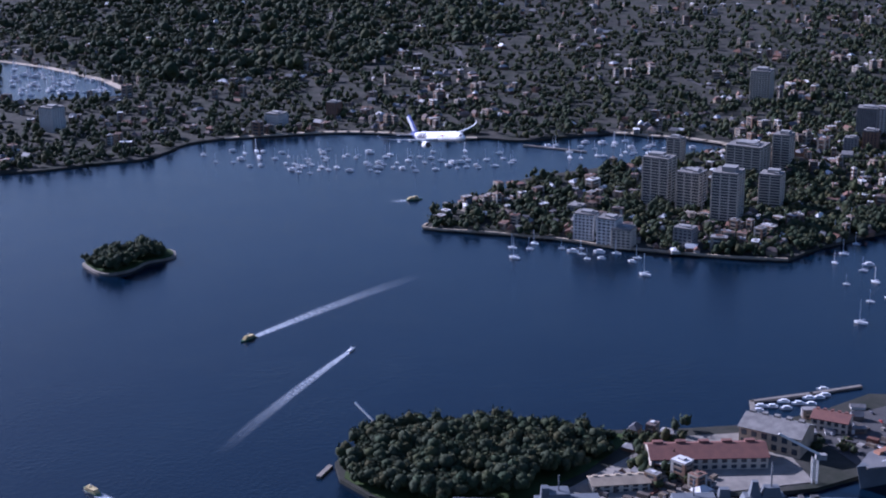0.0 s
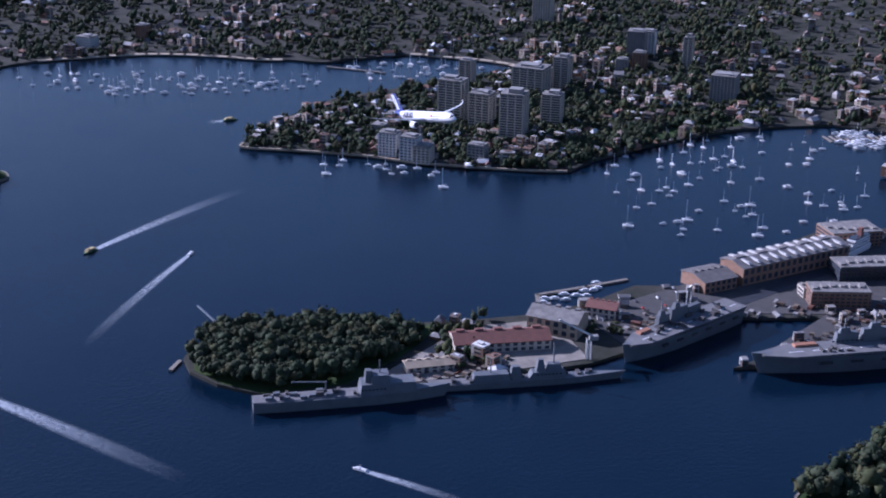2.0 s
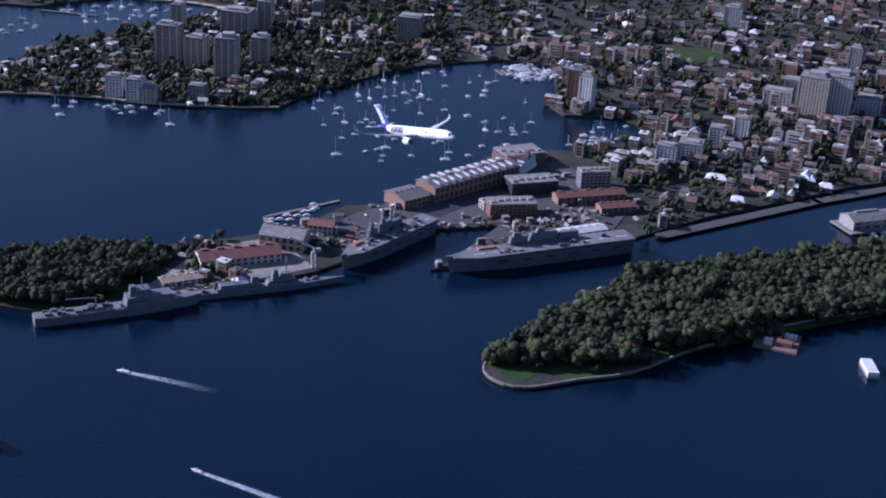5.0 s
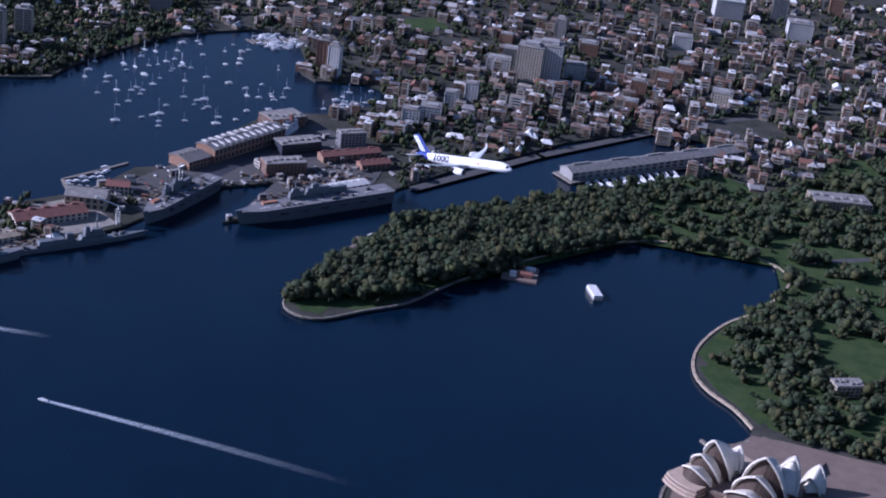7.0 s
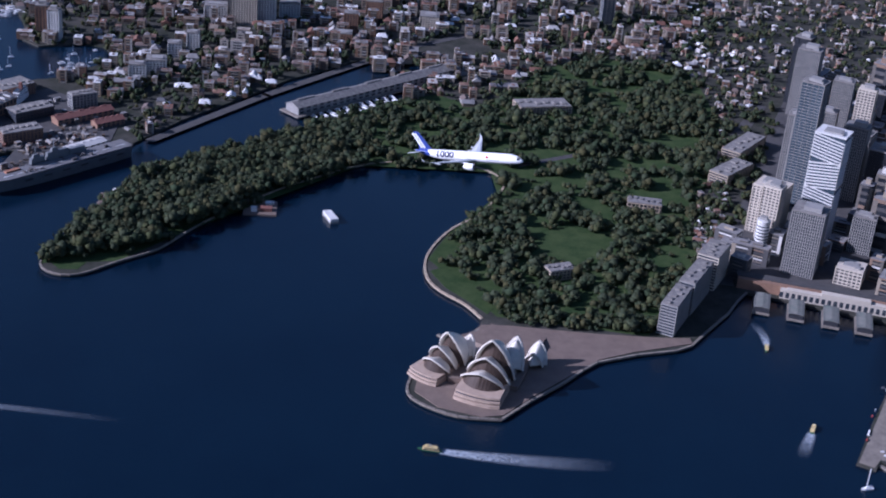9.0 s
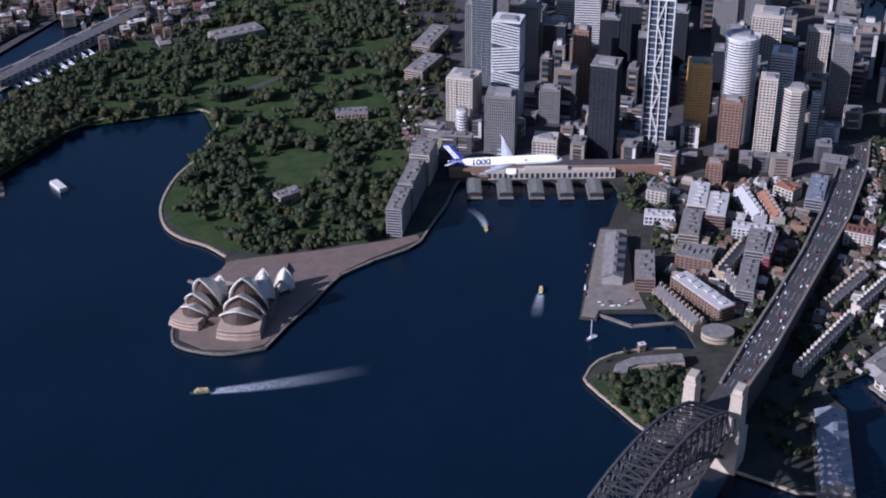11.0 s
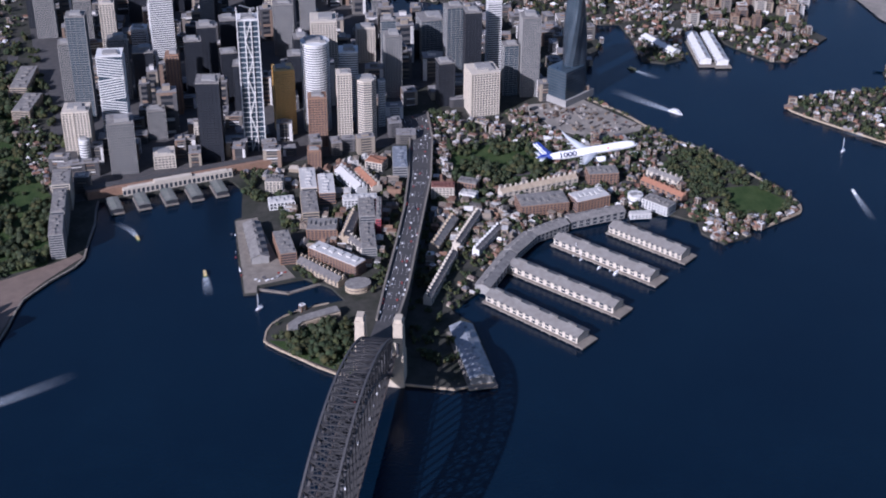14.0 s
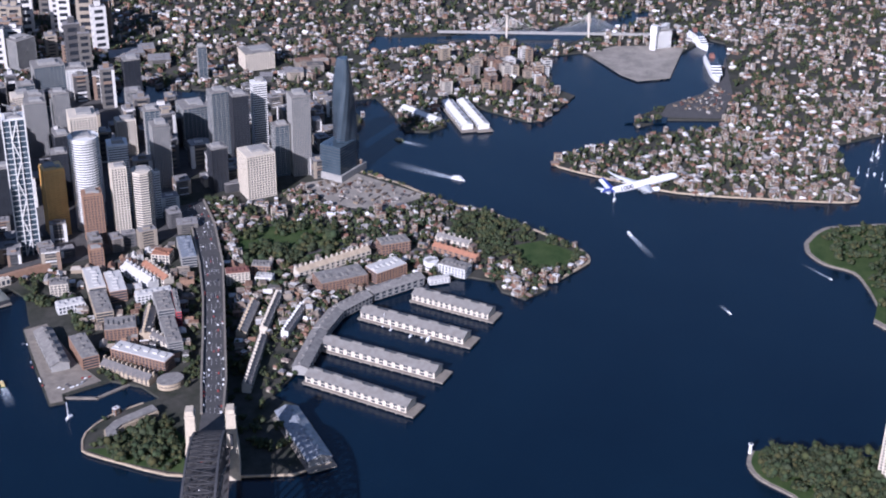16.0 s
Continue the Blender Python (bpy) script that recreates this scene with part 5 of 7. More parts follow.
warship("assault_ship", (306, -108), (282, -160), 7.5, 4.2, "carrier", "long grey flat decked assault ship at the wharf")


def crane(x, y, h, reach, turn):
    ob = thing("dock_crane", x, y, 0.8, turn, "tall pale lattice dock crane", "crane")
    bm = bmesh.new()
    for i in range(8):
        z0, z1 = h * i / 8, h * (i + 1) / 8
        for s in (-0.5, 0.5):
            beam(bm, (s, s, z0), (s, s, z1), 0.16)
            beam(bm, (s, -s, z0), (s, -s, z1), 0.16)
        beam(bm, (-0.5, -0.5, z0), (0.5, -0.5, z1), 0.1)
        beam(bm, (-0.5, 0.5, z0), (0.5, 0.5, z1), 0.1)
    part("tower", bm, WHITE_WALL, ob)
    bm = bmesh.new()
    beam(bm, (-2, 0, h), (reach, 0, h + reach * 0.7), 0.35)
    part("jib", bm, WHITE_WALL, ob)
    bm = bmesh.new()
    box(bm, (-1, 0, h - 0.2), (2, 1.2, 1))
    part("cab", bm, GREY_WALL, ob)


crane(332, -80, 5, 7, 60)
crane(392, -17, 2.5, 5, 20)
crane(338, -118, 6, 5, 140)
crane(-12, -172, 60, 5, 20)

# ---- far bridge and western works ----
def cable_bridge():
    ob = thing("cable_bridge", 0, 0, 0, 0, "far grey cable stayed bridge over the inlet", "bridge")
    a, b = Vector((-376, -263, 0)), Vector((-337, -290, 0))
    d = (a - b).normalized()
    bm = bmesh.new()
    beam(bm, b - d * 40 + Vector((0, 0, 3.5)), a + d * 40 + Vector((0, 0, 3.5)), 1.4)
    part("deck", bm, GREY_WALL, ob)
    for p, h in ((a, 16), (b, 14)):
        bm = bmesh.new()
        s = Vector((-d.y, d.x, 0)) * 2.2
        beam(bm, p + s, p + s * 0.4 + Vector((0, 0, h * 0.6)), 0.9)
        beam(bm, p - s, p - s * 0.4 + Vector((0, 0, h * 0.6)), 0.9)
        beam(bm, p + Vector((0, 0, h * 0.55)), p + Vector((0, 0, h)), 1.0)
        part("tower", bm, CREAM_WALL, ob)
        bm = bmesh.new()
        for i in range(1, 8):
            for k in (-1, 1):
                beam(bm, p + Vector((0, 0, h * (0.6 + 0.05 * i))), p + d * k * 3.2 * i + Vector((0, 0, 3.8)), 0.12)
        part("stay_cables", bm, WHITE_WALL, ob)


cable_bridge()
slab("cleared_point", [(-358, -243), (-380, -243), (-397, -233), (-411, -220), (-369, -186), (-351, -192), (-350, -205)], 0.7, 0.93, SITE, "bare brown reclaimed ground on a point", "building site")
slab("wharf_west", [(-388, -168), (-366, -159), (-340, -157), (-325, -146), (-350, -128), (-380, -150), (-420, -196)], 0.7, 0.92, ASPHALT, "grey container wharf", "wharf")


def silos():
    ob = thing("grain_silos", -402, -231, 0.8, 25, "white row of tall grain silos", "silo")
    for i in range(6):
        bm = bmesh.new()
        prism(bm, ring(16, 2.0, 2.0, i * 3.6 - 9, 0), 0, 9)
        part("silo_drum", bm, WHITE_WALL, ob)
    bm = bmesh.new()
    box(bm, (0, 0, 8.9), (22, 3, 1.6))
    box(bm, (8, 0, 8.9), (4, 4, 5))
    part("gallery", bm, WHITE_WALL, ob)


silos()


def passenger_ship(x, y, turn, l, h, label):
    ob = thing("passenger_ship", x, y, 0, turn, label, "ship")
    bm = bmesh.new()
    hull(bm, l, l * 0.18, h)
    part("hull", bm, BOAT_WHITE, ob)
    bm = bmesh.new()
    for i in range(4):
        box(bm, (-l * 0.04 - i * 0.6, 0, h + i * 0.8), (l * (0.78 - 0.09 * i), l * 0.16, 0.55))
    part("decks", bm, BOAT_WHITE, ob)
    bm = bmesh.new()
    for i in range(4):
        box(bm, (-l * 0.04 - i * 0.6, 0, h + i * 0.8 + 0.5), (l * (0.76 - 0.09 * i), l * 0.15, 0.32))
    part("window_bands", bm, GLASS, ob)
    bm = bmesh.new()
    box(bm, (-l * 0.2, 0, h + 3.2), (l * 0.09, l * 0.08, 2.2), 0, 0.8)
    part("funnel", bm, RED_ROOF, ob)


passenger_ship(-397, -182, 55, 36, 3, "white cruise ship moored at a far wharf")
passenger_ship(-424, -222, 70, 26, 3, "red and white cargo ship in a far berth")
passenger_ship(342, -186, 100, 16, 2.4, "white ship under repair in the dockyard")


# ---- jet airliner ----
JS = 0.2


def loft(bm, rows, cap=True):
    made = [[bm.verts.new(p) for p in row] for row in rows]
    n = len(made[0])
    for a, b in zip(made, made[1:]):
        for j in range(n):
            bm.faces.new((a[j - 1], a[j], b[j], b[j - 1]))
    if cap:
        bm.faces.new(list(reversed(made[0])))
        bm.faces.new(made[-1])


def wing_mesh(pts, thick):
    """A wing from stations (x front, x back, y, z)."""
    bm = bmesh.new()
    rows = []
    for xf, xb, y, z in pts:
        c = xf - xb
        t = c * thick
        rows.append([Vector(p) * JS for p in ((xf, y, z), (xf - c * 0.12, y, z + t * 0.5), (xf - c * 0.45, y, z + t * 0.62), (xb, y, z + 0.05),
                                              (xf - c * 0.45, y, z - t * 0.38), (xf - c * 0.12, y, z - t * 0.4))])
    loft(bm, rows)
    bmesh.ops.recalc_face_normals(bm, faces=bm.faces)
    return bm


def body_ring(x, r, zc, n=24):
    return [Vector((x, r * math.sin(math.tau * i / n), zc + r * math.cos(math.tau * i / n))) * JS for i in range(n)]


def smooth(ob):
    for p in ob.data.polygons:
        p.use_smooth = True
    return ob


def text_mesh(words, size, mat, parent, xc, zc, side, label):
    """Letters wrapped round the cabin, their middle xc along and zc up, on one side (-1 or 1)."""
    cu = bpy.data.curves.new("letters", "FONT")
    cu.body, cu.size, cu.align_x, cu.align_y = words, size, "CENTER", "CENTER"
    cu.offset = size * 0.03
    tmp = new("letters", cu)
    me = bpy.data.meshes.new_from_object(tmp.evaluated_get(bpy.context.evaluated_depsgraph_get()))
    bpy.data.objects.remove(tmp)
    bm = bmesh.new()
    bm.from_mesh(me)
    bmesh.ops.subdivide_edges(bm, edges=[e for e in bm.edges if e.calc_length() > size * 0.15], cuts=3)
    bmesh.ops.triangulate(bm, faces=bm.faces)
    for v in bm.verts:
        turn = (v.co.y + zc) / 3.0
        v.co = Vector((xc - v.co.x * 1.4 * side, 3.16 * math.cos(turn) * side, 3.16 * math.sin(turn))) * JS
    return part("lettering", bm, mat, parent, label)


def airliner():
    ob = thing("jet_airliner", 0, 0, 0, 0, "white long bodied twin engine jet airliner with a blue tail", "aeroplane")
    stations = [(36.9, 0.15, -1.0), (36.2, 0.9, -0.9), (34.8, 1.7, -0.6), (32.5, 2.45, -0.25), (29, 2.9, 0), (24, 3.0, 0), (10, 3.0, 0), (-8, 3.0, 0),
                (-17, 2.95, 0.05), (-23, 2.5, 0.4), (-29, 1.75, 0.95), (-34, 0.95, 1.5), (-36.9, 0.3, 1.9)]
    bm = bmesh.new()
    loft(bm, [body_ring(*s) for s in reversed(stations)])
    bmesh.ops.recalc_face_normals(bm, faces=bm.faces)
    smooth(part("fuselage", bm, JET_WHITE, ob))
    bm = bmesh.new()
    loft(bm, [body_ring(x, r + 0.04, z) for x, r, z in ((-36.2, 0.45, 1.8), (-34, 0.95, 1.5), (-29, 1.75, 0.95), (-27, 2.03, 0.79), (-25.2, 2.25, 0.62))])
    for v in bm.verts:
        if v.co.x > -26 * JS:
            v.co.x += (v.co.z / JS - 0.4) * -0.9 * JS
    bmesh.ops.recalc_face_normals(bm, faces=bm.faces)
    smooth(part("tail_band", bm, JET_BLUE, ob, "navy blue painted tail cone"))
    bm = bmesh.new()
    loft(bm, [body_ring(x, r + 0.035, z) for x, r, z in ((33.9, 2.03, -0.43), (34.8, 1.7, -0.6), (35.2, 1.52, -0.68))], False)
    doomed = [f for f in bm.faces if f.calc_center_median().z < 0.02 * JS or f.calc_center_median().z > 1.25 * JS]
    bmesh.ops.delete(bm, geom=doomed, context="FACES")
    part("cockpit_windows", bm, JET_DARK, ob, "dark cockpit glazing band")
    for s in (-1, 1):
        bm = wing_mesh([(8.5, -4.5, 2.0 * s, -1.4), (3.2, -5.6, 10.5 * s, -0.6), (-4.6, -8.6, 24 * s, 1.6), (-7.2, -9.6, 29 * s, 2.7), (-8.9, -10.4, 31.4 * s, 3.9), (-10.4, -11.0, 32.3 * s, 5.6)], 0.11)
        smooth(part("wing", bm, JET_GREY, ob, "pale grey wing with upswept tip"))
        bm = wing_mesh([(-28.5, -34.2, 1.0 * s, 1.5), (-33.4, -36.4, 9.4 * s, 2.4)], 0.09)
        smooth(part("tailplane", bm, JET_GREY, ob))
        bm = bmesh.new()
        rows = []
        for x, r in ((10.4, 1.75), (9.8, 1.98), (7.5, 2.05), (5.2, 1.75), (3.6, 1.15), (2.6, 0.6)):
            rows.append([(Vector((x, 10.5 * s + r * math.sin(math.tau * i / 20), -3.3 + r * math.cos(math.tau * i / 20)))) * JS for i in range(20)])
        loft(bm, list(reversed(rows)))
        bmesh.ops.recalc_face_normals(bm, faces=bm.faces)
        eng = smooth(part("engine", bm, JET_WHITE, ob, "white engine nacelle"))
        bm = bmesh.new()
        bmesh.ops.create_circle(bm, cap_ends=True, segments=20, radius=1.6 * JS, matrix=pose(10.45 * JS, 10.5 * s * JS, -3.3 * JS, 0, 90, 0))
        part("intake", bm, JET_DARK, eng, "dark engine intake")
        bm = bmesh.new()
        beam(bm, Vector((7, 10.5 * s, -1.6)) * JS, Vector((1, 10.5 * s, -0.9)) * JS, 0.7 * JS)
        part("engine_strut", bm, JET_WHITE, ob)
        for k in range(3):
            bm = bmesh.new()
            y = (8 + 6 * k) * s
            beam(bm, Vector((-1 - 2.6 * k, y, -1.3 + 0.5 * k)) * JS, Vector((-7 - 1.6 * k, y, -0.9 + 0.6 * k)) * JS, 0.7 * JS)
            part("flap_fairing", bm, JET_GREY, ob)
    bm = bmesh.new()
    rows = []
    for xf, xb, z in ((-24, -33.5, 1.9), (-28.2, -34.6, 6.5), (-33.2, -36.9, 12.6), (-34.2, -37.2, 13.2)):
        c = xf - xb
        rows.append([Vector(p) * JS for p in ((xf, 0, z), (xf - c * 0.3, c * 0.05, z), (xb, 0.03, z), (xb, -0.03, z), (xf - c * 0.3, -c * 0.05, z))])
    loft(bm, rows)
    bmesh.ops.recalc_face_normals(bm, faces=bm.faces)
    fin = part("tail_fin", bm, JET_BLUE, ob, "navy blue tail fin with pale woven pattern")
    for i in range(7):
        bm = bmesh.new()
        z, x = 3.6 + 1.25 * i, -29.2 - 0.9 * i
        for j in (0, 1):
            beam(bm, Vector((x - j * 1.9, 0, z)) * JS, Vector((x - 1.4 - j * 1.9, 0, z + 0.9)) * JS, 0.95 * JS)
        part("pale_chevron", bm, JET_WHITE, fin)
    for s in (-1, 1):
        text_mesh("1000", 4.6, JET_NAVY, ob, -14.4, 1.0, s, "large blue fuselage number")
    for i, (x, w, z, h, mat) in enumerate(((14.6, 1.3, 1.1, 1.2, JET_RED), (19.0, 6.0, 1.0, 0.45, JET_GREY), (18.5, 9.0, -0.5, 0.4, JET_GREY))):
        bm = bmesh.new()
        box(bm, Vector((x, -2.98, z - h / 2)) * JS, Vector((w, 0.16, h)) * JS)
        part("airline_marking", bm, mat, ob, "small painted marking bar")
    bm = bmesh.new()
    for i in range(58):
        box(bm, Vector((26 - i * 0.86, -2.94, 0.75)) * JS, Vector((0.34, 0.12, 0.4)) * JS)
    part("cabin_windows", bm, JET_GREY, ob)
    return ob


jet = airliner()


# ---- boats ----
def ferry(name, l, label, hull_mat, top_mat, decks=2):
    ob = thing(name, 0, 0, 0, 0, label, "boat")
    bm = bmesh.new()
    hull(bm, l, l * 0.27, l * 0.06)
    part("hull", bm, hull_mat, ob)
    for i in range(decks):
        bm = bmesh.new()
        box(bm, (-l * 0.03, 0, l * 0.06 + i * l * 0.075), (l * (0.72 - 0.16 * i), l * 0.23, l * 0.062), 0, 0.97)
        part("deckhouse", bm, top_mat, ob)
        bm = bmesh.new()
        box(bm, (-l * 0.03, 0, l * 0.085 + i * l * 0.075), (l * (0.68 - 0.16 * i), l * 0.236, l * 0.025))
        part("window_band", bm, GLASS, ob)
    bm = bmesh.new()
    box(bm, (l * 0.12, 0, l * 0.06 + decks * l * 0.07), (l * 0.1, l * 0.12, l * 0.05))
    part("wheelhouse", bm, top_mat, ob)
    bm = bmesh.new()
    beam(bm, (0, 0, l * 0.2), (0, 0, l * 0.34), 0.1)
    part("mast", bm, BOAT_WHITE, ob)
    return ob


def wake(parent, l, length, w0, w1, bend=0.0):
    bm = bmesh.new()
    uv = bm.loops.layers.uv.new("UVMap")
    n, m = 40, 8
    rows = []
    for i in range(n + 1):
        u = i / n
        w = w0 + (w1 - w0) * u ** 0.7
        rows.append([(bm.verts.new((-l * 0.4 - length * u, (v - 0.5) * w + bend * u * u, 0.07)), u, v) for v in [j / m for j in range(m + 1)]])
    for a, b in zip(rows, rows[1:]):
        for j in range(m):
            q = (a[j], b[j], b[j + 1], a[j + 1])
            f = bm.faces.new([k[0] for k in reversed(q)])
            for lp, k in zip(f.loops, reversed(q)):
                lp[uv].uv = (k[1], k[2])
    ob = part("wake", bm, FOAM, parent, "white foam wake")
    ob.visible_shadow = False
    return ob


# name, x, y, heading, wake, length, bend, drift x, drift y, paint
BOATS = [
    ("harbour_ferry", 460.5, -15.3, 116, 75, 5.0, 5, 0.5, -0.2, "green"), ("motor_cruiser", 441, -34, -52, 72, 3.4, -4, 2.0, -1.7, "white"),
    ("motor_cruiser", 320, -13, 25, 27, 3.4, 1, 0, 1.15, "white"), ("motor_cruiser", 270.5, 3, 14, 92, 2.8, 3, 1.0, 1.0, "white"),
    ("harbour_ferry", 396.5, 39.5, 20, 75, 5.0, 2, 0.9, 0.3, "green"), ("harbour_ferry", 121, -26, 10, 52, 6.0, -5, 0.6, 0.3, "cream"),
    ("harbour_ferry", 38.5, -62.5, -98, 16, 5.0, 0, -0.45, -1.2, "cream"), ("harbour_ferry", 50, -113, 95, 16, 4.6, -6, 0, 0, "cream"),
    ("river_catamaran", -177.5, -161.5, 117, 40, 7.0, 2, -1.2, 1.4, "white"), ("motor_cruiser", -218, -27, -107, 26, 4.4, 0, -0.4, -1.7, "white"),
    ("motor_cruiser", -211, 19, 78, 7, 2.6, 0, 0, -0.1, "white"), ("harbour_ferry", -197, -195, -64, 16, 5.5, 0, -0.15, 0.2, "cream"),
    ("motor_cruiser", -264, 18, 88, 18, 2.0, 0, 0, 0.1, "white"), ("harbour_ferry", 561, -111, -103, 8, 5.5, 0, 0, -0.3, "green"), ("motor_cruiser", -259, -92, 131, 15, 4.0, 0, -0.15, 0.2, "white"),
]
MOVING = []
for name, x, y, heading, tail, l, bend, vx, vy, paint in BOATS:
    heads = heading
    if name == "harbour_ferry":
        ob = ferry(name, l, "cream topped green harbour ferry under way" if paint != "white" else "white ferry", FERRY_GREEN, FERRY_CREAM)
    elif name == "river_catamaran":
        ob = ferry(name, l, "white fast catamaran ferry under way", BOAT_WHITE, BOAT_WHITE)
    else:
        ob = ferry(name, l, "small white motor cruiser under way with foam", BOAT_WHITE, BOAT_WHITE, 1)
    wake(ob, l, tail, l * 0.45, l * (1.5 if tail > 30 else 1.1), bend)
    ob.matrix_world = pose(x, y, 0, 0, 0, heads)
    MOVING.append((ob, x, y, heads, vx, vy))


def sailboat():
    ob = thing("sailing_yacht", 0, 0, -100, 0, "white sailing yacht moored with bare mast", "boat", "moored yachts")
    bm = bmesh.new()
    hull(bm, 1.7, 0.55, 0.24, 0.6, 0.7)
    part("hull", bm, BOAT_WHITE, ob)
    bm = bmesh.new()
    box(bm, (0.05, 0, 0.24), (0.7, 0.32, 0.14), 0, 0.8)
    part("cabin", bm, BOAT_WHITE, ob)
    bm = bmesh.new()
    beam(bm, (0.2, 0, 0.3), (0.2, 0, 2.9), 0.085)
    beam(bm, (0.2, 0, 0.55), (-0.6, 0, 0.55), 0.07)
    part("mast", bm, BOAT_WHITE, ob)
    return ob


def cruiser():
    ob = thing("motor_yacht", 0, 0, -100, 0, "white motor yacht moored", "boat", "moored motor yachts")
    bm = bmesh.new()
    hull(bm, 2.2, 0.75, 0.34, 0.7)
    part("hull", bm, BOAT_WHITE, ob)
    bm = bmesh.new()
    box(bm, (-0.1, 0, 0.32), (1.2, 0.6, 0.32), 0, 0.85)
    part("cabin", bm, BOAT_WHITE, ob)
    bm = bmesh.new()
    box(bm, (-0.1, 0, 0.42), (1.12, 0.62, 0.1))
    part("window_band", bm, GLASS, ob)
    return ob


YACHT, CRUISER = sailboat(), cruiser()


def moor(pts, count, motor=0.25, big=1.0, gap=2.6):
    xs, ys = [p[0] for p in pts], [p[1] for p in pts]
    done, tries = [], 0
    while len(done) < count and tries < 6000:
        tries += 1
        p = (random.uniform(min(xs), max(xs)), random.uniform(min(ys), max(ys)))
        if not inside(p, pts) or any((p[0] - q[0]) ** 2 + (p[1] - q[1]) ** 2 < gap * gap for q in done):
            continue
        done.append(p)
        src = CRUISER if random.random() < motor else YACHT
        ob = copy_thing(src, pose(p[0], p[1], 0.0 if not inside(p, ROSE) else 0.9, 0, 0, random.gauss(35, 12)))
        k = big * random.uniform(0.9, 1.6)
        ob.scale = (k, k, k)


random.seed(11)
moor([(473, -214), (428, -280), (372, -246), (353, -212), (376, -160), (399, -152), (440, -180)], 85)
moor([(672, -72), (619, -171), (588, -178), (587, -154), (611, -97), (648, -71)], 80, 0.25, 1.15)
moor([(610, -194), (606, -223), (575, -244), (577, -218), (580, -183)], 30, 0.3, 1.1)
moor([(930, -52), (845, -82), (810, -77), (830, -32)], 60, 0.3, 1.4, 3)
moor([(496, -110), (453, -136), (466, -141), (498, -119)], 13)
moor([(428, -284), (423, -295), (400, -292), (404, -283), (412, -270)], 40, 0.8, 1.3, 1.6)
moor([(345, -258), (358, -258), (350, -222), (342, -226), (340, -245)], 14)
for x0, y0, x1, y1, n in ((236.5, -228, 214, -268, 11), (232, -230, 211, -264, 10)):
    for i in range(n):
        ob = copy_thing(CRUISER, pose(x0 + (x1 - x0) * i / n, y0 + (y1 - y0) * i / n, 0, 0, 0, 155))
        ob.scale = (1.7, 1.5, 1.5)
for i in range(12):
    copy_thing(CRUISER, pose(364 + random.uniform(-3, 3), -92 - i * 2.0, 0, 0, 0, 60)).scale = (1.2, 1.2, 1.2)
moor([(-92, -50), (-100, -52), (-113, -22), (-108, -20)], 10, 0.7, 1.2, 1.8)
moor([(-345, -40), (-400, -72), (-420, -60), (-360, -20)], 25, 0.4, 1.3)
moor([(-196, -230), (-180, -250), (-170, -262), (-190, -225)], 8, 0.9, 1.6)
for x, y in ((395, -152), (389, -170), (486, -106), (454, -129), (-241, -83), (20, -50), (368, -177), (388, -196)):
    copy_thing(YACHT, pose(x, y, 0, 0, 0, 30)).scale = (1.9, 1.9, 2.2)
for ob in (YACHT, CRUISER):
    for o in ob.children_recursive:
        bpy.data.objects.remove(o)
    bpy.data.objects.remove(ob)


def pontoon(name, pts, label, z=0.5):
    bm = bmesh.new()
    for a, b in zip(pts, pts[1:]):
        d = Vector((b[0] - a[0], b[1] - a[1], 0))
        box(bm, ((a[0] + b[0]) / 2, (a[1] + b[1]) / 2, -0.3), (d.length + 0.8, 1.0, 0.3 + z), math.degrees(math.atan2(d.y, d.x)))
    tagged(part(name, bm, QUAY), label, "jetty")


pontoon("boat_breakwater", [(356, -86), (369, -96), (366, -110), (364, -122)], "grey breakwater pontoon of a small boat harbour")
pontoon("jetty", [(384, -4), (381, -0.5)], "small timber jetty on the wooded point")
pontoon("jetty", [(614, -186), (592, -200)], "long white jetty in the bay")
pontoon("jetty", [(17, -62), (8, -56), (-4, -58)], "curved pontoon in the cove")
pontoon("jetty", [(141, -80), (136, -77)], "small landing stage beside the opera house")
for i in range(14):
    pontoon("pontoon_finger", [(415 + i * 1.2 - 10, -300 + i * 2.0), (421 + i * 1.2 - 10, -303 + i * 2.0)], "white marina pontoon finger", 0.25)


def work_barge():
    ob = thing("work_barge", 197, -141, 0, -50, "flat white work barge at anchor", "barge")
    bm = bmesh.new()
    box(bm, (0, 0, -0.3), (8, 3, 1.1))
    part("hull", bm, GREY_WALL, ob)
    bm = bmesh.new()
    box(bm, (0, 0, 0.8), (7.6, 2.8, 0.9))
    part("cover", bm, WHITE_WALL, ob)


work_barge()


def stage():
    ob = thing("floating_stage", 221, -138, 0, 20, "brown floating pontoon stage with deck huts", "stage")
    bm = bmesh.new()
    box(bm, (0, 0, -0.3), (11, 11, 0.9))
    part("pontoon", bm, PAVING, ob)
    for x, y, w, h in ((-2, 2, 4, 1.2), (3, -3, 3, 1.0), (-3, -3, 3, 0.9), (2, 3, 2, 1.6)):
        bm = bmesh.new()
        box(bm, (x, y, 0.6), (w, w * 0.6, h))
        part("hut", bm, random.choice((RED_ROOF, CREAM_WALL, WHITE_WALL)), ob)
    bm = bmesh.new()
    for x in (-4, -1, 2, 4):
        mast(bm, x, 1, 0.6, 3.4, 0.14)
    part("light_masts", bm, STEEL, ob)


stage()


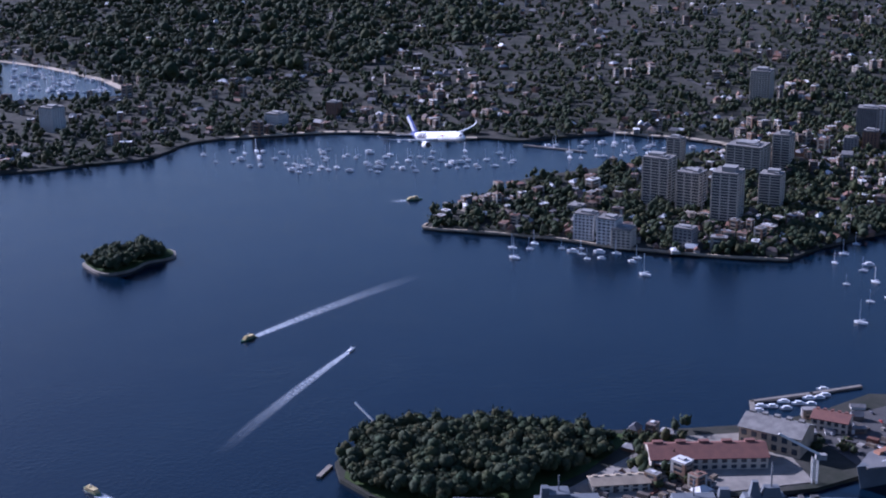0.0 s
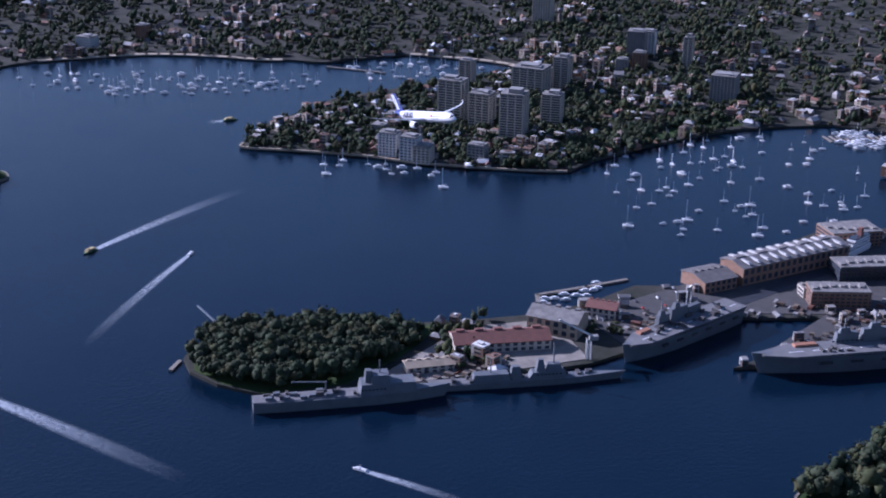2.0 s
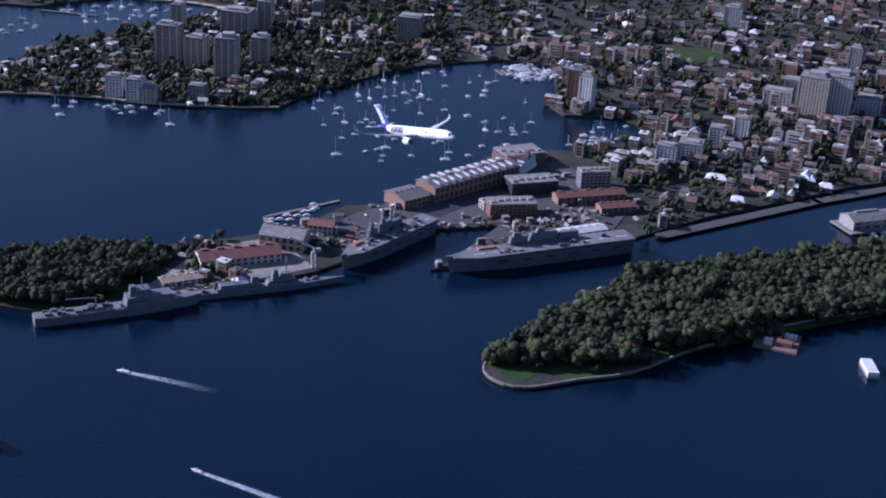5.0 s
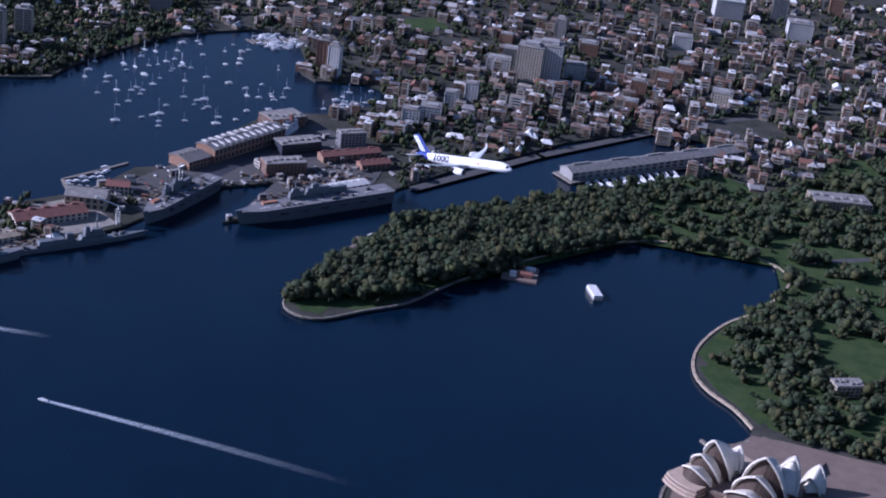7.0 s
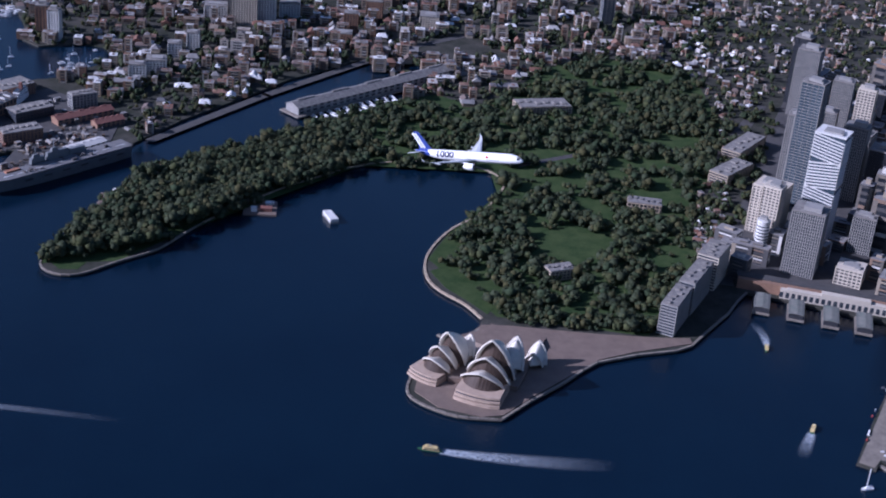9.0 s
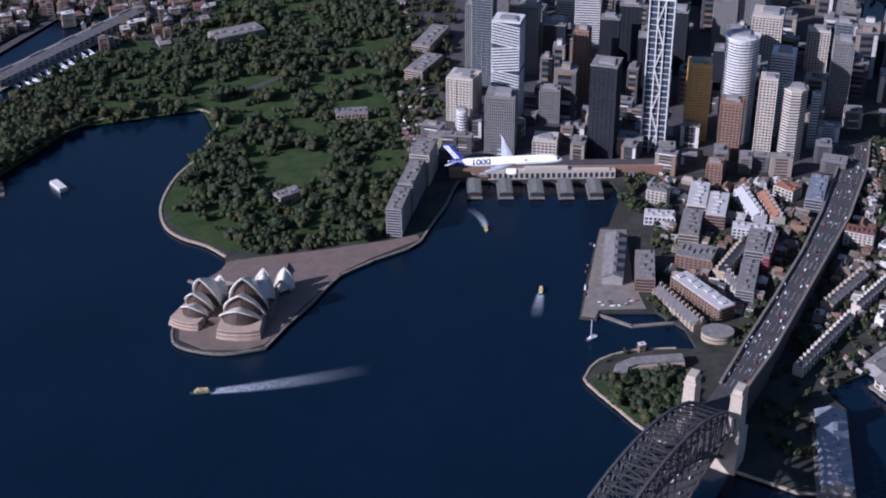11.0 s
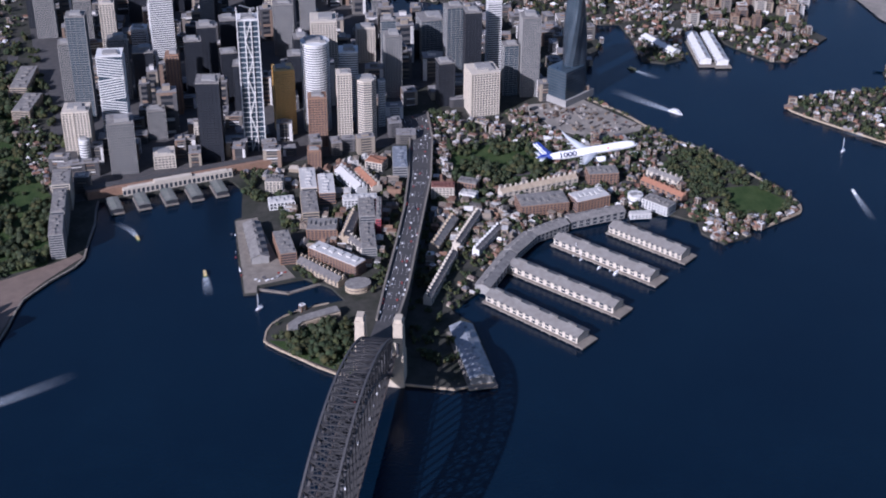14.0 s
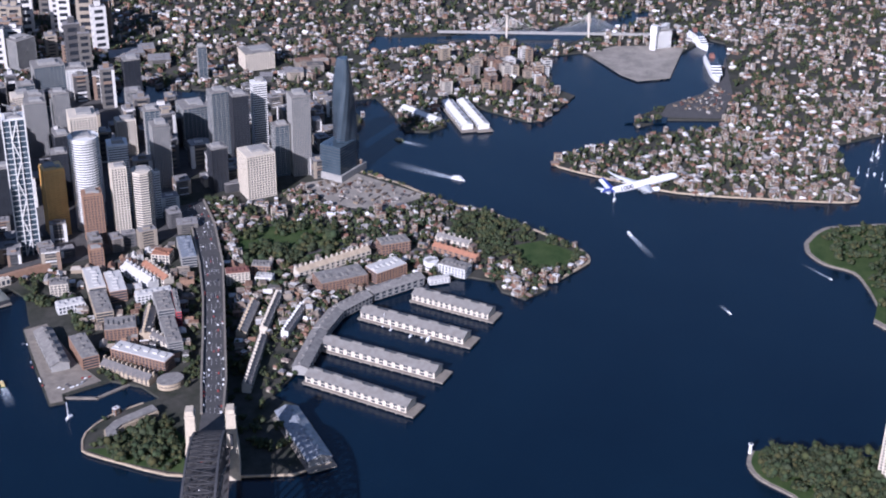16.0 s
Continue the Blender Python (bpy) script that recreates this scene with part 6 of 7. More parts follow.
def fort():
    ob = thing("island_fort", 316, 36, 0, 40, "small dark stone island fort", "fort")
    bm = bmesh.new()
    prism(bm, ring(16, 7, 4, 0, 0), -0.8, 1.4)
    part("bastion", bm, QUAY, ob)
    bm = bmesh.new()
    prism(bm, ring(16, 2, 2, -3, 0), 1.3, 4, 0.85)
    part("round_tower", bm, SANDSTONE, ob)
    bm = bmesh.new()
    box(bm, (2, 0, 1.35), (5, 2.5, 1.4))
    part("barracks", bm, SANDSTONE, ob)


fort()


def beacon():
    ob = thing("white_beacon", -150.5, 87, 0.7, 0, "white harbour beacon on a rocky point", "beacon")
    bm = bmesh.new()
    prism(bm, ring(12, 0.6, 0.6), 0, 3.2, 0.75)
    prism(bm, ring(12, 0.8, 0.8), 3.2, 3.5)
    part("column", bm, WHITE_WALL, ob)
    bm = bmesh.new()
    prism(bm, ring(10, 0.4, 0.4), 3.5, 4.2, 0.7)
    part("lantern", bm, GLASS, ob)


beacon()
tower(-176, 122, 8, 26, "cream", 20)


# ---- cars ----
def car_meshes():
    bm = bmesh.new()
    box(bm, (0, 0, 0.12), (1.1, 0.46, 0.2))
    box(bm, (-0.05, 0, 0.31), (0.62, 0.42, 0.17), 0, 0.8)
    ob = part("car", bm, CAR)
    me = ob.data
    bpy.data.objects.remove(ob)
    return me


CAR_MESH = car_meshes()
random.seed(21)


def park(a, b, c, d, count, label):
    """Cars on the strip between a-b and c-d."""
    for i in range(count):
        u, v = random.random(), (random.randint(0, 4) + 0.5) / 5
        p, q = Vector(a).lerp(Vector(b), u), Vector(c).lerp(Vector(d), u)
        m = p.lerp(q, v)
        way = Vector(b) - Vector(a)
        ob = new("car", CAR_MESH)
        ob.matrix_world = pose(m.x, m.y, m.z, 0, 0, math.degrees(math.atan2(way.y, way.x)))
        tagged(ob, label, "car", "traffic and parked cars")


for i in range(6):
    park(LEFT[i], LEFT[i + 1], RIGHT[i], RIGHT[i + 1], 14, "car on the motorway approach")
P0, P1 = FOOT, FOOT + AX * 70
park((*(P0 + SIDE * 3.6).xy, 11.62), (*(P1 + SIDE * 3.6).xy, 11.62), (*(P0 - SIDE * 3.6).xy, 11.62), (*(P1 - SIDE * 3.6).xy, 11.62), 30, "car on the bridge deck")
park((15, -104, 0.91), (21, -64, 0.91), (17.5, -104, 0.91), (22, -64, 0.91), 10, "car parked on the cruise quay")
park((5, -70, 0.91), (17, -68, 0.91), (5, -66, 0.91), (17, -65, 0.91), 14, "car parked on the cruise quay")
park((350, -95, 0.97), (336, -92, 0.97), (352, -130, 0.97), (336, -122, 0.97), 25, "car parked on the dockyard wharf")
park((305, -118, 0.97), (292, -158, 0.97), (312, -122, 0.97), (302, -165, 0.97), 25, "car parked on the dockyard wharf")


# ---- trees, houses ----
def blob(seed, cores, leaves, size):
    """A ragged crown: a few lumps and many small leafy sprays standing off them, as vertices and triangles."""
    rng = np.random.default_rng(seed)
    bm = bmesh.new()
    lumps = []
    for k in range(cores):
        c = rng.normal(0, 0.45, 3) * (1, 1, 0.4) + (0, 0, 0.55)
        r = rng.uniform(0.28, 0.58)
        lumps.append((c, r))
        res = bmesh.ops.create_icosphere(bm, subdivisions=1, radius=r, matrix=Matrix.Translation(c))
        for v in res["verts"]:
            v.co = Vector(c) + (v.co - Vector(c)) * float(rng.uniform(0.7, 1.2))
    for i in range(leaves):
        c, r = lumps[i % cores]
        d = rng.normal(0, 1, 3)
        d[2] = abs(d[2]) * 1.2 - 0.2
        d /= np.linalg.norm(d)
        at = c + d * r * rng.uniform(0.85, 1.2)
        bm.faces.new([bm.verts.new(at + rng.normal(0, size, 3)) for _ in range(3)])
    bmesh.ops.triangulate(bm, faces=bm.faces)
    bm.verts.index_update()
    vs = np.array([v.co[:] for v in bm.verts])
    fs = np.array([[v.index for v in f.verts] for f in bm.faces])
    bm.free()
    return vs, fs


BLOBS = [blob(i, 6, 150, 0.09) for i in range(6)]
FAR_BLOBS = [blob(i, 3, 24, 0.14) for i in range(6)]


def mass(name, items, shapes, mats, label, category, face_mats=None):
    """One joined mesh from (x, y, z, sx, sy, sz, turn, shape) rows."""
    vs, fs, mi, off = [], [], [], 0
    for x, y, z, sx, sy, sz, turn, k in items:
        v, f = shapes[k]
        c, s = math.cos(turn), math.sin(turn)
        p = v * (sx, sy, sz)
        vs.append(np.stack([x + p[:, 0] * c - p[:, 1] * s, y + p[:, 0] * s + p[:, 1] * c, z + p[:, 2]], 1))
        fs.append(f + off)
        if face_mats is not None:
            mi.append(face_mats[k])
        off += len(v)
    me = bpy.data.meshes.new(name)
    vs, fs = np.concatenate(vs), np.concatenate(fs)
    me.vertices.add(len(vs))
    me.vertices.foreach_set("co", vs.ravel())
    n = fs.shape[1]
    me.loops.add(fs.size)
    me.loops.foreach_set("vertex_index", fs.ravel().astype(np.int32))
    me.polygons.add(len(fs))
    me.polygons.foreach_set("loop_start", np.arange(0, fs.size, n, dtype=np.int32))
    if face_mats is not None:
        me.polygons.foreach_set("material_index", np.concatenate(mi).astype(np.int32))
    for m in mats:
        me.materials.append(m)
    me.update(calc_edges=True)
    me.validate()
    if n == 4:
        me.shade_flat()
    return tagged(new(name, me), label, category, "", "stuff")


def house_shape(hip, flat=False):
    """Walls and roof of a small house as quads (a ridge of two corners doubles up)."""
    v = [(-.5, -.5, 0), (.5, -.5, 0), (.5, .5, 0), (-.5, .5, 0), (-.5, -.5, .6), (.5, -.5, .6), (.5, .5, .6), (-.5, .5, .6)]
    e = 0.56
    zr = 0.62 if flat else 1.0
    v += [(-e, -e, .58), (e, -e, .58), (e, e, .58), (-e, e, .58), (-e + hip, -.02, zr), (e - hip, -.02, zr), (e - hip, .02, zr), (-e + hip, .02, zr)]
    if flat:
        v[12:16] = [(-.5, -.5, .66), (.5, -.5, .66), (.5, .5, .66), (-.5, .5, .66)]
    f = [(0, 1, 5, 4), (1, 2, 6, 5), (2, 3, 7, 6), (3, 0, 4, 7), (8, 9, 13, 12), (9, 10, 14, 13), (10, 11, 15, 14), (11, 8, 12, 15), (12, 13, 14, 15), (11, 10, 9, 8)]
    return np.array(v, float), np.array(f)


def flat_shape(floors):
    """A flat roofed block: dark glazing set back between floor bands."""
    v, f, m = [], [], []

    def cube(x, y, z0, z1, mat, top):
        o = len(v)
        v.extend([(sx * x, sy * y, z) for z in (z0, z1) for sx, sy in ((-1, -1), (1, -1), (1, 1), (-1, 1))])
        q = [(0, 1, 5, 4), (1, 2, 6, 5), (2, 3, 7, 6), (3, 0, 4, 7), (4, 5, 6, 7)]
        for i, k in enumerate(q):
            f.append(tuple(o + j for j in k))
            m.append(top if i == 4 else mat)

    cube(0.465, 0.465, 0, 0.95, 2, 2)
    for i in range(floors + 1):
        z = i / floors * 0.9
        cube(0.5, 0.5, z, z + 0.42 / floors, 0, 1 if i == floors else 0)
    for sx in (-1, 1):
        for sy in (-1, 1):
            o = len(v)
            cube(0.1, 0.1, 0, 0.94, 0, 0)
            v[o:] = [(p[0] + 0.401 * sx, p[1] + 0.401 * sy, p[2]) for p in v[o:]]
    o = len(v)
    cube(0.2, 0.18, 0.95, 1.08, 0, 1)
    return np.array(v, float), np.array(f), np.array(m)


ROOF_FACES = np.array([0, 0, 0, 0, 1, 1, 1, 1, 1, 1])
FLATS = [flat_shape(n) for n in (2, 3, 4, 6)]
HOUSES = [house_shape(0.0), house_shape(0.25), house_shape(0.4)] + [(v, f) for v, f, m in FLATS]
FACE_MATS = [ROOF_FACES] * 3 + [m for v, f, m in FLATS]


def flat_kind(h):
    return 3 + (0 if h < 2 else 1 if h < 3.4 else 2 if h < 6 else 3)


PARK = [(128, -97), (158, -125), (157, -151), (150, -184), (158, -204), (203, -188), (234, -113), (244, -82), (264, -71), (268, -108), (253, -173), (214, -258), (200, -275), (160, -262), (122, -292), (84, -300),
        (80, -240), (84, -200), (74, -150), (84, -104)]
CITY = [(68, -150), (60, -155), (10, -152), (-25, -150), (-70, -150), (-90, -180), (-120, -165), (-165, -172), (-200, -230), (-195, -262), (-140, -300), (-60, -360), (60, -360), (80, -300), (72, -200)]
NAVAL = [(360, -130), (362, -200), (340, -215), (296, -195), (284, -160), (305, -105), (330, -85), (334, -60), (360, -70), (360, -90)]
GI_WOOD = [(392, -19), (387, -9), (376, -4), (368, -6), (359, -12), (354, -26), (357, -44), (366, -62), (377, -47)]
HEADLAND = [(-195, -46), (-196, -56), (-191, -80), (-186, -102), (-176, -108), (-160, -92), (-160, -60), (-168, -44)]
OBSERVATORY = [(-78, -115), (-85, -140), (-110, -140), (-125, -125), (-118, -105), (-95, -100)]
DAWES = [(22, -30), (16, -18), (6, -5), (-2, -8), (-6, -36), (8, -32)]
TOWER_POINT = [(528, -102), (500, -126), (470, -150), (450, -175), (470, -240), (540, -250), (562, -200), (550, -140)]


def blocked(p):
    return any((p[0] - t[1]) ** 2 + (p[1] - t[2]) ** 2 < (t[3] * 0.75) ** 2 for t in TOWERS)


def on_motorway(p, pad=1.0):
    for a, b, c, d in zip(LEFT, LEFT[1:], RIGHT, RIGHT[1:]):
        if inside(p, [a[:2], b[:2], d[:2], c[:2]]):
            return True
    return False


def wood(name, pts, count, r0, r1, z, label, skip=(), hill=0.0, glade=9.0, clear=False):
    xs, ys = [p[0] for p in pts], [p[1] for p in pts]
    cx, cy = sum(xs) / len(xs), sum(ys) / len(ys)
    size = max(max(xs) - min(xs), max(ys) - min(ys)) / 2
    items = []
    for _ in range(count * 8):
        if len(items) >= count:
            break
        p = (random.uniform(min(xs), max(xs)), random.uniform(min(ys), max(ys)))
        if not inside(p, pts) or any(inside(p, q) for q in skip):
            continue
        if noise.noise(Vector((p[0] / 8, p[1] / 8, 7.7))) > glade or (clear and near_built(p, 0.8)):
            continue
        r = random.uniform(r0, r1) * random.choice((0.75, 1.0, 1.0, 1.2))
        lift = hill * max(0, 1 - ((p[0] - cx) ** 2 + (p[1] - cy) ** 2) / size ** 2)
        items.append((p[0], p[1], z + lift + r * 0.1, r * 1.1, r * 1.1, r * random.uniform(0.85, 1.35), random.uniform(0, 6.28), random.randrange(6)))
    return mass(name, items, FAR_BLOBS if r1 > 4 else BLOBS, [LEAF], label, "trees")


random.seed(3)
PATHS = [[(150, -186), (140, -190), (120, -215), (124, -218), (144, -196)]]
DOMAIN = [(122, -290), (160, -261), (178, -268), (171, -300), (168, -330), (150, -362), (104, -362), (84, -300)]
slab("lawn_domain", DOMAIN, 0.7, 0.83, GRASS, "wide park lawn behind the gallery", "lawn")
slab("lawn_gardens", PARK, 0.7, 0.84, GRASS, "shaded grass under the garden trees", "lawn")
EAST = [(272, -325), (230, -262), (182, -262), (178, -270), (172, -300), (165, -325)]
wood("garden_trees", PARK, 1500, 1.0, 2.8, 0.7, "dense dark green garden trees with lawns between", LAWNS + PATHS + [EAST], 0.0, 0.2)
wood("point_trees", [(264, -73), (255, -72), (240, -96), (232, -122), (222, -150), (205, -182), (225, -230), (250, -176), (266, -142), (266, -100)], 900, 1.5, 2.8, 0.7, "dense dark green trees covering the narrow point", LAWNS + [EAST], 2.0)
slab("lawn_naval_hill", [(393, -20), (388, -10), (377, -4), (367, -6), (358, -11), (352, -28), (357, -46), (366, -64), (378, -47)], 0.6, 0.9, GRASS, "rough grass round the wooded naval hill", "grass")
wood("naval_hill_trees", [(392.5, -19), (387, -8.5), (376.5, -4), (367.5, -6), (358, -12), (353, -27), (357, -45), (366, -63), (377.5, -47)], 420, 1.1, 2.3, 0.7, "dense dark trees on the naval hill", (), 2.5)
wood("headland_trees", HEADLAND, 330, 0.9, 1.8, 0.7, "young green bushes on the headland park", LAWNS)
slab("lawn_observatory", OBSERVATORY, 0.7, 0.84, GRASS, "green park on the hill", "lawn")
wood("observatory_trees", OBSERVATORY, 110, 1.3, 2.5, 0.7, "dark green park trees on the hill", LAWNS, 0.0, 0.25)
slab("lawn_bridge_park", [(22.5, -29), (16, -17), (6, -4.5), (-4, 5), (-7, -4), (-5, -30), (2, -31), (12, -24)], 0.7, 0.9, GRASS, "green park slope below the bridge", "lawn")
wood("bridge_park_trees", DAWES, 90, 1.2, 2.4, 0.7, "green park trees below the bridge")
wood("tower_point_trees", TOWER_POINT, 620, 1.0, 2.0, 0.7, "dark trees between the apartment towers")
for key, pts in ISLANDS.items():
    inner = [(sum(p[0] for p in pts) / len(pts) * 0.12 + p[0] * 0.88, sum(p[1] for p in pts) / len(pts) * 0.12 + p[1] * 0.88) for p in pts]
    wood("island_trees", inner, 110 if key[0] == "s" else 420, 1.1, 2.2, 0.7, "dark trees covering a small rocky island", (), 2.0)
wood("far_golf_trees", [(800, -90), (1100, -60), (1300, -200), (1200, -420), (900, -380), (820, -200)], 1600, 2.5, 5.0, 0.7, "far dark woods and golf course trees", LAWNS)
wood("forecourt_trees", [(124, -95), (110, -98), (98, -101), (84, -106), (86, -113), (100, -108), (112, -104), (126, -102)], 70, 1.0, 2.0, 0.7, "dark trees above the forecourt wall")
wood("domain_park_trees", DOMAIN, 330, 1.3, 2.7, 0.7, "dark trees dotted over a park lawn", (), 0.0, 0.05)
wood("domain_trees", [(122, -250), (124, -300), (110, -320), (86, -310), (84, -240)], 150, 1.5, 2.8, 0.7, "dark park trees behind the gallery", LAWNS)
wood("under_bridge_trees", [(-30, 8), (-36, -10), (-34, -40), (-24, -36), (-22, 0)], 34, 1.0, 2.0, 0.7, "dark trees beside the bridge approach")
wood("terrace_trees", [(4, -60), (-10, -120), (-40, -140), (-80, -140), (-80, -70), (-45, -40)], 420, 0.7, 1.5, 0.7, "dark trees between old terraces", (), 0.0, 9.0, True)
wood("macquarie_street_trees", [(62, -186), (84, -196), (84, -300), (64, -330)], 150, 1.2, 2.4, 0.7, "dark street trees before sandstone buildings")
wood("quay_park_trees", [(-12, -151), (2, -148), (4, -124), (-5, -122), (-4, -108), (-1, -100), (-9, -100), (-11, -125)], 60, 1.0, 1.9, 0.7, "dark fig trees of the quay park", (), 0.0, 9.0, True)
wood("approach_trees", [(-47, -44), (-75, -82), (-93, -105), (-100, -123), (-88, -122), (-63, -81), (-43, -45)], 90, 0.9, 1.8, 0.7, "dark trees along the motorway ramp")
wood("naval_yard_trees", [(352, -88), (346, -104), (338, -96), (345, -84)], 16, 0.8, 1.4, 0.7, "small trees between dockyard buildings")
wood("rushcutters_trees", [(452, -180), (456, -262), (470, -262), (466, -190)], 120, 1.2, 2.2, 0.7, "dark trees round the bay park", LAWNS)

def clutter(name, pts, count, label):
    rows = []
    xs, ys = [p[0] for p in pts], [p[1] for p in pts]
    while len(rows) < count:
        p = (random.uniform(min(xs), max(xs)), random.uniform(min(ys), max(ys)))
        if inside(p, pts) and inside(p, MAINLAND):
            rows.append((p[0], p[1], 0.9, random.uniform(0.4, 2.6), random.uniform(0.4, 1.2), random.uniform(0.3, 1.1), radians(random.choice((20, 110)) + random.uniform(-8, 8)), 0))
    box_shape = (np.array([(x, y, z) for z in (0, 1) for x, y in ((-.5, -.5), (.5, -.5), (.5, .5), (-.5, .5))], float), np.array([(0, 1, 5, 4), (1, 2, 6, 5), (2, 3, 7, 6), (3, 0, 4, 7), (4, 5, 6, 7)]))
    mass(name, rows, [box_shape], [STORES], label, "stores")


clutter("site_stores", [(-137, -168), (-160, -164), (-172, -133), (-150, -131), (-138, -145)], 120, "site huts, pipes and stacked materials on bare ground")
clutter("wharf_stores", [(345, -40), (352, -44), (344, -66), (336, -62)], 60, "vehicles, crates and gear on the naval wharf")
clutter("yard_stores", [(352, -98), (337, -122), (331, -140), (318, -160), (304, -188), (294, -164), (312, -122), (330, -95)], 160, "sheds, vehicles and gear about the dockyard")
clutter("dock_stores", [(312, -122), (318, -146), (306, -180), (294, -160)], 70, "crates and gear on the dockyard wharf")
clutter("container_stacks", [(-385, -166), (-366, -160), (-340, -154), (-352, -132), (-378, -150)], 80, "stacked shipping containers on a far wharf")

# fans over which the suburbs thin out with distance
UNDER = [(25, -33), (17, -14), (-6, 8), (-38, 21), (-46, -15), (-32, -44), (-4, -46)]
BARE = [(-133, -173), (-163, -168), (-176, -130), (-149, -126), (-133, -143)]
POINT = [(-358, -243), (-380, -243), (-397, -233), (-411, -220), (-369, -186), (-351, -192), (-350, -205)]
WHARF = [(-388, -168), (-366, -158), (-338, -156), (-323, -144), (-350, -126), (-382, -150), (-424, -198)]
FANS = [(130, 110, 128, -50, 4, 6.0, 19, 6200), (70, 235, 185, -100, -45, 8.0, 25, 5500), (80, 320, 245, -165, -85, 16.0, 36, 7000), (135, 335, 255, -190, -105, 15.0, 30, 13000)]
OLD_TOWN = [(28, -50), (20, -150), (-72, -150), (-75, -110), (-40, -50), (-10, -44)]
EAST_TOWN = [(268, -312), (199, -275), (182, -266), (178, -270), (172, -300), (165, -325), (272, -325)]
INNER_BAY = [(205, -309), (190, -272), (182, -267), (183, -300), (200, -358), (262, -345), (238, -325)]
slab("ground_wharf_end", INNER_BAY, -1.5, 0.78, [GROUND], "quay land behind the finger wharf", "ground")


WATERS = ([(-273, -330), (-345, -298), (-381, -285), (-447, -279), (-361, -261), (-335, -259), (-336, -286), (-254, -310)],
          [(-329, -253), (-355, -241), (-349, -203), (-351, -193), (-325, -180), (-299, -189), (-309, -215)], [(-108, -327), (-128, -324), (-149, -294), (-140, -273), (-104, -311)])


def suburbs():
    houses, trees, blocks = [], [], []
    for ex, ey, eh, a0, a1, d0, d1, count in FANS:
        for _ in range(count * 3):
            th, dep = radians(random.uniform(a0, a1)), radians(random.uniform(d0, d1))
            r = eh / math.tan(dep)
            p = (ex + r * math.cos(th), ey + r * math.sin(th))
            east = inside(p, EAST_TOWN)
            if not (east or inside(p, MAINLAND)) or any(inside(p, q) for q in (WATERS if east else (PARK, *WATERS)) + (NAVAL, DOMAIN, GI_WOOD, HEADLAND, ROSE, OBSERVATORY, BARE, POINT, WHARF, UNDER)) or on_motorway(p):
                continue
            if any(inside(p, q) for q in LAWNS) or blocked(p) or inside(p, CITY) or inside(p, OLD_TOWN) or (p[0] < 10 and p[1] > -150 and near_built(p)):
                continue
            if p[1] > -150 and 20 < p[0] < 145:
                continue
            grove = noise.noise(Vector((p[0] / 45, p[1] / 45, 0.3)))
            scale = 0.75 + r / 1500 if p[0] > 100 else 0.62 + r / 2400
            if random.random() < (0.66 if grove > 0.05 else 0.42) + (0.37 if p[0] > 560 else 0.26 if p[0] > 450 else 0.0 if p[0] < -60 else 0.1):
                s = random.uniform(1.0, 2.3) * scale
                trees.append((p[0], p[1], 0.7, s, s, s * random.uniform(1, 1.5), random.uniform(0, 6.28), random.randrange(6)))
            else:
                s = random.uniform(1.2, 2.8) * scale
                turn = radians(25 + 30 * noise.noise(Vector((p[0] / 90, p[1] / 90, 5))) * 3 + random.choice((0, 90)))
                inner = 120 < p[0] < 430 and -560 < p[1] < -190
                k = random.choices(range(4), (1, 1, 1, 6) if inner else (3, 3, 2, 4))[0]
                h = random.uniform(1.3, 2.6) * scale * (random.choice((1, 1.4, 2.0)) if k == 3 else 1)
                if inner:
                    s, h, turn = s * 1.35, h * 1.35, radians(20 + random.choice((0, 90)) + random.uniform(-5, 5))
                houses.append((p[0], p[1], 0.7, s * random.uniform(1, 1.7), s, h, turn, k if k < 3 else flat_kind(h)))
    return houses, trees


random.seed(17)
TOWN, STREET_TREES = suburbs()


def on_ramp(p):
    """Distance from the middle of the motorway."""
    return min((Vector(a[:2]).lerp(Vector(b[:2]), 0.5).lerp(Vector(c[:2]).lerp(Vector(d[:2]), 0.5), k / 4) - Vector(p)).length
               for a, b, c, d in zip(LEFT, RIGHT, LEFT[1:], RIGHT[1:]) for k in range(5))


def city_fill():
    rows = []
    for _ in range(420):
        p = (random.uniform(-200, 80), random.uniform(-360, -150))
        if inside(p, CITY) and not blocked(p) and not on_motorway(p) and not (p[0] > 60 and p[1] < -185):
            h = random.uniform(3, 9) + (random.uniform(4, 14) if p[1] < -200 and p[0] > -110 and random.random() < 0.5 else 0)
            rows.append((p[0], p[1], 0.7, random.uniform(4, 9), random.uniform(4, 8), h, radians(random.uniform(-20, -6)), flat_kind(h)))
    for _ in range(520):
        p = (random.uniform(-80, -6), random.uniform(-146, -58))
        if inside(p, MAINLAND) and not on_motorway(p) and not inside(p, OBSERVATORY) and p[0] < 4 and not near_built(p, 1.3) and on_ramp(p) > 8:
            rows.append((p[0], p[1], 0.7, random.uniform(2.0, 4.6), random.uniform(1.8, 3.0), random.uniform(1.6, 3.2), radians(random.choice((66, -24)) + random.uniform(-5, 5)), random.choice((4, 3, 5, 1, 0, 0))))
    for _ in range(90):
        p = (random.uniform(292, 360), random.uniform(-205, -90))
        if inside(p, NAVAL) and inside(p, MAINLAND) and not (331 < p[0] < 352 and -182 < p[1] < -140) and not (333 < p[0] < 343):
            rows.append((p[0], p[1], 0.7, random.uniform(1.2, 3.2), random.uniform(1, 2.2), random.uniform(0.8, 2.4), radians(random.choice((62, -28)) + random.uniform(-6, 6)), random.choice((3, 3, 4, 0))))
    return rows


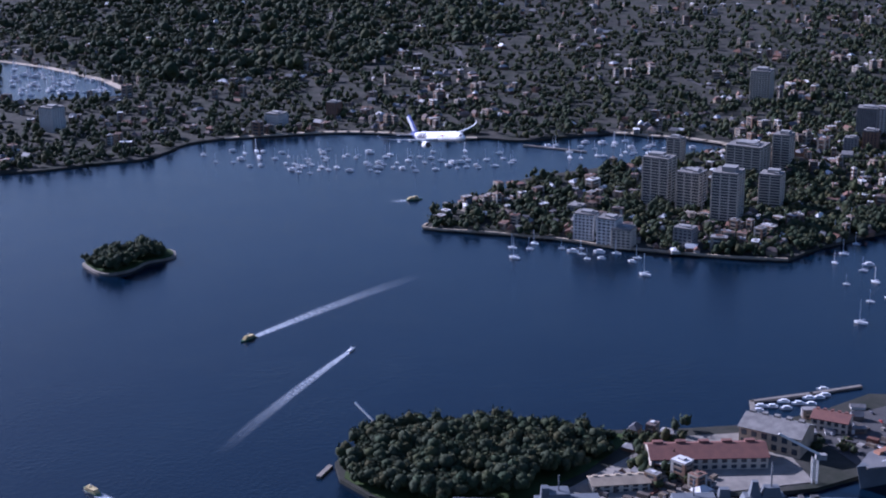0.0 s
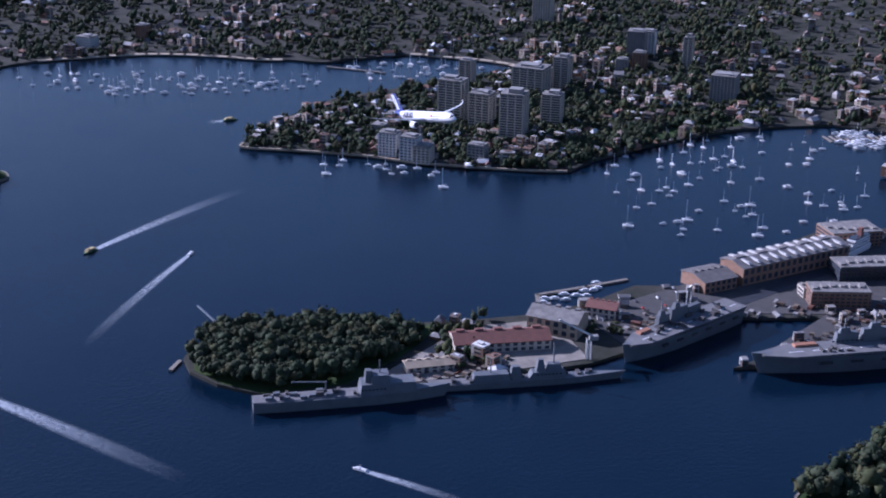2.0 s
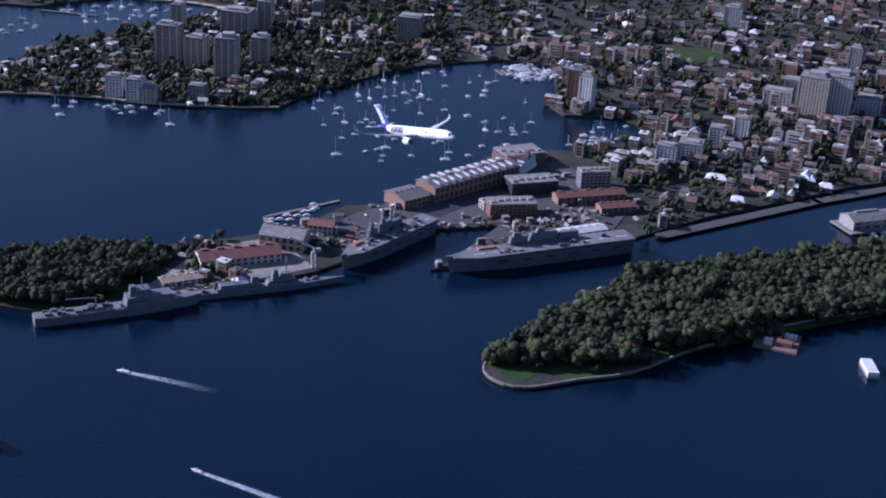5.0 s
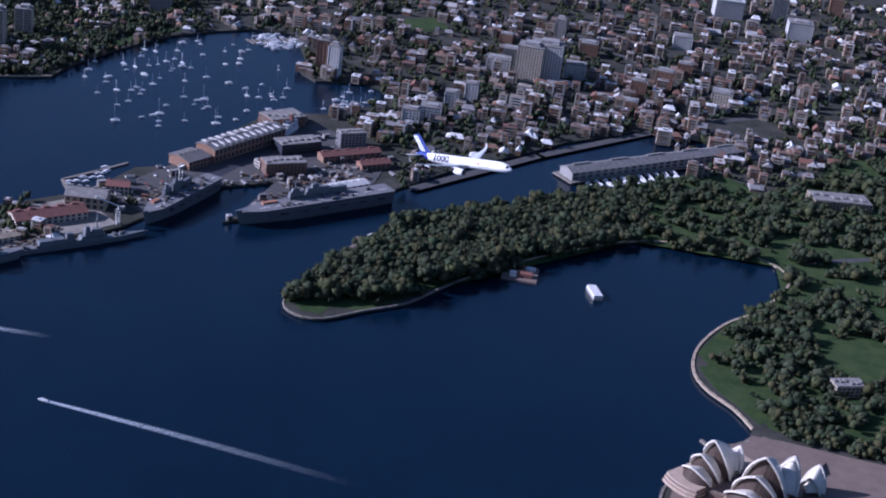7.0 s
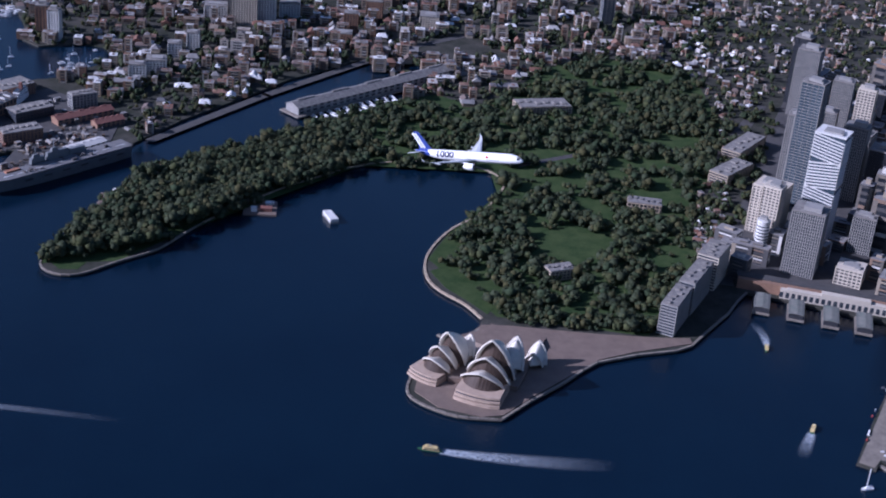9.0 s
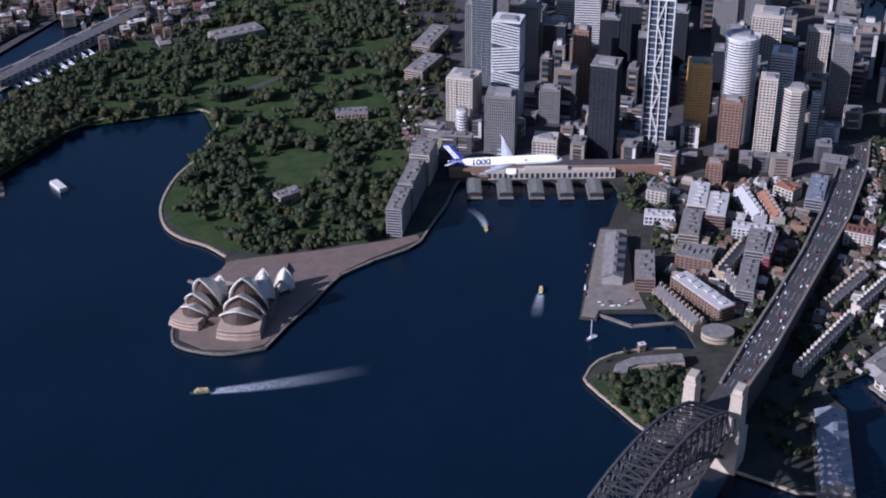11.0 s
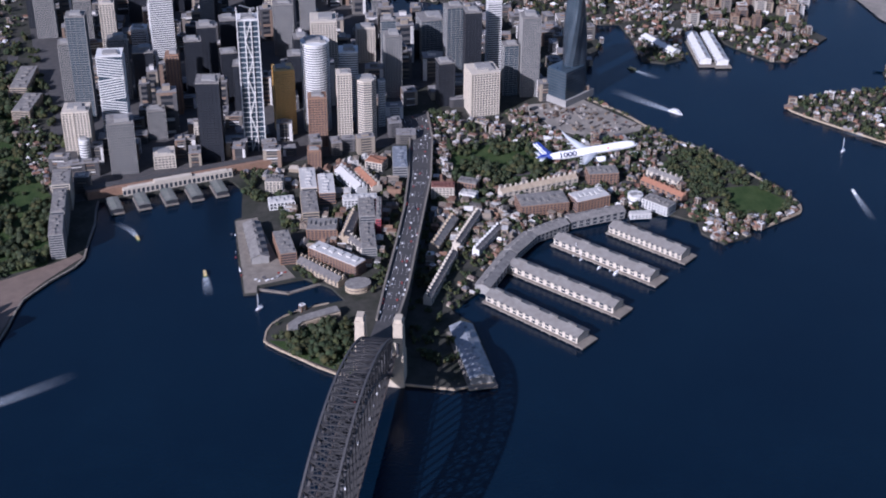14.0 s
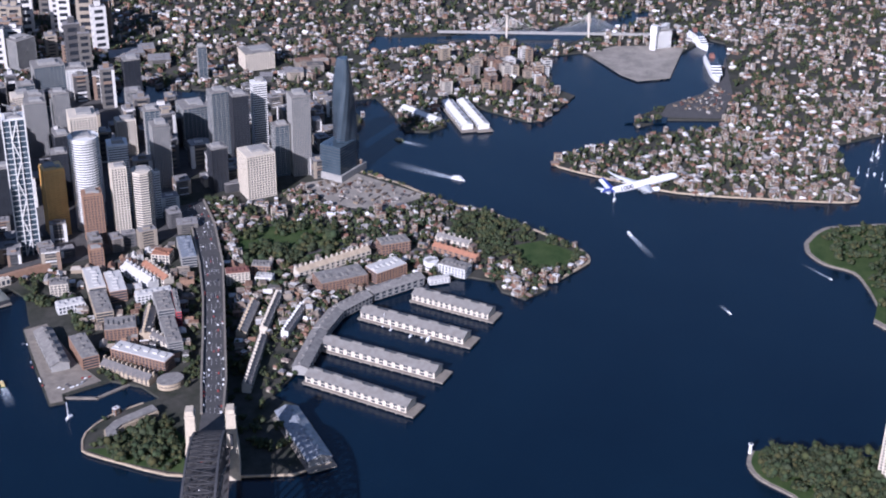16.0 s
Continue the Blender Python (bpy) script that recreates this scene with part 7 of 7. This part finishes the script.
random.seed(29)
CITY_ROWS = city_fill()
mass("street_trees", STREET_TREES, FAR_BLOBS, [LEAF], "dark suburban street and garden trees", "trees")


def near_town(row):
    return min((row[0] + 90) ** 2 + (row[1] + 90) ** 2, (row[0] - 500) ** 2 + (row[1] + 190) ** 2, (row[0] - 310) ** 2 + (row[1] + 290) ** 2)


TOWN.sort(key=near_town)
mass("far_houses", TOWN[200:], HOUSES, [TOWN_WALL, TOWN_ROOF, GLASS], "far suburban houses and flats with red and grey roofs", "houses", FACE_MATS)


def house_parts(mats):
    made = []
    for (v, f), fm in zip(HOUSES, FACE_MATS):
        pair = []
        for roof in (False, True):
            keep = [i for i in range(len(f)) if (fm[i] == 1) == roof]
            me = bpy.data.meshes.new("house")
            me.from_pydata([tuple(p) for p in v], [], [tuple(int(i) for i in f[k]) for k in keep])
            for m in mats:
                me.materials.append(m)
            me.polygons.foreach_set("material_index", np.array([fm[k] for k in keep], dtype=np.int32))
            me.shade_flat()
            pair.append(me)
        made.append(pair)
    return made


CITY_TONES = [(0.3, 0.27, 0.24), (0.16, 0.16, 0.17), (0.5, 0.44, 0.36), (0.12, 0.12, 0.13), (0.36, 0.26, 0.2), (0.22, 0.21, 0.2), (0.2, 0.17, 0.15)]
CITY_WALL = material("city_block_wall", (0.6, 0.58, 0.55), 0.9, 0, (0.48, 0.46, 0.43), 0.8, 0, 4, ("object", CITY_TONES))
CITY_ROOF = material("city_block_roof", (0.26, 0.25, 0.24), 0.9, 0, (0.16, 0.15, 0.15), 0.8)
HOUSE_MESHES = house_parts((HOUSE_WALL, HOUSE_ROOF, GLASS))
CITY_MESHES = house_parts((CITY_WALL, CITY_ROOF, DARK_GLASS))
HOUSE_LABEL = ["small gabled suburban house with a tiled roof", "suburban house with a hipped roof", "suburban house with a steep hipped roof"] + ["flat roofed block with banded windows"] * 4


def place_houses(rows, name, group):
    for x, y, z, sx, sy, sz, turn, k in rows:
        meshes = CITY_MESHES if -210 < x < 80 and y < -150 else HOUSE_MESHES
        ob = new(name if k > 2 else "house", meshes[k][0])
        ob.matrix_world = Matrix.LocRotScale((x, y, z), Euler((0, 0, turn)), (sx, sy, sz))
        tagged(ob, HOUSE_LABEL[k], "building" if k > 2 else "house", group)
        roof = new("roof", meshes[k][1])
        roof.parent = ob


random.seed(41)
WEST_ROWS = []
for poly_pts, count, h0, h1, w0, w1 in (([(-285, -279), (-327, -253), (-323, -233), (-309, -215), (-283, -216), (-253, -230)], 34, 3, 9, 3.5, 6), ([(-108, -495), (-132, -501), (-147, -419), (-119, -356), (-68, -378)], 26, 9, 30, 6, 10),
                                        ([(-172, -328), (-226, -317), (-224, -290), (-182, -295)], 14, 2.5, 5, 5, 9), ([(-130, -380), (-160, -373), (-160, -352), (-128, -353)], 5, 3, 4.5, 9, 13)):
    while count > 0:
        p = (random.uniform(-330, -60), random.uniform(-505, -210))
        if inside(p, poly_pts) and not blocked(p):
            h = random.uniform(h0, h1)
            WEST_ROWS.append((p[0], p[1], 0.7, random.uniform(w0, w1), random.uniform(w0, w1), h, radians(random.uniform(-30, -10)), flat_kind(h)))
            count -= 1
place_houses(WEST_ROWS, "city_block", "far western city blocks")
place_houses(TOWN[:200], "block_of_flats", "suburban houses")
TOWN_CITY = material("far_city_wall", (0.6, 0.58, 0.55), 0.9, 0, (0.48, 0.46, 0.43), 0.8, 0, 4, ("island", CITY_TONES))
CITY_ROWS.sort(key=near_town)
place_houses(CITY_ROWS[:170], "city_block", "low city buildings")
mass("far_city_blocks", CITY_ROWS[170:], HOUSES, [TOWN_CITY, CITY_ROOF, DARK_GLASS], "low city blocks between the towers", "buildings", FACE_MATS)


def motions():
    walk(jet, [
        (0, pose(293.89, 18.09, 84.64, 2.1, -10.7, 178.1)),
        (0.5, pose(276.86, 23.05, 87.18, 1.8, -11.2, 176.6)),
        (1, pose(265.61, 25.69, 89.25, 1.6, -11.7, 175.2)),
        (1.5, pose(255.35, 27.35, 91.20, 1.4, -12.1, 174.0)),
        (2, pose(245.58, 28.72, 92.76, 1.1, -12.5, 172.7)),
        (2.5, pose(236.31, 29.92, 94.24, 0.9, -12.8, 171.6)),
        (3, pose(227.06, 31.73, 95.78, 0.6, -13.0, 170.6)),
        (3.5, pose(217.60, 33.91, 97.63, 0.4, -13.3, 169.6)),
        (4, pose(205.17, 37.48, 100.66, 0.1, -13.4, 168.7)),
        (4.8, pose(185.39, 50.64, 106.89, -0.3, -13.6, 167.4)),
        (5.6, pose(166.33, 66.53, 113.48, -0.7, -13.7, 166.4)),
        (6.5, pose(145.79, 84.65, 120.88, -1.2, -13.6, 165.4)),
        (7, pose(135.34, 95.31, 125.48, -1.5, -13.5, 165.0)),
        (7.5, pose(123.97, 105.25, 129.75, -1.8, -13.3, 164.7)),
        (8, pose(112.41, 112.94, 133.51, -2.1, -13.1, 164.4)),
        (8.8, pose(95.30, 113.76, 135.99, -2.5, -12.7, 164.2)),
        (9.6, pose(77.74, 113.64, 137.41, -3.0, -12.1, 164.1)),
        (10.5, pose(57.84, 117.00, 139.88, -3.5, -11.3, 164.3)),
        (11, pose(50.56, 129.39, 146.73, -3.8, -10.8, 164.5)),
        (11.5, pose(44.44, 142.83, 152.49, -4.1, -10.2, 164.8)),
        (12, pose(39.48, 156.69, 158.02, -4.4, -9.6, 165.2)),
        (12.5, pose(35.55, 170.58, 163.45, -4.7, -9.0, 165.7)),
        (13, pose(32.83, 183.98, 168.43, -5.0, -8.3, 166.2)),
        (13.5, pose(31.31, 193.00, 173.52, -5.4, -7.5, 166.8)),
        (14, pose(25.67, 191.48, 172.82, -5.7, -6.7, 167.5)),
        (14.5, pose(18.90, 187.83, 170.27, -6.0, -5.9, 168.3)),
        (15, pose(11.55, 185.23, 168.07, -6.3, -5.0, 169.2)),
        (15.5, pose(3.88, 183.06, 165.97, -6.6, -4.1, 170.1)),
        (16, pose(-4.25, 180.88, 163.76, -7.0, -3.1, 171.1)),
    ])
    for ob, x, y, heads, vx, vy in MOVING:
        walk(ob, [(t, pose(x + vx * t, y + vy * t, 0, 0, 0, heads)) for t in (0, 8, 16)])


motions()
